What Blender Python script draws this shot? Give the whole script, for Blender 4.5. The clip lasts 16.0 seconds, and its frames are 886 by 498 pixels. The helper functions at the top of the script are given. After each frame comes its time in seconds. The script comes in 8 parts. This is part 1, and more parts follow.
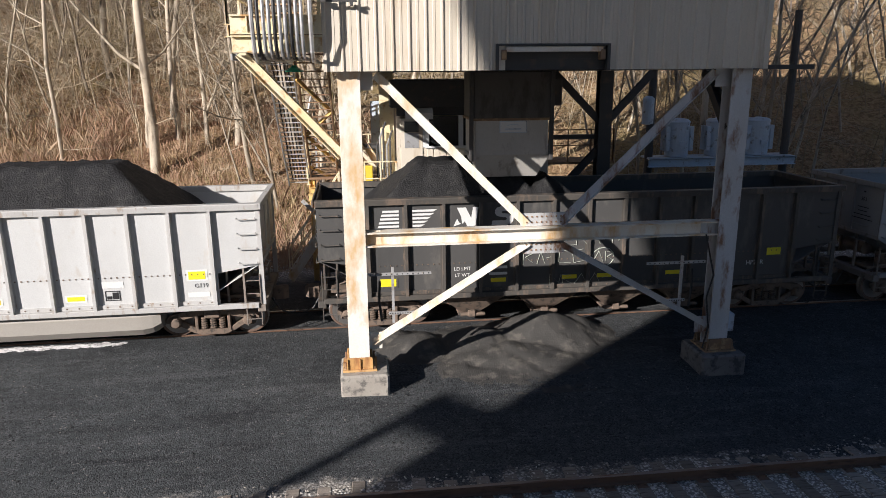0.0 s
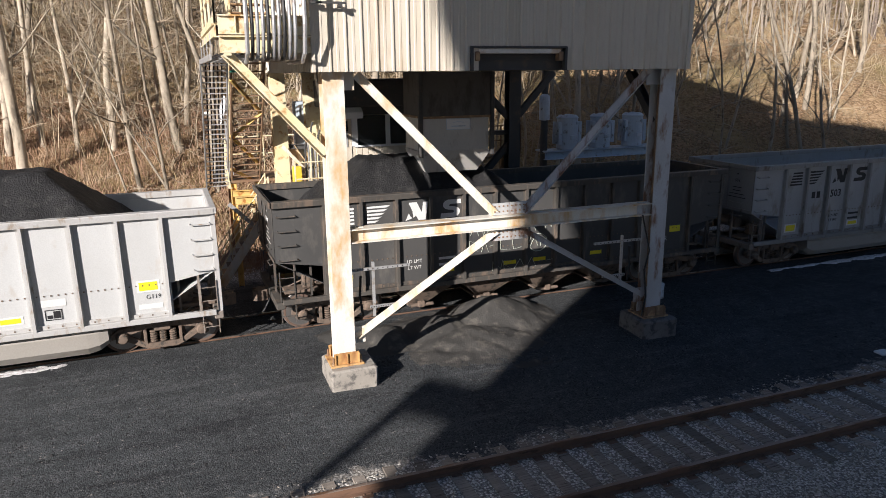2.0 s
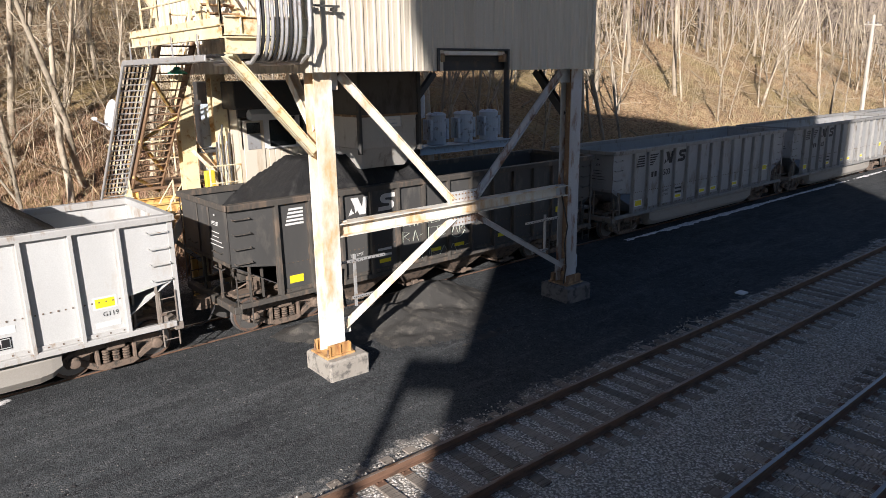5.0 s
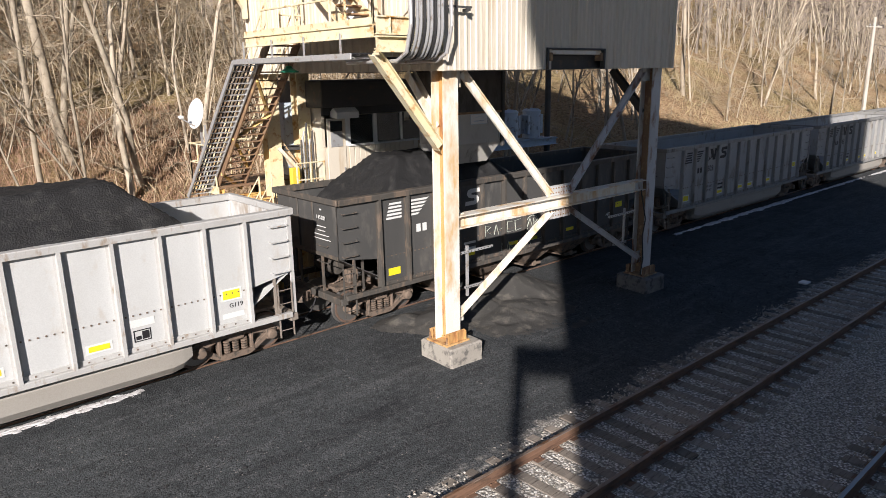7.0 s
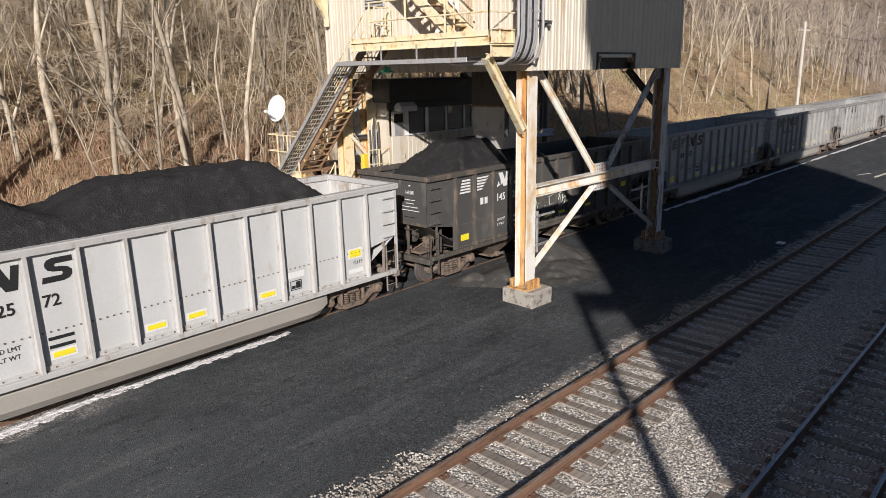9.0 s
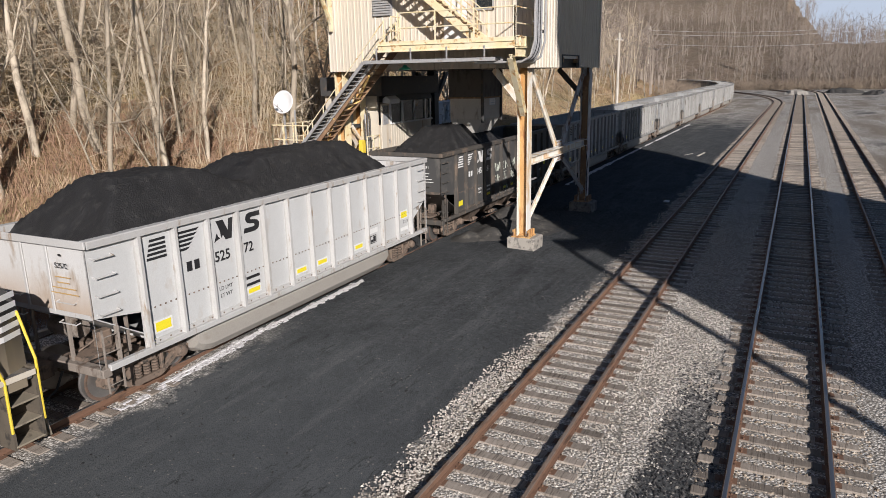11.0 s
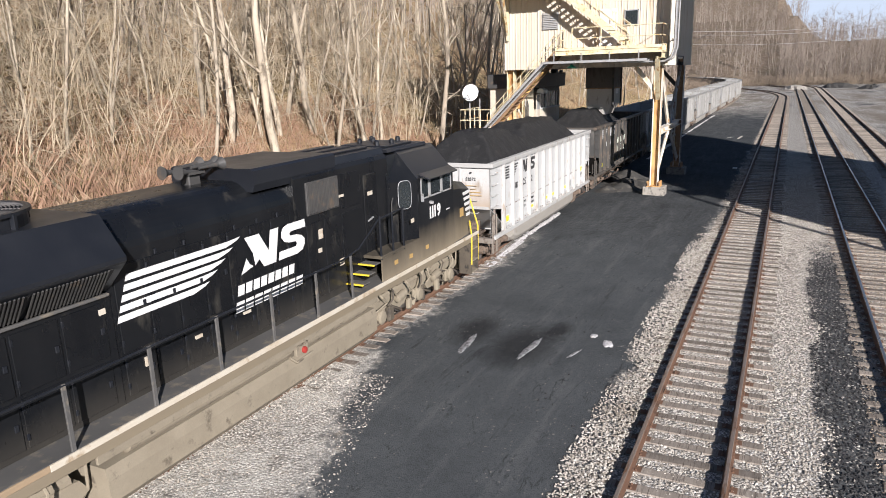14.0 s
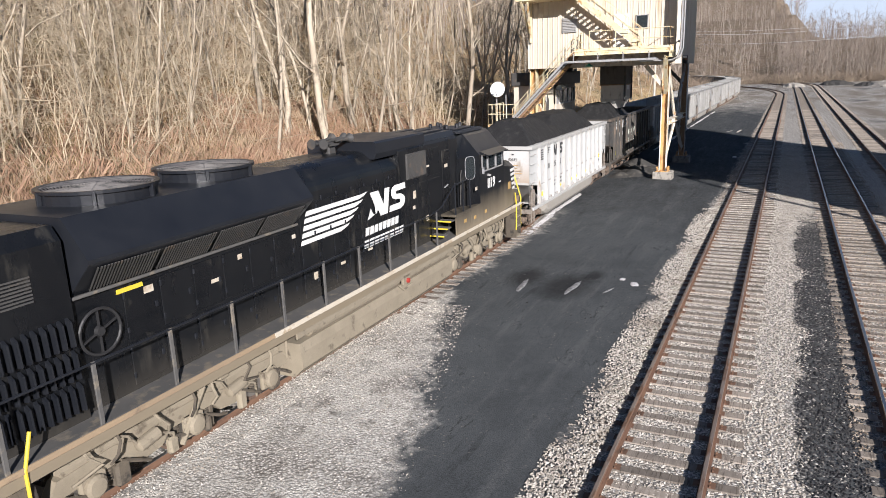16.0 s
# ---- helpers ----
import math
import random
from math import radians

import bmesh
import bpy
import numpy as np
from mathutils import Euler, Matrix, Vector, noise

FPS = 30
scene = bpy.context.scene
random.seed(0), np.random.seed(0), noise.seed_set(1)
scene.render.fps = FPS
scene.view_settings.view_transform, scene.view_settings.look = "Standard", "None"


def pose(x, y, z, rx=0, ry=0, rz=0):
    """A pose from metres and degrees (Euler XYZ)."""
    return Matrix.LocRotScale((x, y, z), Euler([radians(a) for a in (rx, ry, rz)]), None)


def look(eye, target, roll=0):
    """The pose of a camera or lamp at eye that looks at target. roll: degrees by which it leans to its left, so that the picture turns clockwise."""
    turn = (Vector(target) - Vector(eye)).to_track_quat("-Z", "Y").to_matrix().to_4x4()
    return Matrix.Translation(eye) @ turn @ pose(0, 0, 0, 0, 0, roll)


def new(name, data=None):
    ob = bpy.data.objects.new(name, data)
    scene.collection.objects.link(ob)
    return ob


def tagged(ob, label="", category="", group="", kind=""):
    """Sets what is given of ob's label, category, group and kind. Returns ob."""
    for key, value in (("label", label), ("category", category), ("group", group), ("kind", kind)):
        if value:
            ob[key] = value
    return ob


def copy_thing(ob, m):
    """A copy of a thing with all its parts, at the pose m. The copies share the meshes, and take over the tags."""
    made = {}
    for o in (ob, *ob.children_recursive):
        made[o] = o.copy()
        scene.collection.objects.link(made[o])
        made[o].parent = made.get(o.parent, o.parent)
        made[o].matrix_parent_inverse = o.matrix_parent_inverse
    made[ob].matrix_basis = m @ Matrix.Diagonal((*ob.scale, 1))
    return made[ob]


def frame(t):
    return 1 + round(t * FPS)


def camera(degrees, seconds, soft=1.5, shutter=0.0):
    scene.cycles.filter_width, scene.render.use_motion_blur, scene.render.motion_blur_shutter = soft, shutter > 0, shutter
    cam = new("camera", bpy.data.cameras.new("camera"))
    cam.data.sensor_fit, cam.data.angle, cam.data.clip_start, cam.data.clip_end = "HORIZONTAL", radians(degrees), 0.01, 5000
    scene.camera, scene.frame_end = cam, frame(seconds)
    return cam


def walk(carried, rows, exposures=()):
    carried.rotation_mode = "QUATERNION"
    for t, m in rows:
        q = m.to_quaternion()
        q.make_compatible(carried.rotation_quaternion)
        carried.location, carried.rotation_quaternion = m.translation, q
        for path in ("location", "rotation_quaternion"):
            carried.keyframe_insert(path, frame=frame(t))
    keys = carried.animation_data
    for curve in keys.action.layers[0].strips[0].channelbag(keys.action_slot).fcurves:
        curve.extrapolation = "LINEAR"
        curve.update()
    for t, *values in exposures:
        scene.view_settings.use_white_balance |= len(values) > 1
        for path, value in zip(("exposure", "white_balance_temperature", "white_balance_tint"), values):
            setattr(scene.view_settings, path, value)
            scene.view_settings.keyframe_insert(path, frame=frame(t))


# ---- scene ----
cam = camera(65.2, 16.0, soft=0.6)
METRES, EYE, TILT, LEAN, TURN = 44.26, 6.70, 0.0, 0.0, -6.55
EXPO, SUN, SKY = 0.44, 5.0, 0.0375
ROWS = [
    (0.0, 0.0, 0.0, 0.0, -0.12, -14.18, 0.47),
    (0.5, -0.017, -0.003, 0.0001, -3.58, -14.2, 0.44),
    (1.0, -0.0351, -0.0055, 0.0004, -7.29, -14.26, 0.48),
    (1.5, -0.0534, -0.0073, 0.0003, -10.84, -14.26, 0.49),
    (2.0, -0.0713, -0.0085, 0.0006, -14.36, -14.29, 0.56),
    (2.5, -0.0888, -0.0084, 0.0012, -18.37, -14.34, 0.53),
    (3.0, -0.1058, -0.008, 0.0013, -22.22, -14.33, 0.56),
    (5.5, -0.1904, 0.0107, 0.0006, -33.97, -14.3, 0.83),
    (6.0, -0.207, 0.0171, 0.0004, -33.98, -14.25, 0.83),
    (6.5, -0.2234, 0.024, 0.0002, -34.35, -14.25, 0.88),
    (7.0, -0.2394, 0.0312, 0.0001, -35.06, -14.23, 0.87),
    (7.5, -0.2591, 0.0362, 0.0001, -35.79, -14.19, 0.93),
    (8.0, -0.2869, 0.0355, 0.0006, -36.55, -14.23, 0.98),
    (8.5, -0.3228, 0.0266, 0.0013, -37.31, -14.27, 1.09),
    (9.0, -0.3633, 0.0136, 0.0017, -40.4, -14.36, 1.02),
    (11.5, -0.6065, 0.0718, -0.0028, -57.65, -14.14, 1.09),
    (12.0, -0.6565, 0.0909, -0.0021, -57.48, -14.16, 1.27),
    (12.5, -0.7115, 0.0964, -0.002, -57.34, -14.16, 1.44),
    (13.0, -0.7699, 0.0921, -0.0017, -57.32, -14.17, 1.53),
    (13.5, -0.8195, 0.0864, -0.0016, -57.35, -14.15, 1.63),
    (14.0, -0.861, 0.081, -0.0016, -57.38, -14.12, 1.71),
    (14.5, -0.8962, 0.0759, -0.002, -57.41, -14.11, 1.8),
    (15.0, -0.9258, 0.0706, -0.0024, -57.44, -14.09, 1.9),
    (15.5, -0.9511, 0.0652, -0.0025, -57.44, -14.09, 1.98),
    (16.0, -0.9729, 0.06, -0.0028, -57.44, -14.06, 2.08),
]
walk(cam, [(t, pose(0, 0, EYE, TILT, LEAN, TURN) @ pose(METRES * x, METRES * y, METRES * z, 90 + pitch, roll, yaw)) for t, x, y, z, yaw, pitch, roll in ROWS],
     exposures=[(t, EXPO + e, k, 15) for t, e, k in ((0.0, 0.08, 6380), (3.0, 0.17, 6400), (5.5, 0.25, 6420), (7.0, 0.10, 6420), (9.0, -0.22, 6400), (11.5, -0.25, 6300), (12.5, -0.03, 6270), (14.0, 0.14, 6230), (16.0, 0.16, 6200))])

# ---- light: low winter sun from the south-west, clear sky ----
SUN_EL = radians(21.8)
SUN_TO = Vector((-0.755 * math.cos(SUN_EL), -0.655 * math.cos(SUN_EL), math.sin(SUN_EL)))
world = bpy.data.worlds.new("sky")
scene.world = world
world.use_nodes = True
wn = world.node_tree.nodes
sky = wn.new("ShaderNodeTexSky")
sky.sky_type = "NISHITA"
sky.sun_disc = False
sky.sun_elevation = SUN_EL
sky.sun_rotation = math.atan2(SUN_TO.x, SUN_TO.y)
sky.dust_density = 0.3
sky.ozone_density = 4.0
world.node_tree.links.new(sky.outputs[0], wn["Background"].inputs[0])
wn["Background"].inputs[1].default_value = SKY
sun_data = bpy.data.lights.new("sun", "SUN")
sun_data.energy = SUN
sun_data.angle = radians(0.53)
sun_data.color = (1.0, 0.95, 0.87)
sun = new("sun", sun_data)
sun.matrix_world = look(SUN_TO * 100, (0, 0, 0))

# ---- materials ----


def nodes_of(name):
    m = bpy.data.materials.new(name)
    m.use_nodes = True
    nt = m.node_tree
    return m, nt, nt.nodes["Principled BSDF"]


class G:
    """Small helper to write node graphs."""

    def __init__(self, nt):
        self.nt = nt

    def put(self, kind):
        return self.nt.nodes.new(kind)

    def ln(self, a, b):
        self.nt.links.new(a, b)

    def val(self, sock, v):
        if isinstance(v, (int, float)):
            sock.default_value = v
        elif isinstance(v, tuple):
            sock.default_value = v if len(v) == 4 or sock.type == "VECTOR" else (*v, 1)
        else:
            self.ln(v, sock)

    def math(self, op, a, b=0.0, c=0.0, clamp=False):
        n = self.put("ShaderNodeMath")
        n.operation, n.use_clamp = op, clamp
        for s, v in zip(n.inputs, (a, b, c)):
            self.val(s, v)
        return n.outputs[0]

    def mix(self, f, a, b, blend="MIX"):
        n = self.put("ShaderNodeMix")
        n.data_type, n.blend_type = "RGBA", blend
        self.val(n.inputs[0], f)
        self.val(n.inputs[6], a)
        self.val(n.inputs[7], b)
        return n.outputs[2]

    def noise(self, vec, scale, detail=4.0, rough=0.55):
        n = self.put("ShaderNodeTexNoise")
        self.ln(vec, n.inputs["Vector"])
        n.inputs["Scale"].default_value = scale
        n.inputs["Detail"].default_value = detail
        n.inputs["Roughness"].default_value = rough
        return n.outputs[0]

    def voro(self, vec, scale, feature="F1"):
        n = self.put("ShaderNodeTexVoronoi")
        n.feature = feature
        self.ln(vec, n.inputs["Vector"])
        n.inputs["Scale"].default_value = scale
        return n

    def step(self, v, lo, hi):
        n = self.put("ShaderNodeMapRange")
        n.clamp = True
        self.val(n.inputs[0], v)
        self.val(n.inputs[1], lo)
        self.val(n.inputs[2], hi)
        return n.outputs[0]

    def scaled(self, vec, s):
        n = self.put("ShaderNodeVectorMath")
        n.operation = "MULTIPLY"
        self.ln(vec, n.inputs[0])
        n.inputs[1].default_value = s
        return n.outputs[0]

    def bump(self, h, strength, dist):
        n = self.put("ShaderNodeBump")
        n.inputs["Strength"].default_value = strength
        n.inputs["Distance"].default_value = dist
        self.ln(h, n.inputs["Height"])
        return n.outputs[0]


def surface(name, col, col2=None, dirt=None, amount=0.4, scale=1.2, stretch=(1, 1, 1), rough=0.6, metal=0.0, grain=40.0, bump=0.15,
            dist=0.004, rnd=0.0, rough_var=0.15, edge=0.12, low=None):
    """Paint, steel, wood or concrete: base colour with broad variation, patches of dirt or rust, fine relief."""
    m, nt, bs = nodes_of(name)
    g = G(nt)
    tc = g.put("ShaderNodeTexCoord").outputs["Object"]
    info = g.put("ShaderNodeObjectInfo")
    off = g.put("ShaderNodeVectorMath")
    off.operation = "ADD"
    g.ln(tc, off.inputs[0])
    sh = g.math("MULTIPLY", info.outputs["Random"], 37.0)
    g.ln(sh, off.inputs[1])
    vec = g.scaled(off.outputs[0], stretch)
    broad = g.noise(vec, scale, 5.0, 0.6)
    fine = g.noise(off.outputs[0], grain, 3.0, 0.6)
    col2 = col2 or tuple(c * 0.8 for c in col)
    c = g.mix(g.step(broad, 0.3, 0.7), col, col2)
    c = g.mix(g.math("MULTIPLY", g.step(fine, 0.35, 0.75), 0.25), c, tuple(x * 0.6 for x in col2))
    if dirt:
        d = g.noise(vec, scale * 2.3, 8.0, 0.62)
        lim = 0.62 - 0.3 * amount
        c = g.mix(g.step(d, lim, lim + edge), c, dirt)
    if low:
        # road dirt thrown up on the lower part: bare above z1, caked below z0
        z0, z1, lc = low
        sp = g.put("ShaderNodeSeparateXYZ")
        g.ln(tc, sp.inputs[0])
        ragged = g.math("ADD", sp.outputs[2], g.math("MULTIPLY", g.math("SUBTRACT", g.noise(g.scaled(tc, (2.2, 2.2, 0.5)), 1.0, 6.0, 0.65), 0.5), (z1 - z0) * 0.7))
        c = g.mix(g.math("MULTIPLY", g.step(ragged, z1, z0), 0.85), c, lc)
    if rnd:
        v = g.math("MULTIPLY_ADD", info.outputs["Random"], rnd, 1.0 - rnd / 2)
        mul = g.put("ShaderNodeVectorMath")
        mul.operation = "SCALE"
        g.ln(c, mul.inputs[0])
        g.ln(v, mul.inputs["Scale"])
        c = mul.outputs[0]
    g.ln(c, bs.inputs["Base Color"])
    g.ln(g.math("MULTIPLY_ADD", broad, rough_var * 2, rough - rough_var, clamp=True), bs.inputs["Roughness"])
    bs.inputs["Metallic"].default_value = metal
    if bump:
        g.ln(g.bump(g.math("ADD", fine, broad), bump, dist), bs.inputs["Normal"])
    return m


CREAM = surface("cream_siding", (0.69, 0.63, 0.53), (0.63, 0.565, 0.455), (0.47, 0.36, 0.24), 0.12, 0.8, (1, 1, 0.12), 0.55)
WHITE_RUST = surface("white_paint_rusting", (0.83, 0.81, 0.76), (0.78, 0.72, 0.60), (0.60, 0.37, 0.14), 0.48, 1.0, (1, 1, 0.4), 0.6, edge=0.2)
RUST_WEB = surface("orange_rust", (0.50, 0.26, 0.08), (0.62, 0.40, 0.18), (0.30, 0.13, 0.05), 0.4, 1.4, (1, 1, 0.3), 0.75)
# the same rusting white paint, in the blue-grey it takes on in shade
SHADED_GREY = surface("shaded_white_rusting", (0.64, 0.66, 0.68), (0.50, 0.50, 0.49), (0.24, 0.13, 0.08), 0.34, 1.3, (1, 1, 0.4), 0.6)
YELLOW = surface("yellow_paint_faded", (0.80, 0.67, 0.38), (0.80, 0.73, 0.55), (0.52, 0.30, 0.11), 0.28, 1.6, (1, 1, 1), 0.55)
SAFETY = surface("safety_yellow", (0.80, 0.60, 0.05), (0.74, 0.55, 0.06), None, 0, 2.0, (1, 1, 1), 0.5)
LABEL_YELLOW = surface("yellow_reflector", (0.88, 0.76, 0.03), (0.84, 0.70, 0.03), None, 0, 3.0, (1, 1, 1), 0.45)
BROWN_STEEL = surface("brown_rusted_steel", (0.22, 0.13, 0.08), (0.30, 0.19, 0.11), (0.45, 0.30, 0.16), 0.3, 2.0, (1, 1, 1), 0.75)
DARK_STEEL = surface("dark_steel", (0.052, 0.052, 0.053), (0.075, 0.072, 0.068), (0.11, 0.085, 0.065), 0.2, 1.5, (1, 1, 1), 0.6)
GALV = surface("galvanised_steel", (0.58, 0.58, 0.58), (0.48, 0.48, 0.48), (0.36, 0.30, 0.24), 0.2, 3.0, (1, 1, 1), 0.42, 0.4)
CONCRETE = surface("concrete_base", (0.42, 0.39, 0.34), (0.34, 0.31, 0.27), (0.14, 0.13, 0.12), 0.35, 2.0, (1, 1, 1), 0.85, 0, 60, 0.35, 0.008)
CONCRETE_DARK = surface("dark_concrete", (0.20, 0.19, 0.18), (0.14, 0.13, 0.13), (0.06, 0.06, 0.06), 0.4, 2.0, (1, 1, 1), 0.85, 0, 60, 0.35, 0.008)
CAR_WHITE = surface("aluminium_car_sheet", (0.62, 0.63, 0.625), (0.55, 0.555, 0.545), (0.50, 0.47, 0.43), 0.14, 0.9, (1, 1, 0.5), 0.55, 0.05)
CAR_GREY = surface("aluminium_car_sheet_dull", (0.40, 0.405, 0.405), (0.34, 0.34, 0.335), (0.24, 0.22, 0.19), 0.25, 0.9, (1, 1, 0.5), 0.6, 0.05, rnd=0.3)
CAR_LOW = surface("grimy_car_end", (0.30, 0.265, 0.23), (0.22, 0.185, 0.155), (0.12, 0.09, 0.07), 0.3, 2.0, (1, 1, 0.5), 0.75)
CAR_RIB_DULL = surface("dull_car_rib", (0.34, 0.335, 0.325), (0.27, 0.265, 0.25), (0.15, 0.13, 0.11), 0.2, 2.0, (1, 1, 0.3), 0.65, 0.05, rnd=0.3)
SILL_RUST = surface("sill_brown_dust", (0.40, 0.29, 0.18), (0.30, 0.225, 0.15), (0.10, 0.08, 0.065), 0.2, 1.2, (0.5, 1, 1), 0.85)
TWIG_BRUSH = surface("far_brush", (0.33, 0.265, 0.195), (0.22, 0.17, 0.13), (0.13, 0.10, 0.08), 0.35, 0.2, (1, 1, 1), 0.95, bump=0)
CAR_END = surface("car_end_sheet", (0.66, 0.66, 0.65), (0.58, 0.57, 0.55), (0.38, 0.32, 0.26), 0.22, 0.9, (1, 1, 0.4), 0.55, 0.05, low=(2.1, 3.05, (0.40, 0.28, 0.18)))
CAR_RIB = surface("car_rib_weathered", (0.55, 0.55, 0.54), (0.475, 0.465, 0.445), (0.30, 0.22, 0.15), 0.16, 2.0, (1, 1, 0.3), 0.6, 0.05)
CAR_BLACK = surface("black_car_sheet", (0.070, 0.070, 0.069), (0.088, 0.086, 0.083), (0.125, 0.118, 0.108), 0.22, 0.9, (1, 1, 0.4), 0.55)
CAR_BLACK_RIB = surface("black_car_rib", (0.10, 0.092, 0.082), (0.075, 0.068, 0.06), (0.17, 0.13, 0.10), 0.35, 2.0, (1, 1, 0.3), 0.6)
DUST = surface("road_dust_on_steel", (0.31, 0.268, 0.20), (0.245, 0.21, 0.155), (0.13, 0.108, 0.08), 0.12, 1.8, (1, 1, 1), 0.92, 0, 50, 0.3)
TRUCK = surface("truck_casting_rust", (0.15, 0.115, 0.09), (0.22, 0.16, 0.12), (0.07, 0.06, 0.05), 0.35, 3.0, (1, 1, 1), 0.85)
WHEEL = surface("wheel_steel", (0.20, 0.13, 0.09), (0.15, 0.10, 0.08), (0.08, 0.07, 0.06), 0.3, 3.0, (1, 1, 1), 0.7, 0.2)
TREAD = surface("wheel_tread_polished", (0.42, 0.40, 0.38), None, None, 0, 3.0, (1, 1, 1), 0.35, 0.8)
LOCO = surface("black_locomotive_paint", (0.006, 0.007, 0.009), (0.012, 0.013, 0.015), (0.040, 0.038, 0.034), 0.14, 1.1, (1, 1, 0.35), 0.28, 0, 60, 0.02, rough_var=0.10, low=(1.70, 2.3, (0.050, 0.046, 0.040)))
LOCO_LOW = surface("black_paint_dusty_foot", (0.007, 0.008, 0.010), (0.013, 0.014, 0.016), (0.05, 0.046, 0.04), 0.08, 0.7, (1, 1, 0.6), 0.42, 0, 60, 0.05, rough_var=0.1, low=(1.75, 2.72, (0.28, 0.233, 0.165)))
# road dust darkened to stand in for shade among the truck parts
DUST_DARK = surface("dark_shade_dust", (0.13, 0.108, 0.08), (0.09, 0.075, 0.058), (0.04, 0.035, 0.03), 0.3, 2.0, (1, 1, 1), 0.85, 0, 50, 0.3)
LOCO_ROOF = surface("dusty_black_roof", (0.012, 0.014, 0.019), (0.020, 0.022, 0.027), None, 0, 1.2, (1, 1, 1), 0.36, bump=0.05)
WALK_TREAD = surface("walkway_tread", (0.085, 0.084, 0.083), (0.12, 0.116, 0.11), (0.19, 0.165, 0.13), 0.3, 1.6, (1, 1, 1), 0.8, 0, 80, 0.5)
SILL_WHITE = surface("white_sill_stripe", (0.66, 0.62, 0.53), (0.56, 0.48, 0.37), (0.36, 0.26, 0.16), 0.25, 1.4, (1, 1, 1), 0.6)
LETTER_WHITE = surface("white_lettering", (0.80, 0.80, 0.78), (0.72, 0.72, 0.70), None, 0, 1.5, (1, 1, 1), 0.5, bump=0)
LETTER_BLACK = surface("black_lettering", (0.022, 0.022, 0.024), None, None, 0, 1.5, (1, 1, 1), 0.5, bump=0)
GOLD = surface("gold_lettering", (0.55, 0.36, 0.14), None, None, 0, 2.0, (1, 1, 1), 0.5, bump=0)
CHALK = surface("chalky_graffiti_paint", (0.62, 0.66, 0.58), (0.46, 0.50, 0.42), None, 0, 5.0, (1, 1, 1), 0.7, bump=0)
RED = surface("red_paint", (0.42, 0.05, 0.04), None, None, 0, 3.0, (1, 1, 1), 0.5)
ORANGE = surface("orange_rusted_yellow", (0.74, 0.47, 0.13), (0.78, 0.58, 0.26), (0.42, 0.19, 0.05), 0.3, 1.5, (1, 1, 1), 0.65)
GREEN = surface("green_lamp_shade", (0.02, 0.28, 0.16), None, None, 0, 3.0, (1, 1, 1), 0.35)
TRAFO = surface("transformer_grey_paint", (0.58, 0.66, 0.74), (0.49, 0.57, 0.65), (0.22, 0.22, 0.22), 0.2, 2.0, (1, 1, 1), 0.5)
CHUTE_PALE = surface("chute_pale_steel", (0.58, 0.56, 0.52), (0.50, 0.48, 0.44), (0.30, 0.27, 0.23), 0.18, 1.4, (1, 1, 0.4), 0.65)
TUB = surface("dusty_aluminium_belly", (0.42, 0.395, 0.355), (0.35, 0.325, 0.29), (0.30, 0.27, 0.23), 0.2, 0.8, (0.4, 1, 1), 0.6, 0.1)
CHUTE = surface("chute_dusty_steel", (0.10, 0.093, 0.085), (0.12, 0.11, 0.10), (0.07, 0.062, 0.055), 0.4, 1.4, (1, 1, 0.4), 0.7)
PLASTIC_WHITE = surface("white_plastic", (0.80, 0.80, 0.79), (0.74, 0.74, 0.73), None, 0, 3.0, (1, 1, 1), 0.4)
RUBBER = surface("black_cable_sheath", (0.03, 0.03, 0.032), None, None, 0, 5.0, (1, 1, 1), 0.5)
CONDUIT = surface("grey_conduit", (0.45, 0.46, 0.47), (0.36, 0.36, 0.37), (0.22, 0.18, 0.15), 0.2, 3.0, (1, 1, 1), 0.45, 0.3)
RAIL_RUST = surface("rusty_rail_web", (0.16, 0.088, 0.058), (0.21, 0.12, 0.075), (0.10, 0.06, 0.04), 0.35, 3.0, (0.3, 1, 1), 0.85)
RAIL_HEAD = surface("rail_head", (0.30, 0.22, 0.17), (0.36, 0.30, 0.26), (0.22, 0.12, 0.07), 0.4, 3.0, (0.2, 1, 1), 0.5, 0.5)
RAIL_SHINE = surface("worn_rail_head", (0.46, 0.45, 0.45), (0.38, 0.37, 0.37), None, 0, 3.0, (0.2, 1, 1), 0.3, 0.9)
TIE = surface("weathered_timber_tie", (0.36, 0.315, 0.27), (0.25, 0.215, 0.18), (0.11, 0.09, 0.075), 0.3, 2.5, (0.4, 6, 1), 0.9, 0, 70, 0.5, 0.006, rnd=0.7)
ICE = surface("dirty_ice", (0.40, 0.40, 0.41), (0.28, 0.28, 0.29), (0.09, 0.09, 0.09), 0.5, 5.0, (1, 1, 1), 0.6, 0, 40, 0.4, 0.01)
SNOW = surface("old_snow", (0.78, 0.77, 0.78), (0.62, 0.60, 0.60), (0.34, 0.32, 0.31), 0.35, 5.0, (1, 1, 1), 0.8, 0, 40, 0.5, 0.015)
COAL = surface("coal", (0.022, 0.022, 0.023), (0.032, 0.032, 0.033), (0.048, 0.047, 0.046), 0.3, 2.0, (1, 1, 1), 0.62, 0, 26, 1.0, 0.035)
COAL_FINE = surface("coal_spill_dusty", (0.060, 0.058, 0.055), (0.085, 0.081, 0.075), (0.13, 0.12, 0.105), 0.3, 1.2, (1, 1, 1), 0.85, 0, 30, 0.9, 0.02)
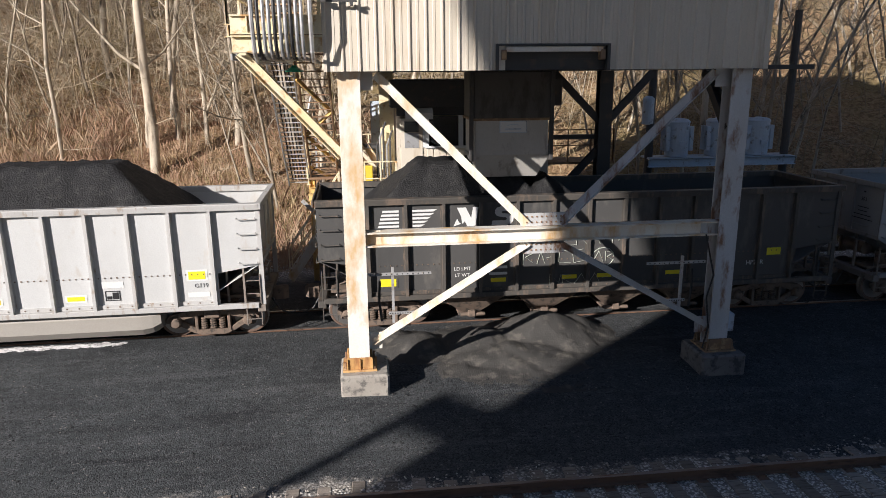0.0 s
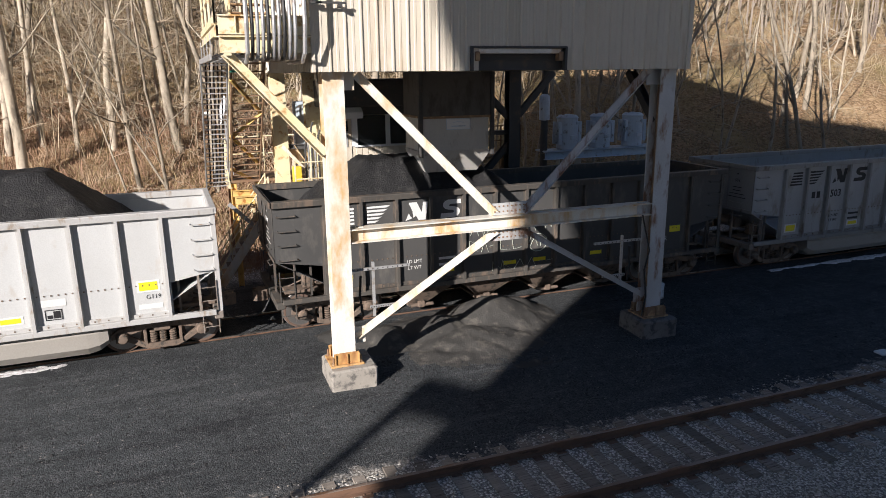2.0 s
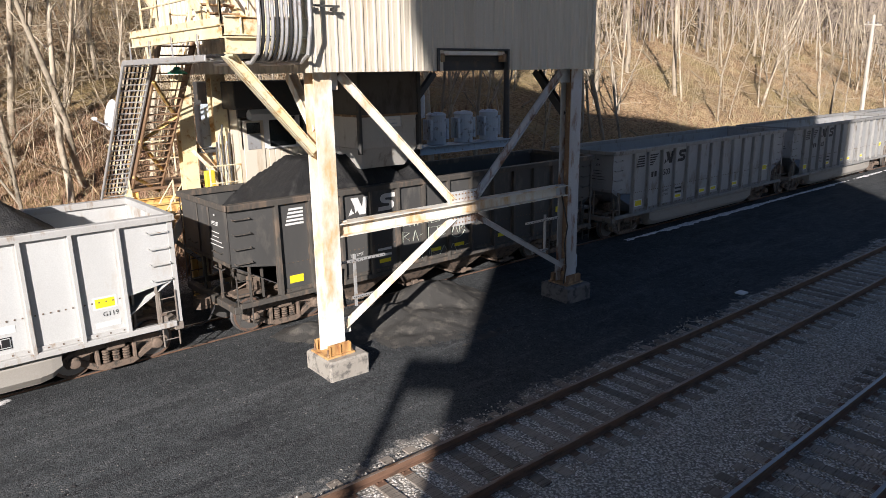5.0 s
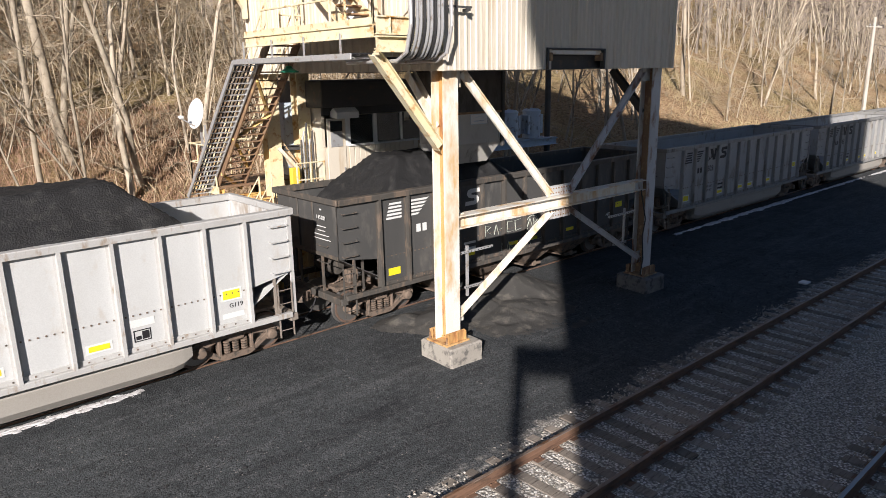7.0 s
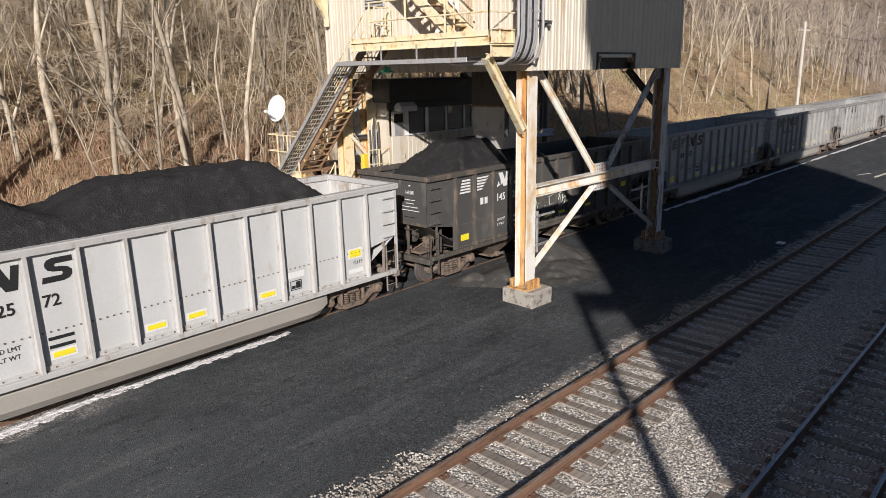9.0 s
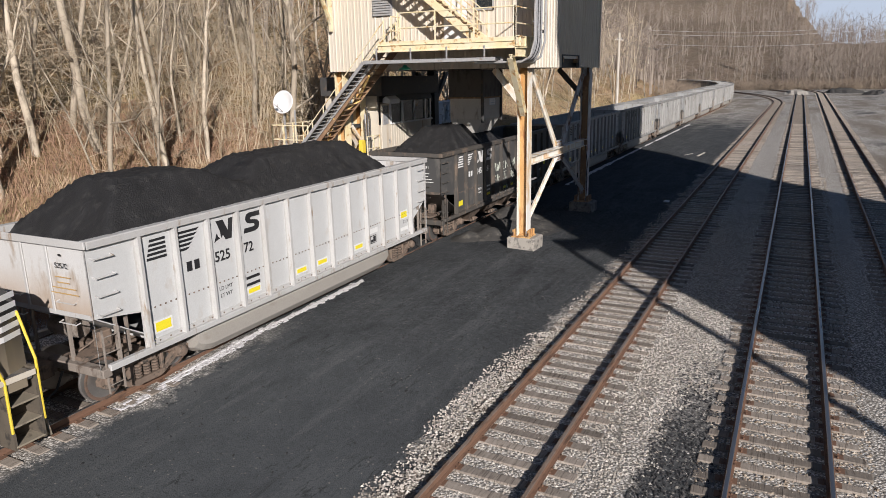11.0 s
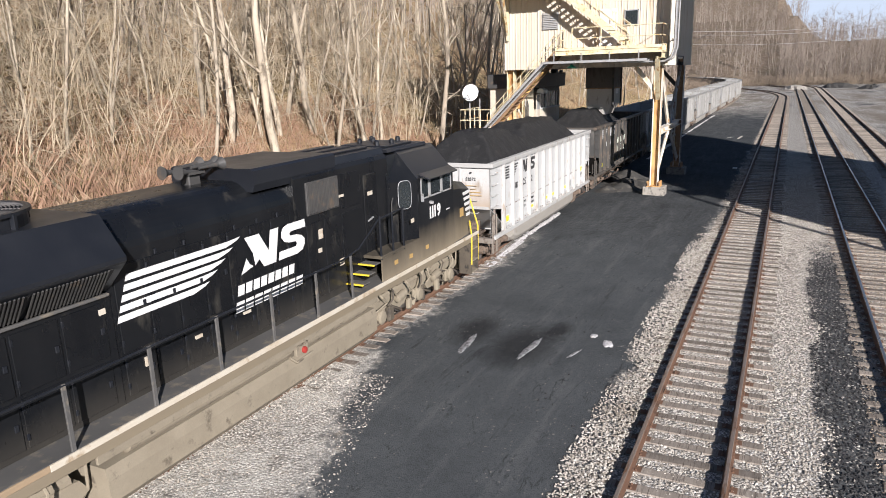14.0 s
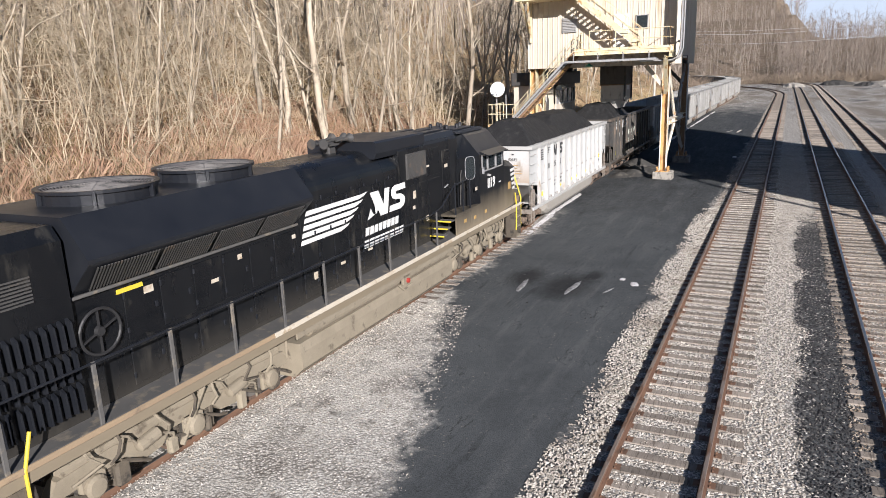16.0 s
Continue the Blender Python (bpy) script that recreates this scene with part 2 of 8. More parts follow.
BARK = surface("grey_bark", (0.55, 0.475, 0.37), (0.37, 0.31, 0.235), (0.17, 0.14, 0.105), 0.35, 1.8, (1, 1, 0.25), 0.9, 0, 14, 0.6, 0.02, rnd=0.5)
TWIG = surface("bare_twigs", (0.52, 0.43, 0.31), (0.34, 0.275, 0.195), None, 0, 0.8, (1, 1, 1), 0.9, bump=0, rnd=0.5)
TWIG_PALE = surface("pale_sapling_twigs", (0.55, 0.46, 0.335), (0.36, 0.29, 0.20), None, 0, 0.5, (1, 1, 1), 0.9, bump=0)
TWIG_UNDER = surface("thicket_twigs", (0.43, 0.345, 0.235), (0.27, 0.215, 0.145), (0.17, 0.14, 0.08), 0.35, 0.25, (1, 1, 0.4), 0.9, bump=0)
TWIG_FAR = surface("far_twigs", (0.36, 0.31, 0.26), (0.22, 0.18, 0.15), (0.13, 0.10, 0.085), 0.4, 0.06, (1, 1, 0.5), 0.95, bump=0)
STALK = surface("dry_brush_stalks", (0.40, 0.255, 0.17), (0.29, 0.175, 0.115), (0.46, 0.34, 0.23), 0.4, 0.3, (1, 1, 1), 0.9, bump=0)
GRASS = surface("dry_olive_undergrowth", (0.42, 0.335, 0.19), (0.50, 0.39, 0.23), (0.24, 0.215, 0.10), 0.35, 0.25, (1, 1, 1), 0.9, bump=0)
SILO = surface("silo_concrete", (0.40, 0.38, 0.35), (0.34, 0.32, 0.29), (0.22, 0.20, 0.18), 0.3, 0.3, (1, 1, 0.2), 0.85)
POLE = surface("grey_timber_pole", (0.62, 0.58, 0.50), (0.52, 0.47, 0.40), (0.32, 0.28, 0.23), 0.25, 2.0, (1, 1, 0.1), 0.85)
PLASTIC_BLACK = surface("black_interior", (0.012, 0.012, 0.013), None, None, 0, 3.0, (1, 1, 1), 0.7)


def glass(name, tint, rough=0.06):
    m, nt, bs = nodes_of(name)
    bs.inputs["Base Color"].default_value = (*tint, 1)
    bs.inputs["Roughness"].default_value = rough
    bs.inputs["IOR"].default_value = 1.5
    bs.inputs["Transmission Weight"].default_value = 0.75
    bs.inputs["Specular IOR Level"].default_value = 0.3
    return m


GLASS = glass("dark_window_glass", (0.10, 0.12, 0.13))


def ground_material():
    """Ballast stone, black coal dust on the apron, leaf litter on the hill, by where they lie."""
    m, nt, bs = nodes_of("yard_ground")
    g = G(nt)
    pos = g.put("ShaderNodeNewGeometry").outputs["Position"]
    sep = g.put("ShaderNodeSeparateXYZ")
    g.ln(pos, sep.inputs[0])
    X, Y, Z = sep.outputs
    n1 = g.noise(pos, 0.55, 6.0, 0.62)
    n2 = g.noise(pos, 4.5, 4.0, 0.6)
    n3 = g.noise(pos, 0.12, 4.0, 0.6)
    wob = g.math("ADD", g.math("MULTIPLY", g.math("SUBTRACT", n1, 0.5), 2.0), g.math("MULTIPLY", g.math("SUBTRACT", n2, 0.5), 1.2))
    yw = g.math("ADD", Y, wob)
    # stones
    shake = g.put("ShaderNodeVectorMath")
    shake.operation = "MULTIPLY_ADD"
    wn_ = g.put("ShaderNodeTexNoise")
    wn_.inputs["Scale"].default_value = 9.0
    g.ln(pos, wn_.inputs["Vector"])
    g.ln(wn_.outputs["Color"], shake.inputs[0])
    shake.inputs[1].default_value = (0.04, 0.04, 0.04)
    g.ln(pos, shake.inputs[2])
    v = g.voro(shake.outputs[0], 20.0)
    v2 = g.voro(shake.outputs[0], 37.0)
    sc = g.put("ShaderNodeSeparateColor")
    g.ln(v.outputs["Color"], sc.inputs[0])
    sc2 = g.put("ShaderNodeSeparateColor")
    g.ln(v2.outputs["Color"], sc2.inputs[0])
    stone = g.mix(g.step(sc.outputs[0], 0.0, 1.0), (0.40, 0.375, 0.335), (1.0, 0.96, 0.90))
    stone = g.mix(g.math("MULTIPLY", g.step(sc2.outputs[0], 0.55, 1.0), 0.5), stone, (0.35, 0.32, 0.285))
    stone = g.mix(g.math("MULTIPLY", g.step(n3, 0.4, 0.7), 0.3), stone, (0.47, 0.425, 0.365))
    bands = g.noise(g.scaled(pos, (0.045, 0.9, 1.0)), 1.0, 5.0, 0.6)
    stone = g.mix(g.math("MULTIPLY", g.step(bands, 0.52, 0.68), 0.42), stone, (0.27, 0.235, 0.195))
    gap = g.step(v.outputs["Distance"], 0.40, 0.56)
    stone = g.mix(g.math("MULTIPLY", gap, 0.85), stone, (0.17, 0.155, 0.135))
    yard = g.math("MAXIMUM", g.step(X, 55.0, 95.0), g.step(Y, 3.2, 1.0))
    big = g.noise(g.scaled(pos, (0.05, 0.16, 1.0)), 1.0, 7.0, 0.65)
    stone = g.mix(g.math("MULTIPLY", g.math("MULTIPLY", yard, g.step(big, 0.46, 0.60)), 0.8), stone, (0.20, 0.17, 0.135))
    stone = g.mix(g.math("MULTIPLY", g.math("MULTIPLY", yard, g.step(big, 0.45, 0.34)), 0.8), stone, (0.075, 0.075, 0.078))
    # trampled pale fine stone beside the locomotive
    pale = g.math("MULTIPLY", g.math("SUBTRACT", 1.0, g.step(g.math("ADD", X, wob), -22.0, -19.0)), g.math("MULTIPLY", g.step(yw, 11.6, 12.6), g.step(n1, 0.34, 0.56)))
    grit = g.voro(shake.outputs[0], 62.0)
    gs_ = g.put("ShaderNodeSeparateColor")
    g.ln(grit.outputs["Color"], gs_.inputs[0])
    fine = g.mix(sc2.outputs[2], (0.42, 0.395, 0.35), (0.90, 0.87, 0.81))
    fine = g.mix(g.math("MULTIPLY", g.step(gs_.outputs[0], 0.62, 0.9), 0.8), fine, (0.22, 0.20, 0.17))
    fine = g.mix(g.math("MULTIPLY", g.step(g.noise(pos, 1.3, 9.0, 0.75), 0.53, 0.62), 0.85), fine, (0.16, 0.145, 0.125))
    fine = g.mix(g.math("MULTIPLY", g.step(g.noise(g.scaled(pos, (1.0, 1.0, 1.0)), 5.0, 5.0, 0.7), 0.56, 0.66), 0.6), fine, (0.36, 0.31, 0.24))
    stone = g.mix(g.math("MULTIPLY", pale, 0.85), stone, fine)
    # coal dust
    coal = g.mix(g.step(n1, 0.35, 0.68), (0.052, 0.056, 0.059), (0.086, 0.094, 0.097))
    coal = g.mix(g.math("MULTIPLY", g.step(n2, 0.5, 0.72), 0.5), coal, (0.112, 0.118, 0.120))
    loose = g.step(g.math("ADD", X, g.math("MULTIPLY", wob, 2.0)), -16.0, -7.0)
    coal = g.mix(g.math("MULTIPLY", g.math("SUBTRACT", 1.0, loose), 0.75), coal, g.mix(g.step(n1, 0.35, 0.68), (0.076, 0.083, 0.088), (0.110, 0.118, 0.123)))
    ruts = g.noise(g.scaled(pos, (0.16, 1.5, 1.0)), 1.0, 8.0, 0.7)
    coal = g.mix(g.math("MULTIPLY", g.step(ruts, 0.53, 0.64), 0.55), coal, (0.135, 0.141, 0.143))
    coal = g.mix(g.math("MULTIPLY", g.step(ruts, 0.41, 0.33), 0.6), coal, (0.022, 0.022, 0.025))
    # thin dark cracks that run along the wheel tracks
    crack = g.noise(g.scaled(pos, (0.55, 2.6, 1.0)), 1.0, 7.0, 0.62)
    crack = g.math("MULTIPLY", g.step(g.math("ABSOLUTE", g.math("SUBTRACT", crack, 0.5)), 0.016, 0.002), g.step(n1, 0.54, 0.62))
    coal = g.mix(g.math("MULTIPLY", crack, 0.7), coal, (0.010, 0.010, 0.011))
    # grit: single grains lighter and darker than the dust
    coal = g.mix(g.math("MULTIPLY", g.step(gs_.outputs[0], 0.72, 0.95), 0.35), coal, (0.15, 0.153, 0.155))
    coal = g.mix(g.math("MULTIPLY", g.step(gs_.outputs[1], 0.70, 0.92), 0.45), coal, (0.016, 0.016, 0.018))
    coal = g.mix(g.math("MULTIPLY", g.math("MULTIPLY", g.step(sc2.outputs[0], 0.62, 0.95), g.math("MULTIPLY", loose, g.step(n2, 0.38, 0.6))), 0.55), coal, (0.17, 0.173, 0.175))
    coal = g.mix(g.math("MULTIPLY", g.math("MULTIPLY", loose, g.step(sc2.outputs[2], 0.66, 0.9)), 0.6), coal, (0.020, 0.020, 0.022))
    for cx, cy, rad in ((-21.5, 14.95, 1.0), (-22.0, 13.45, 1.25), (-20.8, 12.9, 0.6)):
        dx, dy = g.math("SUBTRACT", X, cx), g.math("SUBTRACT", Y, cy)
        far_ = g.math("SQRT", g.math("ADD", g.math("MULTIPLY", dx, g.math("MULTIPLY", dx, 0.45)), g.math("MULTIPLY", dy, g.math("MULTIPLY", dy, 1.6))))
        wet = g.step(g.math("ADD", far_, g.math("MULTIPLY", wob, 0.30)), rad, rad * 0.35)
        coal = g.mix(g.math("MULTIPLY", wet, 0.75), coal, (0.017, 0.017, 0.018))
    speck = g.math("MULTIPLY", g.step(sc2.outputs[1], 0.992, 0.996), g.step(n1, 0.40, 0.58))
    coal = g.mix(speck, coal, (0.26, 0.24, 0.22))
    # leaf litter
    lv = g.voro(pos, 7.0)
    ls = g.put("ShaderNodeSeparateColor")
    g.ln(lv.outputs["Color"], ls.inputs[0])
    leaf = g.mix(ls.outputs[0], (0.22, 0.14, 0.075), (0.52, 0.36, 0.22))
    leaf = g.mix(g.math("MULTIPLY", g.step(n3, 0.46, 0.62), 0.7), leaf, (0.30, 0.245, 0.115))
    leaf = g.mix(g.math("MULTIPLY", g.step(n2, 0.48, 0.64), 0.75), leaf, (0.15, 0.09, 0.05))
    leaf = g.mix(g.math("MULTIPLY", g.step(n1, 0.52, 0.66), 0.6), leaf, (0.52, 0.38, 0.22))
    leaf = g.mix(g.math("MULTIPLY", g.step(X, 190.0, 240.0), 0.75), leaf, g.mix(g.step(n1, 0.3, 0.7), (0.10, 0.085, 0.072), (0.24, 0.20, 0.165)))
    # where coal dust lies
    low = g.step(g.math("SUBTRACT", yw, g.math("MULTIPLY", g.math("SUBTRACT", 1.0, g.step(X, -12.0, -4.0)), 0.32)), 10.15, 10.55)
    bank = g.math("SUBTRACT", 16.5, g.math("MULTIPLY", g.math("MAXIMUM", g.math("SUBTRACT", -23.5, X), 0.0), 0.36))
    high_near = g.math("SUBTRACT", 1.0, g.step(g.math("SUBTRACT", yw, bank), 0.0, 0.5))
    high_far = g.math("SUBTRACT", 1.0, g.step(yw, 22.6, 23.6))
    sel = g.step(X, -14.0, -10.0)
    high = g.math("ADD", g.math("MULTIPLY", high_near, g.math("SUBTRACT", 1.0, sel)), g.math("MULTIPLY", high_far, sel))
    away = g.math("SUBTRACT", 1.0, g.step(g.math("ADD", X, g.math("MULTIPLY", wob, 26.0)), 60.0, 88.0))
    cm = g.math("MULTIPLY", g.math("MULTIPLY", low, high), away)
    # a streak of dropped coal between the second and third tracks
    s1 = g.step(g.math("ABSOLUTE", g.math("SUBTRACT", g.math("ADD", Y, g.math("MULTIPLY", wob, 0.25)), 6.35)), 0.75, 0.4)
    s1 = g.math("MULTIPLY", s1, g.math("SUBTRACT", 1.0, g.step(X, -13.0, -7.0)))
    s1 = g.math("MULTIPLY", s1, g.math("MULTIPLY", g.step(sc.outputs[1], 0.08, 0.22), 0.93))
    # dark dust drifted thinly over the stones in patches
    s2 = g.math("MULTIPLY", g.step(n1, 0.60, 0.74), g.step(Y, 9.0, 11.5))
    cm = g.math("MAXIMUM", cm, g.math("MAXIMUM", s1, g.math("MULTIPLY", s2, 0.8)))
    c = g.mix(cm, stone, coal)
    hill = g.step(g.math("ADD", g.math("MULTIPLY", wob, 0.6), g.math("ADD", Z, g.math("MULTIPLY", g.step(Y, 22.0, 24.0), 0.2))), 0.25, 0.5)
    off_yard = g.math("MAXIMUM", g.step(Y, 21.8, 23.2), g.math("MAXIMUM", g.step(X, 205.0, 225.0), g.step(Y, -60.0, -75.0)))
    hill = g.math("MULTIPLY", hill, off_yard)
    c = g.mix(hill, c, leaf)
    g.ln(c, bs.inputs["Base Color"])
    bs.inputs["Roughness"].default_value = 0.95
    bs.inputs["Specular IOR Level"].default_value = 0.12
    hs = g.math("SUBTRACT", 0.7, v.outputs["Distance"])
    hc = g.math("ADD", g.math("MULTIPLY", n2, 0.4), g.math("ADD", g.math("MULTIPLY", g.noise(pos, 28.0, 3.0, 0.6), 0.5), g.math("ADD", g.math("MULTIPLY", grit.outputs["Distance"], 0.35), g.math("MULTIPLY", v2.outputs["Distance"], -0.6))))
    hc = g.math("MULTIPLY", hc, g.math("MAXIMUM", hill, g.math("MULTIPLY_ADD", loose, 0.6, 0.4)))
    mixh = g.put("ShaderNodeMix")
    mixh.data_type = "FLOAT"
    g.ln(g.math("MAXIMUM", cm, hill), mixh.inputs[0])
    g.ln(hs, mixh.inputs[2])
    g.ln(hc, mixh.inputs[3])
    g.ln(g.bump(mixh.outputs[0], 0.8, 0.022), bs.inputs["Normal"])
    return m


GROUND = ground_material()
for m in (COAL, COAL_FINE, TIE):
    m.node_tree.nodes["Principled BSDF"].inputs["Specular IOR Level"].default_value = 0.2

# ---- mesh helpers ----


class M:
    """Gathers vertices and faces of one part."""

    def __init__(self):
        self.v, self.f = [], []

    def add(self, vs, fs):
        o = len(self.v)
        self.v += [tuple(p) for p in vs]
        self.f += [tuple(o + i for i in f) for f in fs]
        return self

    def hull8(self, p):
        return self.add(p, [(0, 3, 2, 1), (4, 5, 6, 7), (0, 1, 5, 4), (1, 2, 6, 5), (2, 3, 7, 6), (3, 0, 4, 7)])

    def box(self, x0, x1, y0, y1, z0, z1, b=0.0, m=None):
        x0, x1, y0, y1, z0, z1 = min(x0, x1), max(x0, x1), min(y0, y1), max(y0, y1), min(z0, z1), max(z0, z1)
        m = m or Matrix.Identity(4)
        if b <= 0:
            return self.hull8([m @ Vector(p) for p in ((x0, y0, z0), (x1, y0, z0), (x1, y1, z0), (x0, y1, z0), (x0, y0, z1), (x1, y0, z1), (x1, y1, z1), (x0, y1, z1))])
        b = min(b, (x1 - x0) / 3, (y1 - y0) / 3, (z1 - z0) / 3)
        lv = []
        for z, i in ((z0, b), (z0 + b, 0), (z1 - b, 0), (z1, b)):
            j = b
            lv.append([(x0 + i + j, y0 + i, z), (x1 - i - j, y0 + i, z), (x1 - i, y0 + i + j, z), (x1 - i, y1 - i - j, z),
                       (x1 - i - j, y1 - i, z), (x0 + i + j, y1 - i, z), (x0 + i, y1 - i - j, z), (x0 + i, y0 + i + j, z)])
        fs = [tuple(range(7, -1, -1)), tuple(range(24, 32))]
        for k in range(3):
            for a in range(8):
                c = (a + 1) % 8
                fs.append((8 * k + a, 8 * k + c, 8 * k + 8 + c, 8 * k + 8 + a))
        return self.add([m @ Vector(p) for l in lv for p in l], fs)

    def bar(self, a, b, w, h, up=(0, 0, 1), ch=0.0):
        """A straight bar from a to b, w wide and h high."""
        a, b = Vector(a), Vector(b)
        d = b - a
        n = d.length
        d.normalize()
        u = Vector(up)
        if abs(d.dot(u)) > 0.98:
            u = Vector((1, 0, 0))
        s = d.cross(u).normalized()
        u = s.cross(d)
        m = Matrix((d, s, u)).transposed().to_4x4()
        m.translation = a
        return self.box(0, n, -w / 2, w / 2, -h / 2, h / 2, ch, m)

    def wbeam(self, a, b, w, h, up=(0, 0, 1), t=0.025):
        """A rolled H section from a to b: flanges w wide, h deep along up."""
        a, b, u = Vector(a), Vector(b), Vector(up)
        d = (b - a).normalized()
        s = d.cross(u).normalized()
        u = s.cross(d)
        k = t * 0.4
        prof = [(-w / 2, -h / 2), (w / 2, -h / 2), (w / 2, t - h / 2), (k, t - h / 2), (k, h / 2 - t), (w / 2, h / 2 - t), (w / 2, h / 2), (-w / 2, h / 2), (-w / 2, h / 2 - t), (-k, h / 2 - t), (-k, t - h / 2), (-w / 2, t - h / 2)]
        fs = [(i, (i + 1) % 12, 12 + (i + 1) % 12, 12 + i) for i in range(12)]
        for o in (0, 12):
            fs += [tuple(o + i for i in q) for q in ((0, 1, 2, 3, 10, 11), (4, 5, 6, 7, 8, 9), (3, 4, 9, 10))]
        return self.add([p + s * q + u * r for p in (a, b) for q, r in prof], fs)

    def tube(self, pts, r, n=6, r1=None, cap=True):
        pts = [Vector(p) for p in pts]
        rings = []
        last = None
        for i, p in enumerate(pts):
            d = (pts[min(i + 1, len(pts) - 1)] - pts[max(i - 1, 0)]).normalized()
            if last is None:
                u = d.orthogonal().normalized()
            else:
                u = (last - d * last.dot(d)).normalized()
            last = u
            w = d.cross(u)
            q = r if r1 is None else r + (r1 - r) * i / (len(pts) - 1)
            rings.append([p + (u * math.cos(2 * math.pi * k / n) + w * math.sin(2 * math.pi * k / n)) * q for k in range(n)])
        fs = []
        for i in range(len(pts) - 1):
            for k in range(n):
                c = (k + 1) % n
                fs.append((i * n + k, i * n + c, i * n + n + c, i * n + n + k))
        if cap:
            fs += [tuple(range(n - 1, -1, -1)), tuple(range(n * (len(pts) - 1), n * len(pts)))]
        return self.add([p for q in rings for p in q], fs)

    def lathe(self, prof, centre, axis=(0, 0, 1), n=20):
        """Turns a profile of (radius, along) about an axis."""
        d = Vector(axis).normalized()
        u = d.orthogonal().normalized()
        w = d.cross(u)
        c = Vector(centre)
        vs = [c + d * h + (u * math.cos(2 * math.pi * k / n) + w * math.sin(2 * math.pi * k / n)) * r for r, h in prof for k in range(n)]
        fs = [(i * n + k, i * n + (k + 1) % n, i * n + n + (k + 1) % n, i * n + n + k) for i in range(len(prof) - 1) for k in range(n)]
        fs += [tuple(range(n - 1, -1, -1)), tuple(range(n * (len(prof) - 1), n * len(prof)))]
        return self.add(vs, fs)

    def prism(self, prof, p0, p1, axis="x"):
        """Extrudes a closed profile: along x of (y, z), along y of (x, z), along z of (x, y)."""
        def at(q, s):
            return {"x": (s, q[0], q[1]), "y": (q[0], s, q[1]), "z": (q[0], q[1], s)}[axis]
        n = len(prof)
        fs = [(k, (k + 1) % n, n + (k + 1) % n, n + k) for k in range(n)] + [tuple(range(n - 1, -1, -1)), tuple(range(n, 2 * n))]
        return self.add([at(q, p0) for q in prof] + [at(q, p1) for q in prof], fs)

    def sheet(self, pts, th):
        """A flat plate of any outline, given thickness along its normal."""
        pts = [Vector(p) for p in pts]
        nrm = (pts[1] - pts[0]).cross(pts[2] - pts[0]).normalized() * th
        n = len(pts)
        fs = [(k, (k + 1) % n, n + (k + 1) % n, n + k) for k in range(n)] + [tuple(range(n - 1, -1, -1)), tuple(range(n, 2 * n))]
        return self.add(pts + [p + nrm for p in pts], fs)

    def mesh(self, name, mats, smooth=False):
        me = bpy.data.meshes.new(name)
        me.from_pydata(self.v, [], self.f)
        me.update()
        bm = bmesh.new()
        bm.from_mesh(me)
        if len(bm.faces) < 60000:
            bmesh.ops.recalc_face_normals(bm, faces=bm.faces)
        bm.to_mesh(me)
        bm.free()
        for mm in (mats if isinstance(mats, (list, tuple)) else [mats]):
            me.materials.append(mm)
        if smooth:
            me.polygons.foreach_set("use_smooth", [True] * len(me.polygons))
        return me


def part(name, geo, mat, parent, label="", smooth=False, at=None):
    ob = new(name, geo if isinstance(geo, bpy.types.Mesh) else geo.mesh(name, mat, smooth))
    ob.parent = parent
    if at is not None:
        ob.matrix_basis = at
    if label:
        tagged(ob, label)
    return ob


def thing(name, label, category, at=None, group="", kind="", geo=None, mat=None, smooth=False):
    ob = new(name, geo.mesh(name, mat, smooth) if geo else None)
    if not geo:
        ob.empty_display_size = 0.2
    if at is not None:
        ob.matrix_basis = at
    return tagged(ob, label, category, group, kind)


def lettering(words, size, at, mat, parent, name="lettering", bold=0.0, width=1.0):
    cu = bpy.data.curves.new(name, "FONT")
    cu.body, cu.size, cu.extrude, cu.align_x, cu.offset = words, size, 0.002, "CENTER", bold
    cu.resolution_u = 2
    tmp = bpy.data.objects.new(name, cu)
    scene.collection.objects.link(tmp)
    me = bpy.data.meshes.new_from_object(tmp.evaluated_get(bpy.context.evaluated_depsgraph_get()))
    bpy.data.objects.remove(tmp)
    me.materials.clear()
    me.materials.append(mat)
    ob = new(name, me)
    ob.parent = parent
    ob.matrix_basis = at @ Matrix.Diagonal((width, 1, 1, 1))
    return ob


def along(x):
    """The middle of the loaded train's track at x, and its direction in degrees."""
    if x < 0:
        return 18.42 + 0.015 * x, 0.86
    y = 18.42 + 0.2 * (1 - math.exp(-x / 13))
    s = 0.2 / 13 * math.exp(-x / 13)
    if x > 112:
        y += (x - 112) ** 2 / 380
        s += (x - 112) / 190
    return y, math.degrees(math.atan(s))


TRACKS = {"second": (9.13, 0.0012, 120, 190), "third": (4.9, 0.006, 160, 170), "fourth": (1.35, 0.0, 175, 190)}


def track_y(key, x):
    if key == "train":
        return along(x)[0]
    y0, s, x0, r = TRACKS[key]
    return y0 + s * x + (max(0, x - x0) ** 2 / (2 * r))


# ---- ground ----


def ramp(v, a, b):
    q = min(1.0, max(0.0, (v - a) / (b - a)))
    return q * q * (3 - 2 * q)


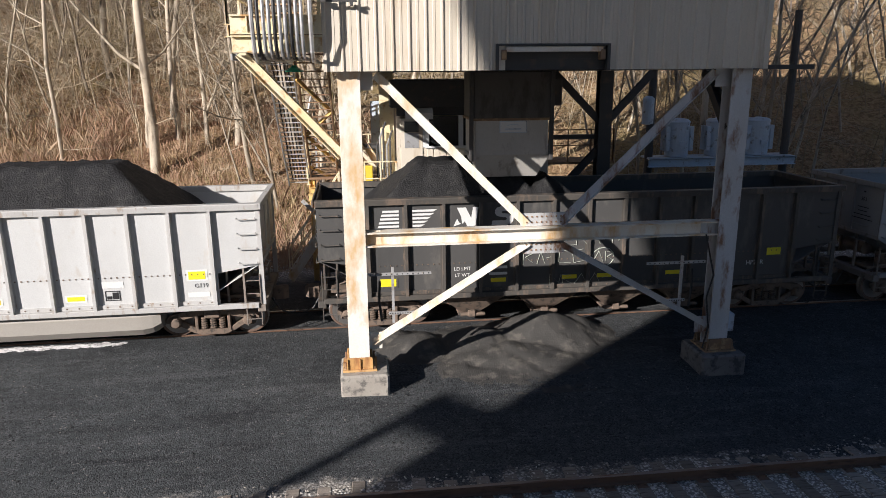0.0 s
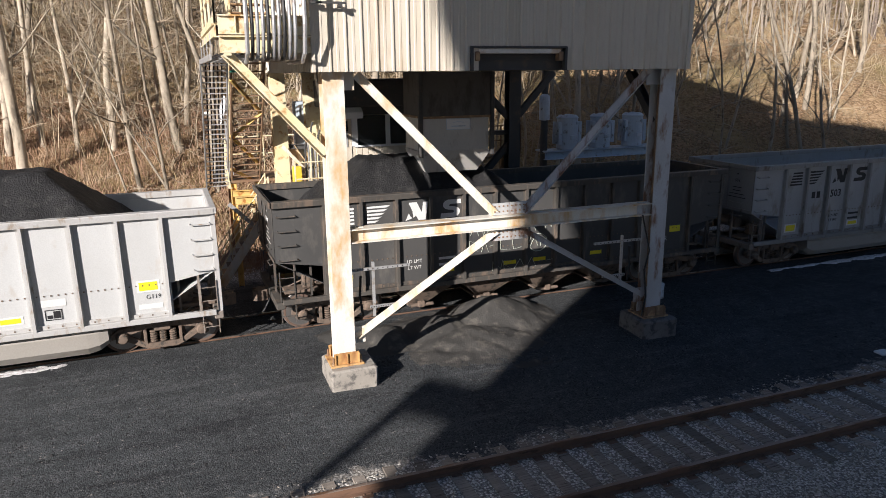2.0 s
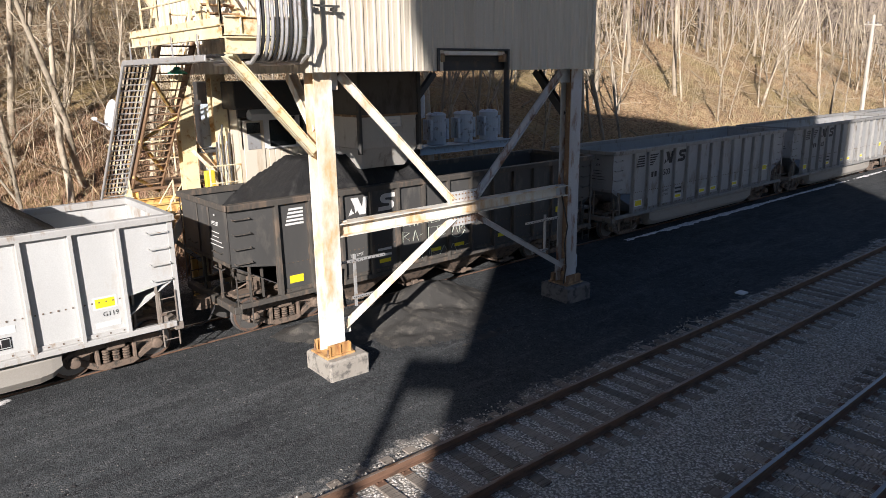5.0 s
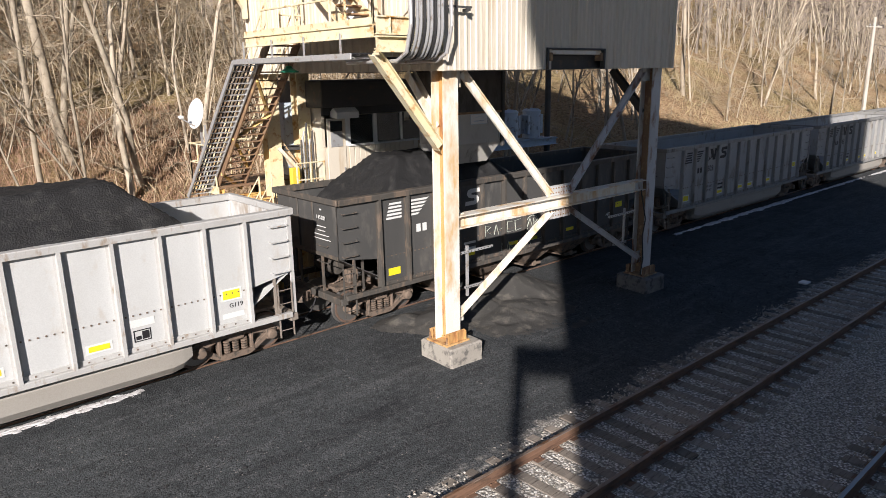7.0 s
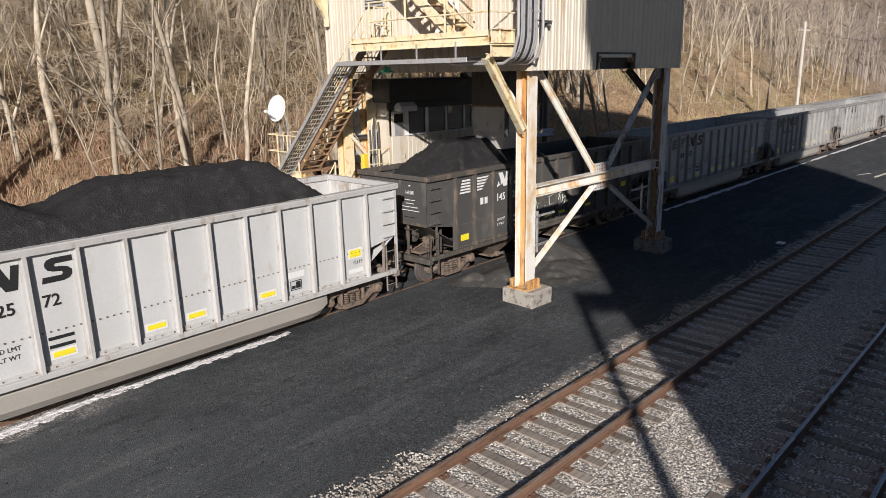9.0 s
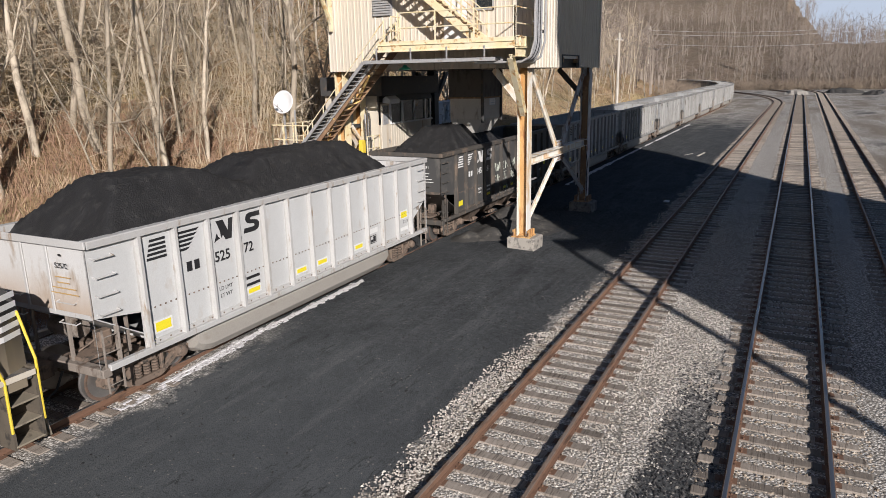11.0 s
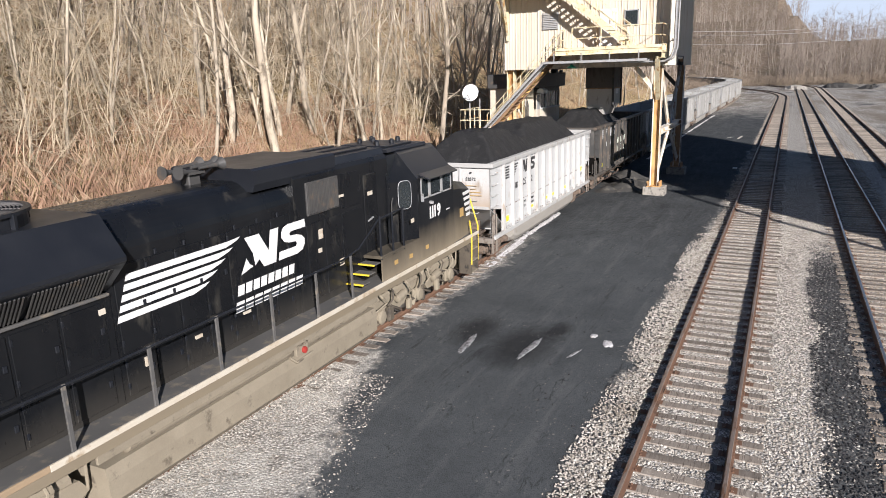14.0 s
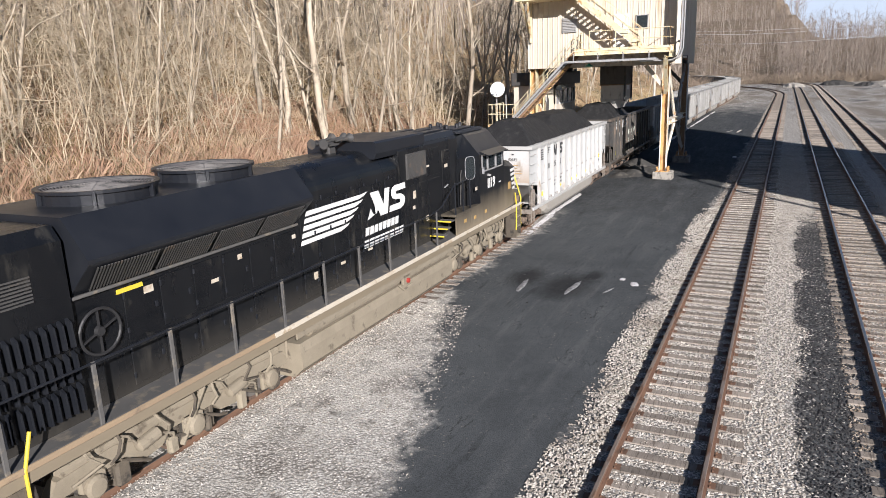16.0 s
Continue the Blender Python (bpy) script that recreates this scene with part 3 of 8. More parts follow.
def apron_z(x, y):
    """The coal-dusted apron stands a little proud, level with the ties beside the tower."""
    feet = sum(0.10 * math.exp(-((x - q) ** 2 + (y - 13.9) ** 2) / 4.0) for q in (-0.1, 7.8)) if -6 < x < 14 else 0.0
    buried = 0.05 * ramp(-x, 23.5, 27.0) * ramp(y, 13.0, 15.0) * (1 - ramp(y, 21.5, 23.0))
    return buried + feet + 0.13 * ramp(y, 11.0, 15.0) * (1 - ramp(y, 21.5, 23.0)) * ramp(x, -15.5, -11.0) * (1 - ramp(x, 60, 90))


def hill_z(x, y):
    base = 22.8 + max(0.0, x - 108) ** 2 / 360 + 0.8 * math.sin(x * 0.11)
    t = y - base
    z = 0.0
    if t > 0:
        z = 0.034 * t * t if t < 6.5 else 1.4365 + 0.442 * (t - 6.5)
        z += min(1.0, t / 8) * (0.8 * noise.noise((x * 0.05, y * 0.05, 3.0)) + 0.3 * noise.noise((x * 0.2, y * 0.2, 7.0)))
        z = z if z < 40 else 40 + (z - 40) * 0.3
    z += apron_z(x, y)
    f = x - 222 - 0.12 * abs(y - 10)
    if f > 0:
        up = (0.17 + 0.05 * noise.noise((x * 0.012, y * 0.012, 4.0))) * f * min(1.0, f / 60)
        top = 17.0 + 3.0 * noise.noise((x * 0.02, y * 0.02, 8.0)) + 60.0 * ramp(y, -4.0, 34.0)
        z = max(z, 0.0) + min(up, top)
    s = -70 - y
    if s > 0:
        z = max(z, 0.12 * s)
    return max(z, -0.0)


def steps(spans):
    out = []
    for a, b, d in spans:
        n = max(1, round((b - a) / d))
        out += [a + (b - a) * i / n for i in range(n)]
    return out + [spans[-1][1]]


gx = steps([(-400, -100, 25), (-100, -20, 2.5), (-20, -8, 0.75), (-8, 130, 2.5), (130, 300, 8), (300, 700, 40)])
gy = steps([(-400, -60, 34), (-60, 8, 8), (8, 24, 0.5), (24, 62, 1.4), (62, 140, 6), (140, 420, 35)])
geo = M()
geo.v = [(x, y, hill_z(x, y)) for y in gy for x in gx]
nx = len(gx)
geo.f = [(j * nx + i, j * nx + i + 1, (j + 1) * nx + i + 1, (j + 1) * nx + i) for j in range(len(gy) - 1) for i in range(nx - 1)]
tagged(new("ground", geo.mesh("ground", GROUND, True)), "coal-dusted railway yard with grey ballast below a leaf-strewn hillside", "ground", kind="structure")

# ---- tracks ----


def rail_mesh(key, side, x0, x1, head):
    """One rail, its foot, web and head swept along the track."""
    prof = [(-0.07, 0.03), (0.07, 0.03), (0.07, 0.045), (0.012, 0.06), (0.012, 0.14), (0.036, 0.15), (0.036, 0.182), (0.026, 0.19), (-0.026, 0.19),
            (-0.036, 0.182), (-0.036, 0.15), (-0.012, 0.14), (-0.012, 0.06), (-0.07, 0.045)]
    n = len(prof)
    xs = steps([(x0, 100, 10), (100, x1, 3)])
    g = M()
    for x in xs:
        y = track_y(key, x)
        s = (track_y(key, x + 0.5) - track_y(key, x - 0.5))
        nx_, ny_ = -s / math.hypot(1, s), 1 / math.hypot(1, s)
        for a, z in prof:
            g.v.append((x + nx_ * (a + side * 0.7535), y + ny_ * (a + side * 0.7535), z))
    for i in range(len(xs) - 1):
        for k in range(n):
            c = (k + 1) % n
            g.f.append((i * n + k, i * n + c, i * n + n + c, i * n + n + k))
    me = g.mesh("rail", [RAIL_RUST, head])
    for i, p in enumerate(me.polygons):
        p.material_index = 1 if i % n in (6, 7, 8) else 0
    return me


tie_shapes = []
for k in range(4):
    g = M()
    h = 1.28 + 0.05 * (k % 2)
    g.box(-0.115, 0.115, -h, h, -0.12, 0.028, 0.012)
    g.v = [(x + 0.012 * noise.noise((y * 1.3 + k, 3.1, 0)), y, z + 0.010 * noise.noise((y * 0.9, k * 5.0, x * 4))) for x, y, z in g.v]
    tie_shapes.append(g.mesh("tie", TIE))


def railway(key, near0, near1, x0, x1, head, label):
    top = thing("railway_track", label, "railway track", kind="structure")
    for side in (-1, 1):
        part("rail", rail_mesh(key, side, x0, x1, head), None, top)
    plates, far = M(), M()
    x, rng = x0, random.Random(len(key))
    while x < x1:
        y = track_y(key, x)
        a = math.degrees(math.atan(track_y(key, x + 0.5) - track_y(key, x - 0.5))) + rng.uniform(-1.4, 1.4)
        m = pose(x, y + rng.uniform(-0.06, 0.06), rng.uniform(-0.012, 0.008), 0, rng.uniform(-1, 1), a)
        if key == "train" and -10.5 < x < 75:
            x += 0.5
            continue
        if near0 < x < near1:
            o = part("tie", rng.choice(tie_shapes), None, top)
            o.matrix_basis = m
            for s in (-0.7535, 0.7535):
                plates.box(-0.09, 0.09, s - 0.17, s + 0.17, 0.02, 0.034, 0, m)
                for q in (-0.06, 0.06):
                    plates.box(q - 0.012, q + 0.012, s - 0.1, s - 0.075, 0.03, 0.062, 0, m)
                    plates.box(q - 0.012, q + 0.012, s + 0.075, s + 0.1, 0.03, 0.062, 0, m)
        else:
            far.box(-0.115, 0.115, -1.28, 1.28, -0.1, 0.028, 0, m)
        x += rng.uniform(0.49, 0.56)
    tagged(part("tie_plates", plates, RAIL_RUST, top), kind="stuff")
    if far.v:
        tagged(part("far_ties", far, TIE, top), kind="stuff")
    return top


railway("train", -42, -10, -60, 230, RAIL_SHINE, "rusty rails on timber ties under the coal train")
railway("second", -42, 70, -60, 240, RAIL_HEAD, "empty track, rust-brown rails on weathered timber ties")
railway("third", -30, 70, -60, 240, RAIL_SHINE, "empty track with worn rails and brown stained ties")
railway("fourth", 0, 60, -60, 240, RAIL_HEAD, "empty side track, rusty rails on grey ties")

# ---- rolling stock ----


def wheel_part(parent, x, y, r, side):
    g = M()
    d = 1 if side > 0 else -1
    g.lathe([(0.09, 0.10), (0.11, 0.07), (0.16, 0.05), (r * 0.62, 0.035), (r * 0.80, 0.06), (r * 0.93, 0.065), (r, 0.06)], (x, y, r + 0.19), (0, d, 0), 28)
    w = part("wheel", g, WHEEL, parent, smooth=False)
    t = M()
    t.lathe([(r * 0.94, 0.062), (r, 0.06), (r + 0.004, -0.05), (r + 0.028, -0.062), (r + 0.028, -0.09), (r * 0.9, -0.09)], (x, y, r + 0.19), (0, d, 0), 28)
    part("tyre", t, TREAD, w, "bright worn tyre")


def freight_truck(parent, xc):
    """A cast three-piece truck: side frames, spring nests, bolster, wheels."""
    r = 0.457
    tr = new("truck", None)
    tr.parent = parent
    tagged(tr, "rust-brown cast freight truck")
    for s in (-1, 1):
        y = s * 1.0
        g = M()
        # outer frame ring with two openings beside the spring nest
        g.prism([(xc + a, b) for a, b in [(-1.15, 0.72), (-0.98, 0.84), (-0.32, 0.95), (0.32, 0.95), (0.98, 0.84), (1.15, 0.72), (1.15, 0.60), (0.9, 0.66), (0.3, 0.80), (-0.3, 0.80), (-0.9, 0.66), (-1.15, 0.60)]], y - 0.08, y + 0.08, "y")
        g.prism([(xc + a, b) for a, b in [(-0.42, 0.42), (0.42, 0.42), (0.46, 0.34), (0.3, 0.28), (-0.3, 0.28), (-0.46, 0.34)]], y - 0.10, y + 0.10, "y")
        for q in (-1, 1):
            g.bar((xc + q * 0.92, y, 0.66), (xc + q * 0.42, y, 0.36), 0.14, 0.12, (0, 1, 0), 0.015)
            g.box(xc + q * 0.36, xc + q * 0.44, y - 0.09, y + 0.09, 0.36, 0.84, 0.012)
            g.box(xc + q * 0.78, xc + q * 1.06, y - 0.12, y + 0.12, 0.50, 0.78, 0.03)
        part("side_frame", g, TRUCK, tr)
        for q in (-0.22, 0.0, 0.22):
            sp = M()
            for k in range(5):
                z = 0.44 + k * 0.062
                sp.lathe([(0.06, 0.0), (0.085, 0.012), (0.085, 0.03), (0.06, 0.042)], (xc + q, y + s * 0.03, z), (0, 0, 1), 10)
            part("spring", sp, TRUCK, tr)
        for q in (-0.89, 0.89):
            cap = M().lathe([(0.13, 0.0), (0.13, 0.10), (0.10, 0.14), (0.04, 0.15)], (xc + q, s * 1.10, r + 0.19), (0, s, 0), 14)
            part("bearing_cap", cap, TRUCK, tr)
    g = M().box(xc - 0.2, xc + 0.2, -1.15, 1.15, 0.72, 0.95, 0.03)
    part("bolster", g, TRUCK, tr)
    for q in (-0.89, 0.89):
        ax = M().lathe([(0.085, -0.85), (0.085, 0.85)], (xc + q, 0, r + 0.19), (0, 1, 0), 12)
        part("axle", ax, TRUCK, tr)
        for s in (-1, 1):
            wheel_part(tr, xc + q, s * 0.77, r, s)
    return tr


def coupler(parent, x, d):
    g = M()
    g.box(x - d * 0.5, x + d * 0.12, -0.1, 0.1, 0.86, 1.10, 0.02)
    g.prism([(x + d * 0.05, -0.16), (x + d * 0.30, -0.19), (x + d * 0.42, -0.08), (x + d * 0.30, 0.02), (x + d * 0.40, 0.15), (x + d * 0.22, 0.21), (x + d * 0.05, 0.13)], 0.84, 1.14, "z")
    part("coupler", g, TRUCK, parent)
    h = M().tube([(x, -0.35, 0.95), (x + d * 0.2, -0.37, 0.62), (x + d * 0.42, -0.33, 0.50), (x + d * 0.6, -0.25, 0.52)], 0.025, 6)
    part("air_hose", h, RUBBER, parent)


def ladder(parent, x, y, z0, z1, n, mat, ax="x", w=0.42):
    g = M()
    u = Vector((1, 0, 0)) if ax == "x" else Vector((0, 1, 0))
    p = Vector((x, y, 0))
    for s in (-w / 2, w / 2):
        q = p + u * s
        g.bar((q.x, q.y, z0), (q.x, q.y, z1), 0.05, 0.02, u)
    for i in range(n):
        z = z0 + (i + 0.5) * (z1 - z0) / n
        a, b = p - u * w / 2, p + u * w / 2
        g.tube([(a.x, a.y, z), (b.x, b.y, z)], 0.013, 5)
    part("ladder", g, mat, parent)


def grab_iron(parent, a, b, out, mat):
    a, b, o = Vector(a), Vector(b), Vector(out)
    part("grab_iron", M().tube([a, a + o, b + o, b], 0.014, 5), mat, parent)


def emblem(parent, mat, left, right):
    """Two bold slanting shapes: a wedge-headed one of four pieces and a curled one. left and right place (across, up, layer)."""
    for k, pts in enumerate(([(0.0, 0.0), (0.33, 0.13), (0.24, 0.22), (0.17, 0.42)], [(0.16, 1.0), (0.50, 1.0), (0.52, 0.30), (0.38, 0.12), (0.34, 0.50)],
                             [(0.18, 1.0), (0.54, 1.0), (0.93, 0.0), (0.60, 0.0)], [(0.70, 0.0), (0.94, 0.0), (1.08, 1.0), (0.84, 1.0)])):
        part("emblem", M().sheet([left(a, b, k) for a, b in pts], 0.0006), mat, parent, "bold slanting emblem shape")
    top = [(0.98, 1.0), (0.40, 1.0), (0.24, 0.94), (0.16, 0.80), (0.16, 0.64), (0.24, 0.50), (0.40, 0.43), (0.62, 0.40), (0.66, 0.33), (0.62, 0.25), (0.06, 0.25)]
    low = [(0.02, 0.0), (0.66, 0.0), (0.84, 0.07), (0.93, 0.22), (0.94, 0.40), (0.84, 0.53), (0.68, 0.60), (0.46, 0.63), (0.43, 0.69), (0.48, 0.75), (1.0, 0.75)]
    for i in range(10):
        q = [top[i], top[i + 1], low[9 - i], low[10 - i]]
        part("emblem", M().sheet([right(a, b, 0) for a, b in q], 0.0006), mat, parent, "bold curled emblem shape")


def gondola(name, label, at, sheet, rib, letter, tub, number="", end_number=True, group="cars of the coal train", half=6.95, run=5.70):
    """A high-sided coal car: sheet sides with outside ribs, sloped ends over the trucks, ladders, couplers."""
    L, W, Z0, Z1 = half, 1.47, 1.22, 3.72
    R, bay = run, run / 6
    car = thing(name, label, "coal car", at, group)
    low = CAR_BLACK_RIB if sheet is CAR_BLACK else CAR_LOW
    # sides
    for s in (-1, 1):
        y = s * W
        prof = [(-R, Z0), (R, Z0), (R, 1.98), (L, 2.18), (L, Z1 - 0.02), (-L, Z1 - 0.02), (-L, 2.18), (-R, 1.98)]
        part("side_sheet", M().prism(prof, y - 0.012, y + 0.012, "y"), sheet, car)
        g = M().prism([(y + s * a, b) for a, b in ((-0.08, Z1 - 0.15), (0.12, Z1 - 0.15), (0.135, Z1 - 0.02), (0.12, Z1), (-0.08, Z1))], -L - 0.03, L + 0.03, "x")
        part("top_chord", g, rib, car)
        g = M().box(-L + 0.1, L - 0.1, y - 0.02, y + s * 0.14, Z0 - 0.13, Z0, 0.012)
        g.box(-R, R, y + s * 0.012, y + s * 0.05, Z0, Z0 + 0.10, 0.006)
        part("side_sill", g, rib, car)
        for k in range(13):
            x = -R + k * bay
            g = M()
            # hat-section post, deeper at the foot
            lo_, hi_ = [], []
            for z, dp, out in ((Z0 - 0.02, 0.145, lo_), (Z1 - 0.12, 0.12, hi_)):
                out += [(x - 0.085, y), (x - 0.085, y + s * 0.016), (x - 0.04, y + s * 0.016), (x - 0.036, y + s * dp), (x + 0.036, y + s * dp), (x + 0.04, y + s * 0.016), (x + 0.085, y + s * 0.016), (x + 0.085, y)]
            g.add([(a, b, Z0 - 0.02) for a, b in lo_] + [(a, b, Z1 - 0.12) for a, b in hi_], [(i, (i + 1) % 8, 8 + (i + 1) % 8, 8 + i) for i in range(8)] + [tuple(range(7, -1, -1)), tuple(range(8, 16))])
            part("side_post", g, rib, car)
        # seam rivets between the posts
        g = M()
        for k in range(12):
            xa = -R + k * bay + 0.12
            for j in range(6):
                x = xa + j * 0.142
                g.box(x - 0.015, x + 0.015, y + s * 0.012, y + s * 0.028, 1.98, 2.01)
                if j % 2:
                    g.box(x - 0.015, x + 0.015, y + s * 0.05, y + s * 0.064, 1.255, 1.285)
        tagged(part("rivets", g, TRUCK, car), kind="stuff")
    # ends
    for d in (-1, 1):
        x = d * L
        part("end_sheet", M().box(x - 0.012, x + 0.012, -W, W, 2.18, Z1 - 0.03), CAR_END if sheet is CAR_WHITE else sheet, car)
        g = M().sheet([(x, -W, 2.2), (x, W, 2.2), (d * 5.05, W, 1.12), (d * 5.05, -W, 1.12)], 0.02)
        part("slope_sheet", g, sheet, car)
        g = M().box(x - 0.05, x + 0.10 * d, -W - 0.12, W + 0.12, Z1 - 0.15, Z1 + 0.003, 0.012)
        part("end_chord", g, rib, car)
        g = M().box(x - 0.03, x + 0.045 * d, -W, W, 2.16, 2.26, 0.01)
        g.box(x - 0.02, x + 0.05 * d, -0.42, -0.34, 2.2, Z1 - 0.1, 0.01)
        g.box(x - 0.02, x + 0.05 * d, 0.34, 0.42, 2.2, Z1 - 0.1, 0.01)
        part("end_stiffener", g, rib, car)
        g = M().box(x - d * 0.15, x + d * 0.06, -W - 0.1, W + 0.1, 0.98, 1.16, 0.015)
        part("end_sill", g, low, car)
        for s in (-1, 1):
            g = M().box(x - 0.06, x + 0.06 * d, s * W - 0.05, s * (W + 0.03), 1.0, Z1 - 0.1, 0.012)
            part("corner_post", g, rib, car)
            g = M().box(x - d * 1.35, x - d * 0.05, s * (W + 0.02) - 0.04, s * (W + 0.02) + 0.04, 1.06, 1.16, 0.01)
            part("side_step_bar", g, low, car)
            for q, yy, zt in ((0.45, s * W * 0.98, 2.1), (0.9, s * W * 0.8, 1.98), (0.08, s * 0.55, 2.2)):
                part("end_strut", M().bar((x - d * q, yy, 1.16), (x - d * q, yy, zt), 0.07, 0.05), low, car)
            ladder(car, x - d * 0.24, s * (W + 0.06), 0.62, 1.95, 4, low, "x", 0.36)
            for k in range(4):
                z = 2.25 + k * 0.37
                grab_iron(car, (x - d * 0.08, s * (W + 0.01), z), (x - d * 0.52, s * (W + 0.01), z), (0, s * 0.09, -0.02), rib)
            for k in range(2):
                z = 2.05 + k * 0.42
                grab_iron(car, (x, s * 0.55, z), (x, s * 1.05, z), (d * 0.09, 0, -0.02), rib)
        g = M()
        g.lathe([(0.02, -0.45), (0.2, -0.42), (0.21, 0.0), (0.2, 0.42), (0.02, 0.45)], (d * 6.1, 0.35, 1.55), (0, 1, 0), 16)
        part("brake_reservoir", g, low, car, smooth=False)
        g = M().box(d * 5.8, d * 6.7, -0.9, -0.35, 1.16, 1.24, 0.01)
        g.tube([(d * 6.6, -0.4, 1.2), (d * 6.0, -0.6, 1.5), (d * 5.7, 0.2, 1.35)], 0.022, 5)
        g.box(d * 5.9, d * 6.2, -0.75, -0.5, 1.24, 1.6, 0.02)
        part("brake_gear", g, TRUCK, car)
        coupler(car, d * (L + 0.06), d)
    # floor and under-frame
    part("floor_sheet", M().box(-5.1, 5.1, -W + 0.02, W - 0.02, 1.08, 1.14), sheet, car)
    part("centre_sill", M().box(-L, L, -0.2, 0.2, 0.86, 1.06, 0.02), TRUCK, car)
    if tub:
        prof = [(-1.36, 1.1), (-1.44, 0.95), (-1.44, 0.62), (-1.30, 0.44), (-1.0, 0.36), (1.0, 0.36), (1.30, 0.44), (1.44, 0.62), (1.44, 0.95), (1.36, 1.1)]
        g = M()
        n = len(prof)
        secs = [(-4.25, 0.72), (-4.05, 0.92), (-3.8, 1.0), (3.8, 1.0), (4.05, 0.92), (4.25, 0.72)]
        g.v = [(x, a * (0.9 + 0.1 * q), 1.1 - (1.1 - b) * q) for x, q in secs for a, b in prof]
        g.f = [(i * n + k, i * n + (k + 1) % n, i * n + n + (k + 1) % n, i * n + n + k) for i in range(len(secs) - 1) for k in range(n)]
        g.f += [tuple(range(n - 1, -1, -1)), tuple(range(n * (len(secs) - 1), n * len(secs)))]
        part("tub", g, TUB if sheet is not CAR_BLACK else TRUCK, car, "dusty rounded belly of the car")
    else:
        for xc in (-3.0, -1.0, 1.0, 3.0):
            g = M()
            g.hull8([(xc - 0.22, -0.9, 0.45), (xc + 0.22, -0.9, 0.45), (xc + 0.22, 0.9, 0.45), (xc - 0.22, 0.9, 0.45),
                     (xc - 0.95, -1.4, 1.1), (xc + 0.95, -1.4, 1.1), (xc + 0.95, 1.4, 1.1), (xc - 0.95, 1.4, 1.1)])
            h = part("hopper_bottom", g, TRUCK, car, "dusty discharge hopper under the car")
            g = M().box(xc - 0.35, xc + 0.3, -1.0, 1.0, 0.40, 0.46, 0.012)
            g.tube([(xc - 0.3, -1.05, 0.44), (xc + 0.35, -1.05, 0.44)], 0.05, 8)
            g.box(xc - 0.1, xc + 0.1, -1.12, -1.0, 0.38, 0.56, 0.02)
            part("gate", g, TRUCK, h)
    for d in (-1, 1):
        freight_truck(car, d * 5.42)
    # markings on the near side and the end
    y = -W - 0.017
    for k, (xa, xb, sk) in enumerate(((-5.45, -4.92, 0), (-4.58, -3.95, 1))):
        g = M()
        for j in range(5):
            za = 3.42 - j * 0.095
            zb = za - 0.055
            r = 0.05 * j
            if sk:
                g.sheet([(xa, y, za), (xb - r * 1.6, y, za), (xb - r * 1.6 - 0.10, y, zb), (xa, y, zb)], 0.003)
            else:
                g.sheet([(xa + 0.13 - 0.028 * j, y, za), (xb, y, za), (xb, y, zb), (xa + 0.11 - 0.028 * j, y, zb)], 0.003)
        part("stripes", g, letter, car, "broad speed stripes")
    emblem(car, letter, lambda a, b, k: (-3.55 + a * 0.60, y - 0.001 * k, 2.96 + b * 0.48), lambda a, b, k: (-2.58 + a * 0.62, y - 0.001 * k, 2.96 + b * 0.48))
    if number:
        lettering(number[:3], 0.34, pose(-3.33, y - 0.002, 2.50, 90, 0, 0), letter, car, "number", 0.006)
        lettering(number[3:], 0.34, pose(-2.45, y - 0.002, 2.50, 90, 0, 0), letter, car, "number", 0.006)
        for q in (-4.42, -4.2):
            part("mark_bar", M().box(q, q + 0.15, y - 0.003, y, 2.50, 2.72), letter, car)
        for j, wd in enumerate(("LD LMT", "LT WT")):
            lettering(wd, 0.13, pose(-3.32, y - 0.002, 1.80 - 0.17 * j, 90, 0, 0), letter, car, "small_words")
            part("small_bar", M().box(-2.62, -2.14, y - 0.003, y, 1.81 - 0.17 * j, 1.88 - 0.17 * j), letter, car)
        if end_number:
            x = -L - 0.055
            lettering(number, 0.15, pose(x - 0.002, -0.80, 3.14, 90, 0, -90), letter, car, "end_number")
            part("end_bar", M().box(x - 0.003, x, -0.84, -0.76, 3.38, 3.42), letter, car)
            for j in range(4):
                w = (0.22, 0.18, 0.34, 0.40)[j]
                part("end_bar", M().box(x - 0.003, x, -0.80 - w, -0.80 + w, 2.95 - 0.11 * j, 2.972 - 0.11 * j), GOLD if sheet is CAR_WHITE else letter, car)
    for xx in (-5.225, -2.375, -0.475, 0.475, 2.375, 5.225):
        z = 1.45 + (0.42 if xx > 4 else 0.0)
        hh = 0.20 if abs(xx) > 4 else 0.11
        part("reflector_backing", M().box(xx - 0.25, xx + 0.25, y - 0.003, y + 0.001, z - 0.04, z + hh + 0.04), LETTER_WHITE if sheet is not CAR_BLACK else sheet, car)
        part("reflector", M().box(xx - 0.20, xx + 0.2, y - 0.008, y - 0.004, z, z + hh), LABEL_YELLOW, car, "yellow reflective plate")
    return car


WHITE_X, BLACK_X = -9.38, 5.75


def car_pose(xc):
    y, a = along(xc)
    return pose(xc, y, 0, 0, 0, a)


white_car = gondola("coal_car", "silver-white ribbed coal car heaped with coal behind the locomotive", car_pose(WHITE_X), CAR_WHITE, CAR_RIB, LETTER_BLACK, True, "52572", half=6.78, run=5.645)
black_car = gondola("coal_car", "black ribbed hopper car half loaded under the tower, with chalky graffiti", car_pose(BLACK_X), CAR_BLACK, CAR_BLACK_RIB, LETTER_WHITE, False, "145281")
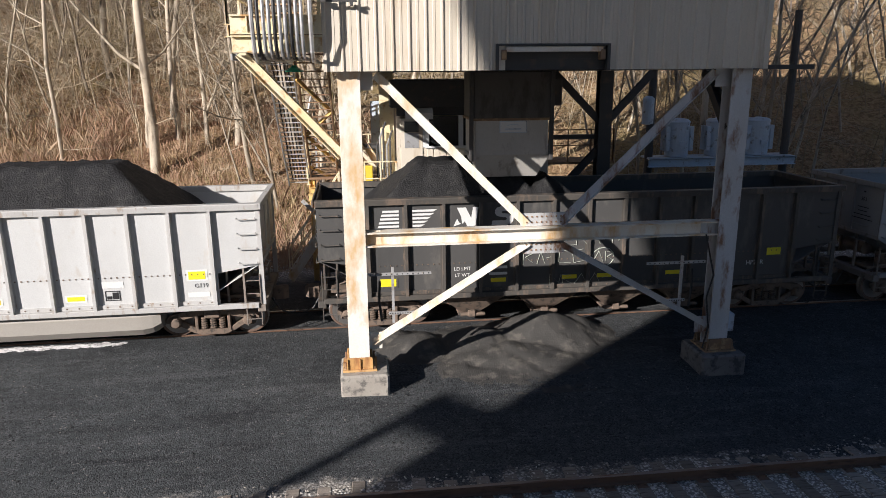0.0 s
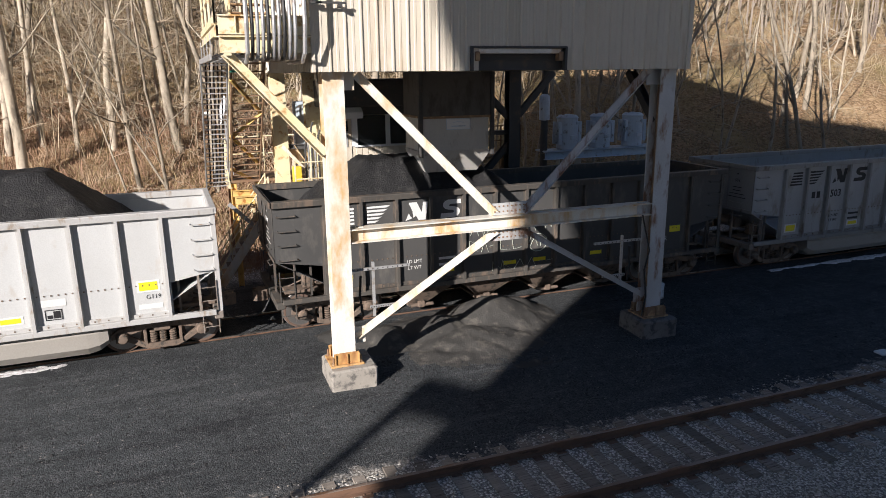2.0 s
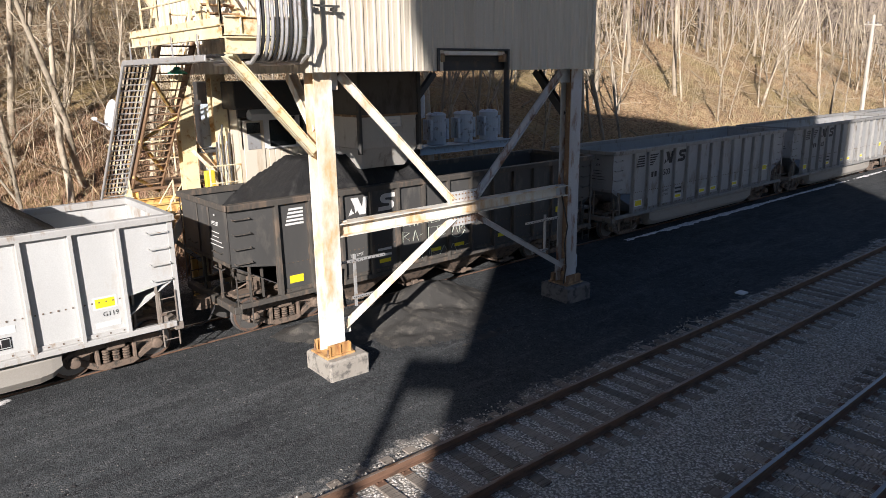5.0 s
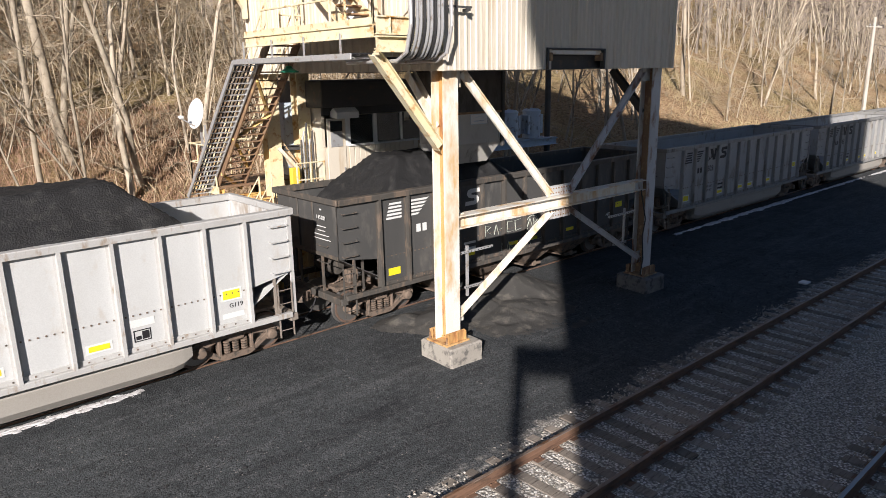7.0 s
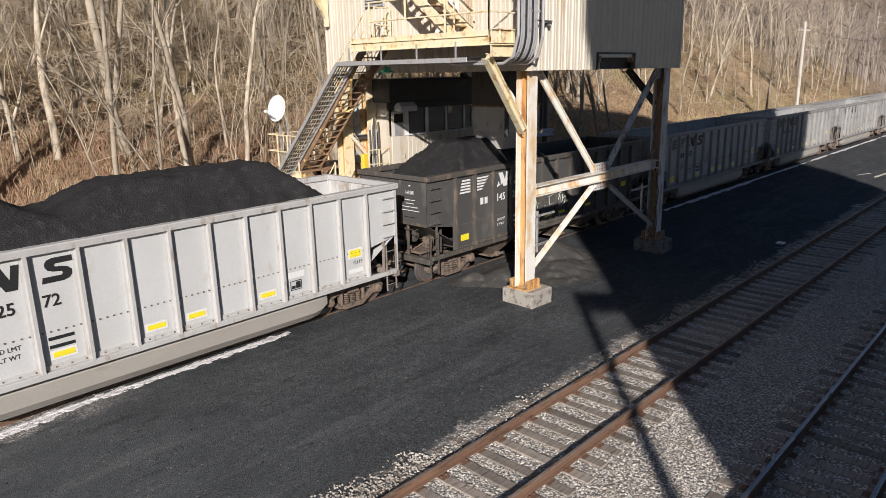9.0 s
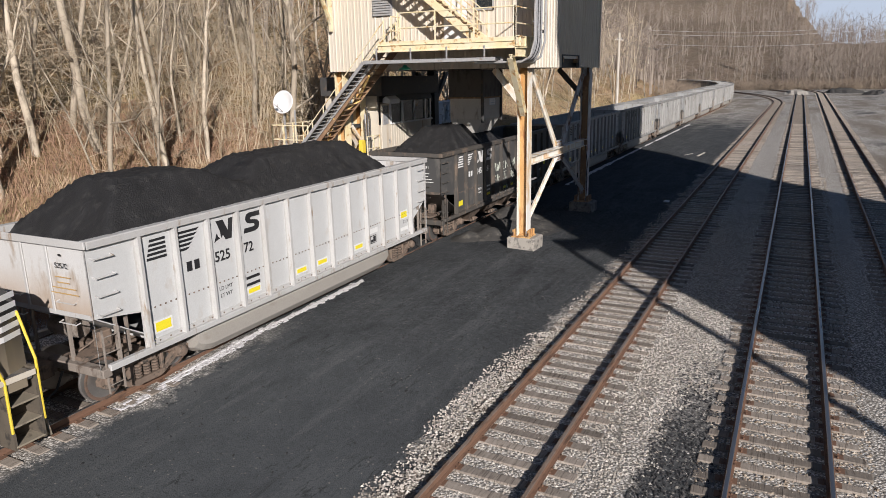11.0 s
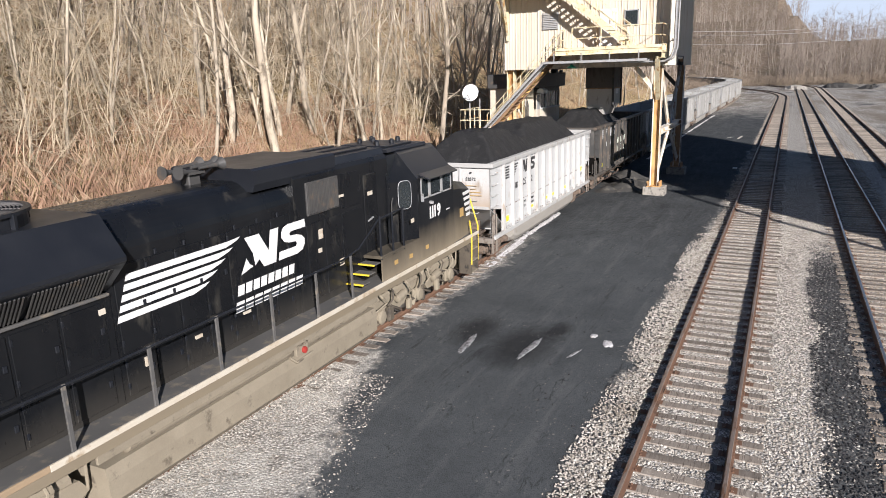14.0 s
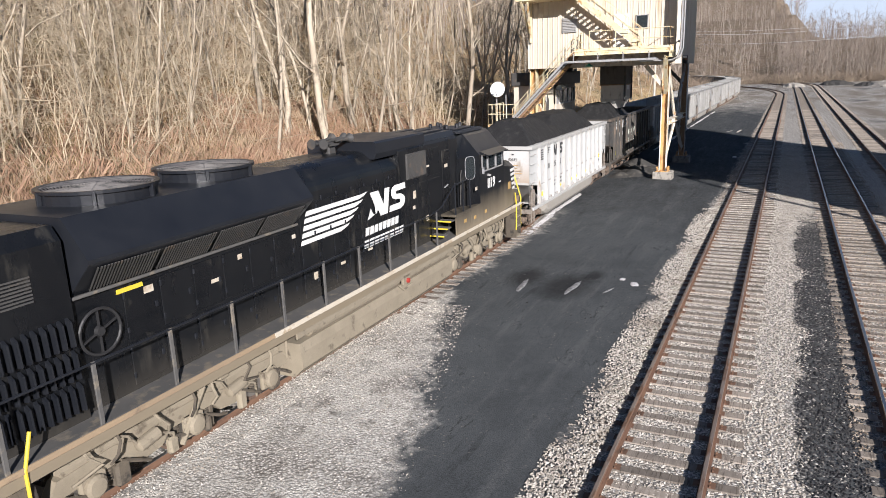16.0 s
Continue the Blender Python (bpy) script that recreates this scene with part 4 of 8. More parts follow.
grey_car = gondola("coal_car", "dull grey ribbed coal car standing empty in the train", car_pose(21.0), CAR_GREY, CAR_RIB_DULL, LETTER_BLACK, True, "503")
for k in range(1, 13):
    xc = 21.0 + 15.0 * k
    if xc > 112:
        xc -= (xc - 112) ** 2 / 900
    copy_thing(grey_car, car_pose(xc))

# extra marks of the two near cars
lettering("G119", 0.15, pose(5.32, -1.49, 1.66, 90, 0, 0), LETTER_BLACK, white_car, "small_words")
g = M()
for a, b, c, d in ((3.05, 3.4, 1.42, 1.44), (3.05, 3.4, 1.65, 1.67), (3.05, 3.07, 1.42, 1.67), (3.38, 3.4, 1.42, 1.67), (3.09, 3.2, 1.46, 1.54), (3.22, 3.36, 1.46, 1.63)):
    g.box(a, b, -1.492, -1.488, c, d)
part("tag_plate", g, LETTER_BLACK, white_car, "black framed tag plate")
part("white_patch", M().box(4.98, 5.5, -1.491, -1.488, 1.42, 1.54), LETTER_WHITE, white_car, "overpainted white patch")
part("white_patch", M().box(3.0, 3.5, -1.491, -1.488, 1.74, 1.90), LETTER_WHITE, white_car, "overpainted white patch")
lettering("HP28R", 0.18, pose(4.7, -1.492, 1.62, 90, 0, 0), LETTER_WHITE, black_car, "small_words")
# graffiti: loose chalky strokes in three ragged rows
rng = random.Random(5)
STROKES = ([(0, 1), (0.25, 0), (0.5, 0.7), (0.75, 0), (1, 1)], [(0, 1), (0.05, 0), (0.8, 0.05)], [(1, 1), (0, 0.95), (0.05, 0), (1, 0)], [(0, 0), (0.1, 1), (0.9, 0.9)], [(0, 0.5), (0.8, 0.55)],
           [(0, 0), (0.5, 1), (1, 0)], [(0, 0), (0.05, 1), (0.9, 0.1), (1, 1)], [(0, 0), (0, 1), (0.8, 0.8), (0.1, 0.5), (0.9, 0)])
for x0, x1, z0, h in ((-1.7, 0.85, 2.36, 0.34), (-1.72, -0.2, 1.90, 0.32), (-1.0, 1.0, 1.32, 0.26), (0.15, 0.75, 1.86, 0.3)):
    x = x0
    while x < x1:
        w = rng.uniform(0.2, 0.32)
        line = [(x + w * (a + rng.uniform(-0.08, 0.08)), -1.486, z0 + h * (b + rng.uniform(-0.08, 0.08))) for a, b in rng.choice(STROKES)]
        g = M()
        for p, q in zip(line[:-1], line[1:]):
            g.bar(p, q, 0.004, 0.042, (0, 1, 0))
        part("graffiti_stroke", g, CHALK, black_car, "chalky white graffiti stroke")
        x += w + 0.05
part("graffiti_stroke", M().tube([(0.42 + 0.3 * math.cos(i * 0.5), -1.486, 2.0 + 0.26 * math.sin(i * 0.5)) for i in range(13)], 0.012, 4), CHALK, black_car, "chalky white graffiti stroke")


def heap(name, label, x0, x1, half, height, mat, at, nx=90, ny=22, seed=0.0):
    """Coal heaped between x0 and x1: a rough surface falling to the edges."""
    g = M()
    for j in range(ny + 1):
        for i in range(nx + 1):
            x, y = x0 + (x1 - x0) * i / nx, -half + 2 * half * j / ny
            z = height(x, y) + 0.05 * noise.noise((x * 2.2, y * 2.2, seed)) + 0.035 * noise.noise((x * 6, y * 6, seed + 4)) + 0.03 * noise.noise((x * 15, y * 15, seed))
            g.v.append((x, y, z))
    for j in range(ny):
        for i in range(nx):
            g.f.append((j * (nx + 1) + i, j * (nx + 1) + i + 1, (j + 1) * (nx + 1) + i + 1, (j + 1) * (nx + 1) + i))
    return tagged(new(name, g.mesh(name, mat, True)), label, "coal", kind="stuff"), at


def white_load(x, y):
    up = min((x + 6.7) * 0.95, (4.95 - x) * 0.82) + 3.25
    crest = 4.60 - 0.48 * math.exp(-((x + 1.9) / 0.75) ** 2) + 0.10 * math.exp(-((x - 3.1) / 0.5) ** 2) + 0.06 * math.exp(-((x + 4.6) / 0.9) ** 2)
    side = 4.62 - max(0.0, abs(y) - 0.55) * 1.05
    return max(1.6, min(up, crest, side))


def black_load(x, y):
    a = min((x + 6.6) * 0.85 + 2.55, (-1.3 - x) * 1.2 + 3.6, 4.5)
    b = 4.15 - abs(x + 1.0) * 0.75
    side = 4.62 - max(0.0, abs(y) - 0.5) * 1.05
    return max(1.5 - 0.05 * x, min(max(a, b), side))


for nm, lb, fn, xc, s in (("coal_load", "black coal heaped high in the silver-white car", white_load, WHITE_X, 1.0),
                          ("coal_load", "fresh coal heap under the chute in the black car", black_load, BLACK_X, 9.0)):
    ob, m = heap(nm, lb, -6.5, 6.5, 1.44, fn, COAL, None, 130, 30, s)
    ob.matrix_basis = car_pose(xc)

# ---- locomotive ----
LX = -27.85


def locomotive():
    """A six-axle diesel road locomotive, cab end towards the coal cars."""
    y, a = along(LX)
    lo = thing("locomotive", "dusty black six-axle diesel locomotive with white lettering", "locomotive", pose(LX, y, 0, 0, 0, a))
    HW = 1.58
    # deck and sill
    part("deck", M().box(-10.3, 10.3, -HW + 0.03, HW - 0.03, 1.58, 1.74, 0.01), WALK_TREAD, lo)
    for s in (-1, 1):
        part("sill_stripe", M().box(-4.6, 10.35, s * (HW - 0.02), s * (HW + 0.015), 1.645, 1.745, 0.006), SILL_WHITE, lo, "grimy white edge stripe")
        part("sill_stripe", M().box(-10.3, -4.6, s * (HW - 0.02), s * (HW + 0.012), 1.655, 1.745, 0.006), SILL_RUST, lo, "brown dust-caked edge of the deck")
        part("side_sill", M().box(-10.2, 10.2, s * (HW - 0.06), s * (HW - 0.015), 1.47, 1.645, 0.01), LOCO_LOW, lo)
        part("side_sill", M().box(-3.9, 4.0, s * (HW - 0.07), s * (HW - 0.02), 1.34, 1.5, 0.01), DUST, lo)
    part("underframe", M().box(-10.2, 10.2, -0.75, 0.75, 1.0, 1.58, 0.03), DARK_STEEL, lo)
    # fuel tank: long bevelled body with a shallow upper air tank along each side
    prof = [(-1.48, 1.18), (-1.52, 0.98), (-1.52, 0.62), (-1.28, 0.40), (1.28, 0.40), (1.52, 0.62), (1.52, 0.98), (1.48, 1.18)]
    part("fuel_tank", M().prism(prof, -3.75, 3.95, "x"), DUST, lo, "dust-covered fuel tank")
    for s in (-1, 1):
        g = M().lathe([(0.05, -3.55), (0.17, -3.48), (0.185, -3.2), (0.185, 0.3), (0.17, 0.5), (0.05, 0.58)], (0.2, s * 1.33, 1.34), (1, 0, 0), 14)
        part("air_tank", g, DUST, lo, smooth=False)
        g = M().lathe([(0.05, 0.95), (0.17, 1.0), (0.185, 1.2), (0.185, 3.2), (0.17, 3.4), (0.05, 3.5)], (0.2, s * 1.33, 1.34), (1, 0, 0), 14)
        part("air_tank", g, DUST, lo, smooth=False)
        g = M().box(0.75, 1.15, s * 1.48, s * 1.56, 1.16, 1.42, 0.012)
        g.tube([(0.6, s * 1.5, 1.2), (0.75, s * 1.55, 1.05), (1.3, s * 1.55, 1.08)], 0.03, 6)
        fl = part("filler", g, DUST, lo)
        part("filler_cap", M().lathe([(0.07, 0), (0.07, 0.05), (0.03, 0.06)], (0.98, s * 1.56, 1.25), (0, s, 0), 12), RED, fl, "red filler cap")
    # trucks
    for xc in (-6.6, 6.6):
        tr = new("truck", None)
        tr.parent = lo
        tagged(tr, "dust-caked three-axle truck")
        r = 0.53
        for s in (-1, 1):
            yy = s * 1.12
            g = M().prism([(xc + p, q) for p, q in [(-2.75, 0.86), (-2.6, 1.08), (-1.6, 1.14), (-1.2, 1.02), (-0.8, 1.02), (-0.4, 1.14), (0.4, 1.14), (0.8, 1.02), (1.2, 1.02), (1.6, 1.14), (2.6, 1.08), (2.75, 0.86),
                                                    (2.6, 0.78), (1.6, 0.84), (1.1, 0.62), (0.7, 0.66), (0.5, 0.86), (-0.5, 0.86), (-0.7, 0.66), (-1.1, 0.62), (-1.6, 0.84), (-2.6, 0.78)]], yy - 0.10, yy + 0.10, "y")
            part("side_frame", g, DUST, tr)
            for q in (-2.07, 0.0, 2.07):
                b = M().box(xc + q - 0.24, xc + q + 0.24, yy - 0.06, yy + s * 0.17, 0.52, 0.92, 0.05)
                b.lathe([(0.19, 0.0), (0.19, 0.06), (0.14, 0.10), (0.03, 0.11)], (xc + q, yy + s * 0.16, 0.72), (0, s, 0), 16)
                part("journal_box", b, DUST, tr)
                # springs take the darkened dust, as if deep in shade
                for w in (-0.36, 0.36):
                    sp = M()
                    for k in range(6):
                        sp.lathe([(0.07, 0.0), (0.10, 0.012), (0.10, 0.032), (0.07, 0.044)], (xc + q + w, yy, 0.60 + 0.052 * k), (0, 0, 1), 10)
                    part("spring", sp, DUST_DARK, tr)
                wheel_part(tr, xc + q, s * 0.77, r, s)
            for q in (-1.05, 1.05):
                c = M().lathe([(0.03, -0.22), (0.11, -0.2), (0.11, 0.2), (0.03, 0.22)], (xc + q, yy + s * 0.2, 0.98), (1, 0, 0.15), 12)
                c.tube([(xc + q + 0.2, yy + s * 0.2, 1.0), (xc + q + 0.5, yy + s * 0.22, 0.85), (xc + q + 0.62, yy + s * 0.12, 0.5)], 0.025, 6)
                c.tube([(xc + q - 0.2, yy + s * 0.2, 1.0), (xc + q - 0.4, yy + s * 0.25, 1.25), (xc + q - 0.8, yy + s * 0.2, 1.45)], 0.022, 6)
                part("brake_cylinder", c, DUST, tr)
                part("brake_shoe", M().box(xc + q - 0.62, xc + q - 0.5, yy - s * 0.25, yy + s * 0.08, 0.42, 0.86, 0.03), DUST_DARK, tr)
            part("damper", M().tube([(xc - 0.35, yy + s * 0.16, 0.5), (xc + 0.25, yy + s * 0.2, 1.35)], 0.055, 8), DUST, tr)
            part("sand_pipe", M().tube([(xc + 2.75, yy + s * 0.1, 1.5), (xc + 2.72, yy + s * 0.1, 0.9), (xc + 2.6, yy - s * 0.2, 0.35)], 0.025, 6), DUST, tr)
        # cast beams, plates and hoses caked with road dust
        rg = random.Random(round(xc * 10))
        for s in (-1, 1):
            yy = s * 1.24
            part("frame_beam", M().prism([(yy - s * 0.16 + a, b) for a, b in ((-0.10, 0.92), (0.10, 0.92), (0.13, 1.0), (0.12, 1.16), (0.06, 1.23), (-0.06, 1.23), (-0.12, 1.16), (-0.13, 1.0))], xc - 2.5, xc + 2.5, "x"), DUST, tr)
            # some hangers, rods and hoses are darker, painting shaded gaps between the pieces
            for k in range(6):
                x = xc - 2.55 + k * 0.9 + rg.uniform(-0.12, 0.12)
                w, z0, h = rg.uniform(0.14, 0.3), rg.uniform(0.40, 0.5), rg.uniform(0.3, 0.45)
                part("brake_hanger", M().box(x, x + w, yy - 0.10, yy - s * 0.04, z0, z0 + h, 0.045), DUST_DARK if k % 2 else DUST, tr)
                part("brake_rod", M().tube([(x + w * 0.5, yy + s * 0.04, z0 + h), (x + w + 0.2, yy + s * 0.06, z0 + h * 0.6), (x + w + 0.42, yy + s * 0.02, z0 + 0.12)], 0.035, 6), DUST_DARK, tr)
            for k in range(7):
                x = xc - 2.3 + k * 0.72 + rg.uniform(-0.15, 0.15)
                part("hose", M().tube([(x, yy + s * 0.08, 1.46), (x + rg.uniform(-0.1, 0.1), yy + s * 0.2, 1.28), (x + rg.uniform(-0.25, 0.25), yy + s * 0.22, 1.1), (x + rg.uniform(-0.4, 0.4), yy + s * 0.12, 0.95)], 0.026, 6), DUST_DARK if k % 2 else DUST, tr)
            for k in range(5):
                x = xc - 2.2 + k * 1.0 + rg.uniform(-0.2, 0.2)
                part("cast_plate", M().box(x, x + rg.uniform(0.2, 0.45), yy - s * 0.2, yy + s * rg.uniform(-0.02, 0.08), 1.24, rg.uniform(1.36, 1.46), 0.03), DUST, tr)
        # dark backing colour that deepens the shade seen through the side frames
        part("transom", M().box(xc - 2.6, xc + 2.6, -0.9, 0.9, 0.62, 0.96, 0.04), DARK_STEEL, tr)
    # long hood
    arc = [(0.43 + 0.60 * math.cos(k * math.pi / 20), 4.06 + 0.70 * math.sin(k * math.pi / 20)) for k in range(11)]
    main = [(-1.03, 1.74)] + [(-a, b) for a, b in arc] + arc[::-1] + [(1.03, 1.74)]
    hood = part("hood", M().prism(main, -2.9, 1.7, "x"), LOCO, lo, "glossy black engine hood")
    part("blower_hood", M().prism([(-1.06, 1.74), (-1.06, 4.62), (-1.0, 4.72), (1.0, 4.72), (1.06, 4.62), (1.06, 1.74)], 1.7, 5.6, "x"), LOCO, lo)
    low = part("radiator_body", M().box(-8.45, -2.9, -1.05, 1.05, 1.74, 3.62, 0.01), LOCO, lo)
    rad = part("radiator_hood", M().prism([(-0.9, 3.5), (-1.5, 4.10), (-1.53, 4.14), (-1.53, 4.20), (-1.08, 4.80), (1.08, 4.80), (1.53, 4.20), (1.53, 4.14), (1.5, 4.10), (0.9, 3.5)], -8.35, -2.9, "x"), LOCO_ROOF, lo, "flared radiator hood")
    part("rear_hood", M().prism([(-1.16, 1.74), (-1.16, 4.5), (-1.0, 4.72), (1.0, 4.72), (1.16, 4.5), (1.16, 1.74)], -10.05, -8.45, "x"), LOCO, lo)
    for s in (-1, 1):
        # sloped radiator grilles of many thin slats
        for k in range(4):
            x0 = -8.1 + k * 1.28
            gr = M().sheet([(x0, s * 1.08, 3.65), (x0 + 1.18, s * 1.08, 3.65), (x0 + 1.18, s * 1.46, 4.05), (x0, s * 1.46, 4.05)], 0.004)
            gr.v = [(x, yy + s * 0.006, z - 0.006) for x, yy, z in gr.v]
            gp = part("grille", gr, PLASTIC_BLACK, rad)
            sl = M()
            for j in range(20):
                x = x0 + 0.03 + j * 0.06
                sl.bar((x, s * 1.085, 3.63), (x - 0.10, s * 1.49, 4.05), 0.02, 0.02)
            part("slats", sl, DARK_STEEL, gp)
        part("ledge", M().box(-8.4, -2.95, s * 1.05, s * 1.12, 3.56, 3.61, 0.012), WALK_TREAD, rad, "dusty ledge below the grilles")
        # hood doors with frames and latches
        for x0, x1, z0, z1, own in ([(-2.8 + 0.62 * k, -2.8 + 0.62 * k + 0.58, 2.55, 3.95, hood) for k in range(7)] + [(-2.8 + 0.62 * k, -2.8 + 0.62 * k + 0.58, 1.84, 2.48, hood) for k in range(7)]
                                    + [(-7.5 + 0.75 * k, -7.5 + 0.75 * k + 0.7, 2.62, 3.48, low) for k in range(6)] + [(-7.5 + 0.75 * k, -7.5 + 0.75 * k + 0.7, 1.84, 2.55, low) for k in range(6)]):
            yy = s * (1.035 if own is hood else 1.055)
            g = M().box(x0, x1, yy - 0.02 * s, yy + 0.014 * s, z0, z1, 0.006)
            d = part("hood_door", g, LOCO, own)
            part("latch", M().box(x1 - 0.11, x1 - 0.05, yy, yy + 0.035 * s, (z0 + z1) / 2 - 0.05, (z0 + z1) / 2 + 0.05, 0.006), LOCO_ROOF, d)
            for z in (z0 + 0.12, z1 - 0.16):
                part("hinge", M().box(x0 - 0.01, x0 + 0.03, yy, yy + 0.028 * s, z, z + 0.09, 0.004), LOCO_ROOF, d)
        for k in range(7):
            x = -2.6 + k * 0.62
            part("latch", M().box(x, x + 0.05, s * 1.03, s * 1.06, 3.96, 4.05, 0.008), LOCO_ROOF, hood)
        # notices
        for x, z, w, h in ((-7.1, 3.28, 0.2, 0.12), (-5.6, 3.02, 0.26, 0.07), (-4.85, 3.28, 0.12, 0.1), (-3.15, 3.3, 0.12, 0.09), (-2.45, 2.2, 0.12, 0.16), (-1.35, 2.26, 0.16, 0.06), (-0.1, 2.3, 0.2, 0.05), (1.35, 2.45, 0.1, 0.14)):
            part("notice", M().box(x, x + w, s * 1.05, s * 1.074, z, z + h), SILL_WHITE, lo, "small pale notice plate")
        part("notice", M().box(-7.6, -7.1, s * 1.05, s * 1.072, 3.42, 3.49), SAFETY, lo, "yellow warning strip")
        # hand brake wheel
        bw = part("brake_wheel", M().tube([(-8.05 + 0.36 * math.cos(i * math.pi / 12), s * 1.15, 2.98 + 0.36 * math.sin(i * math.pi / 12)) for i in range(25)], 0.026, 6), RUBBER, lo)
        part("spokes", M().bar((-8.05, s * 1.13, 2.63), (-8.05, s * 1.13, 3.33), 0.04, 0.02).bar((-8.38, s * 1.13, 2.86), (-7.72, s * 1.13, 3.1), 0.04, 0.02).lathe([(0.09, 0), (0.07, 0.06)], (-8.05, s * 1.11, 2.98), (0, s, 0), 12), RUBBER, bw)
        # wedge-shaped louvre fins at the rear, three rows
        for z0 in (1.92, 2.42, 2.92):
            for j in range(11):
                x = -9.95 + 0.135 * j
                fn = M().hull8([(x, s * 1.16, z0), (x + 0.05, s * 1.16, z0), (x + 0.03, s * 1.29, z0 + 0.03), (x, s * 1.29, z0 + 0.03), (x, s * 1.16, z0 + 0.45), (x + 0.05, s * 1.16, z0 + 0.45), (x + 0.03, s * 1.27, z0 + 0.40), (x, s * 1.27, z0 + 0.40)])
                part("louvre_fin", fn, LOCO_ROOF, lo)
        lv = M()
        for j in range(8):
            lv.box(-9.8, -9.0, s * 1.155, s * 1.175, 3.75 + j * 0.05, 3.775 + j * 0.05)
        part("louvres", lv, DARK_STEEL, lo)
    # radiator fans
    for xc in (-6.8, -4.35):
        f = part("fan_ring", M().lathe([(0.86, 0.0), (0.93, 0.0), (0.93, 0.30), (0.98, 0.31), (0.98, 0.36), (0.90, 0.36), (0.86, 0.33), (0.86, 0.02)], (xc, 0.0, 4.67), (0, 0, 1), 36), LOCO_ROOF, lo, "round radiator fan housing")
        g = M()
        for k in range(8):
            q = k * math.pi / 4
            g.bar((xc, 0, 5.05), (xc + 0.9 * math.cos(q), 0.9 * math.sin(q), 5.01), 0.03, 0.02)
        for j in range(17):
            rr = 0.08 + j * 0.05
            g.tube([(xc + rr * math.cos(i * math.pi / 12), rr * math.sin(i * math.pi / 12), 5.05 - 0.04 * rr) for i in range(25)], 0.013, 3)
        part("fan_guard", g, CONCRETE_DARK, f, "grey wire guard over the fan")
        g = M()
        for k in range(9):
            q = k * 2 * math.pi / 9
            g.sheet([(xc + 0.12 * math.cos(q), 0.12 * math.sin(q), 4.86), (xc + 0.7 * math.cos(q), 0.7 * math.sin(q), 4.84), (xc + 0.7 * math.cos(q + 0.45), 0.7 * math.sin(q + 0.45), 4.92), (xc + 0.12 * math.cos(q + 0.5), 0.12 * math.sin(q + 0.5), 4.90)], 0.01)
        g.lathe([(0.14, 0.82 - 0.82), (0.14, 0.14), (0.05, 0.16)], (xc, 0, 4.8), (0, 0, 1), 14)
        part("fan_blades", g, DARK_STEEL, f)
        for k in range(6):
            q = k * math.pi / 3 + 0.3
            part("fan_lug", M().box(-0.03, 0.03, -0.02, 0.05, 0, 0.25, 0.006, Matrix.Translation((xc, 0, 4.76)) @ Matrix.Rotation(q, 4, "Z") @ Matrix.Translation((0, 0.95, 0))), LOCO_ROOF, f)
    # roof of the blower section, raised hatches and ribs
    part("roof_hatch", M().prism([(-1.0, 4.55), (-1.06, 4.70), (-1.06, 4.96), (-0.98, 5.0), (0.98, 5.0), (1.06, 4.96), (1.06, 4.70), (1.0, 4.55)], 0.55, 3.3, "x"), LOCO_ROOF, lo)
    part("roof_hatch", M().prism([(-0.98, 4.70), (-0.92, 4.88), (0.92, 4.88), (0.98, 4.70)], 3.32, 5.6, "x"), LOCO_ROOF, lo)
    for q in (-0.5, 0.0, 0.5):
        part("roof_rib", M().box(3.5, 5.4, q - 0.14, q + 0.14, 4.88, 4.93, 0.02), LOCO_ROOF, lo)
    for xx, yy in ((6.2, -0.45), (6.4, -0.3), (6.7, 0.4), (6.9, -0.5), (7.1, 0.2), (7.5, 0.5), (7.6, -0.3)):
        part("antenna", M().lathe([(0.07, 0.0), (0.065, 0.10), (0.03, 0.13)], (xx, yy, 4.86), (0, 0, 1), 10), LOCO_ROOF, lo)
    # horn cluster
    hs = part("horn_stand", M().box(-0.15, 0.15, -0.12, 0.12, 4.72, 4.95, 0.02).bar((-0.2, 0, 4.98), (0.2, 0, 4.98), 0.4, 0.05), DARK_STEEL, lo)
    for yy, dx, ln in ((-0.25, 1, 0.55), (-0.05, 1, 0.65), (0.18, 1, 0.5), (-0.15, -1, 0.45), (0.1, -1, 0.55)):
        part("horn", M().lathe([(0.03, 0.0), (0.04, ln * 0.5), (0.06, ln * 0.8), (0.13, ln), (0.11, ln)], (0.0, yy, 5.04 + 0.03 * dx), (dx, yy * 0.4, 0.05), 14), DARK_STEEL, hs)
    # filter louvre panels above the walkway
    for s in (-1, 1):
        b = M().box(2.1, 3.3, s * 1.05, s * 1.10, 3.78, 4.5, 0.01)
        pn = part("filter_panel", b, DARK_STEEL, lo, "ribbed grey-black air filter panel")
        rb = M()
        for j in range(22):
            rb.box(2.13 + j * 0.052, 2.155 + j * 0.052, s * 1.10, s * 1.125, 3.82, 4.46)
        part("rib", rb, DARK_STEEL, pn)
        d = part("cab_side_door", M().box(4.4, 5.0, s * 1.05, s * 1.085, 2.45, 4.35, 0.01), LOCO, lo)
        part("door_plate", M().box(4.55, 4.78, s * 1.085, s * 1.09, 3.82, 3.92), SILL_WHITE, d, "pale notice on the door")
        part("door_handle", M().bar((4.5, s * 1.1, 3.2), (4.75, s * 1.1, 3.26), 0.03, 0.03), GALV, d)
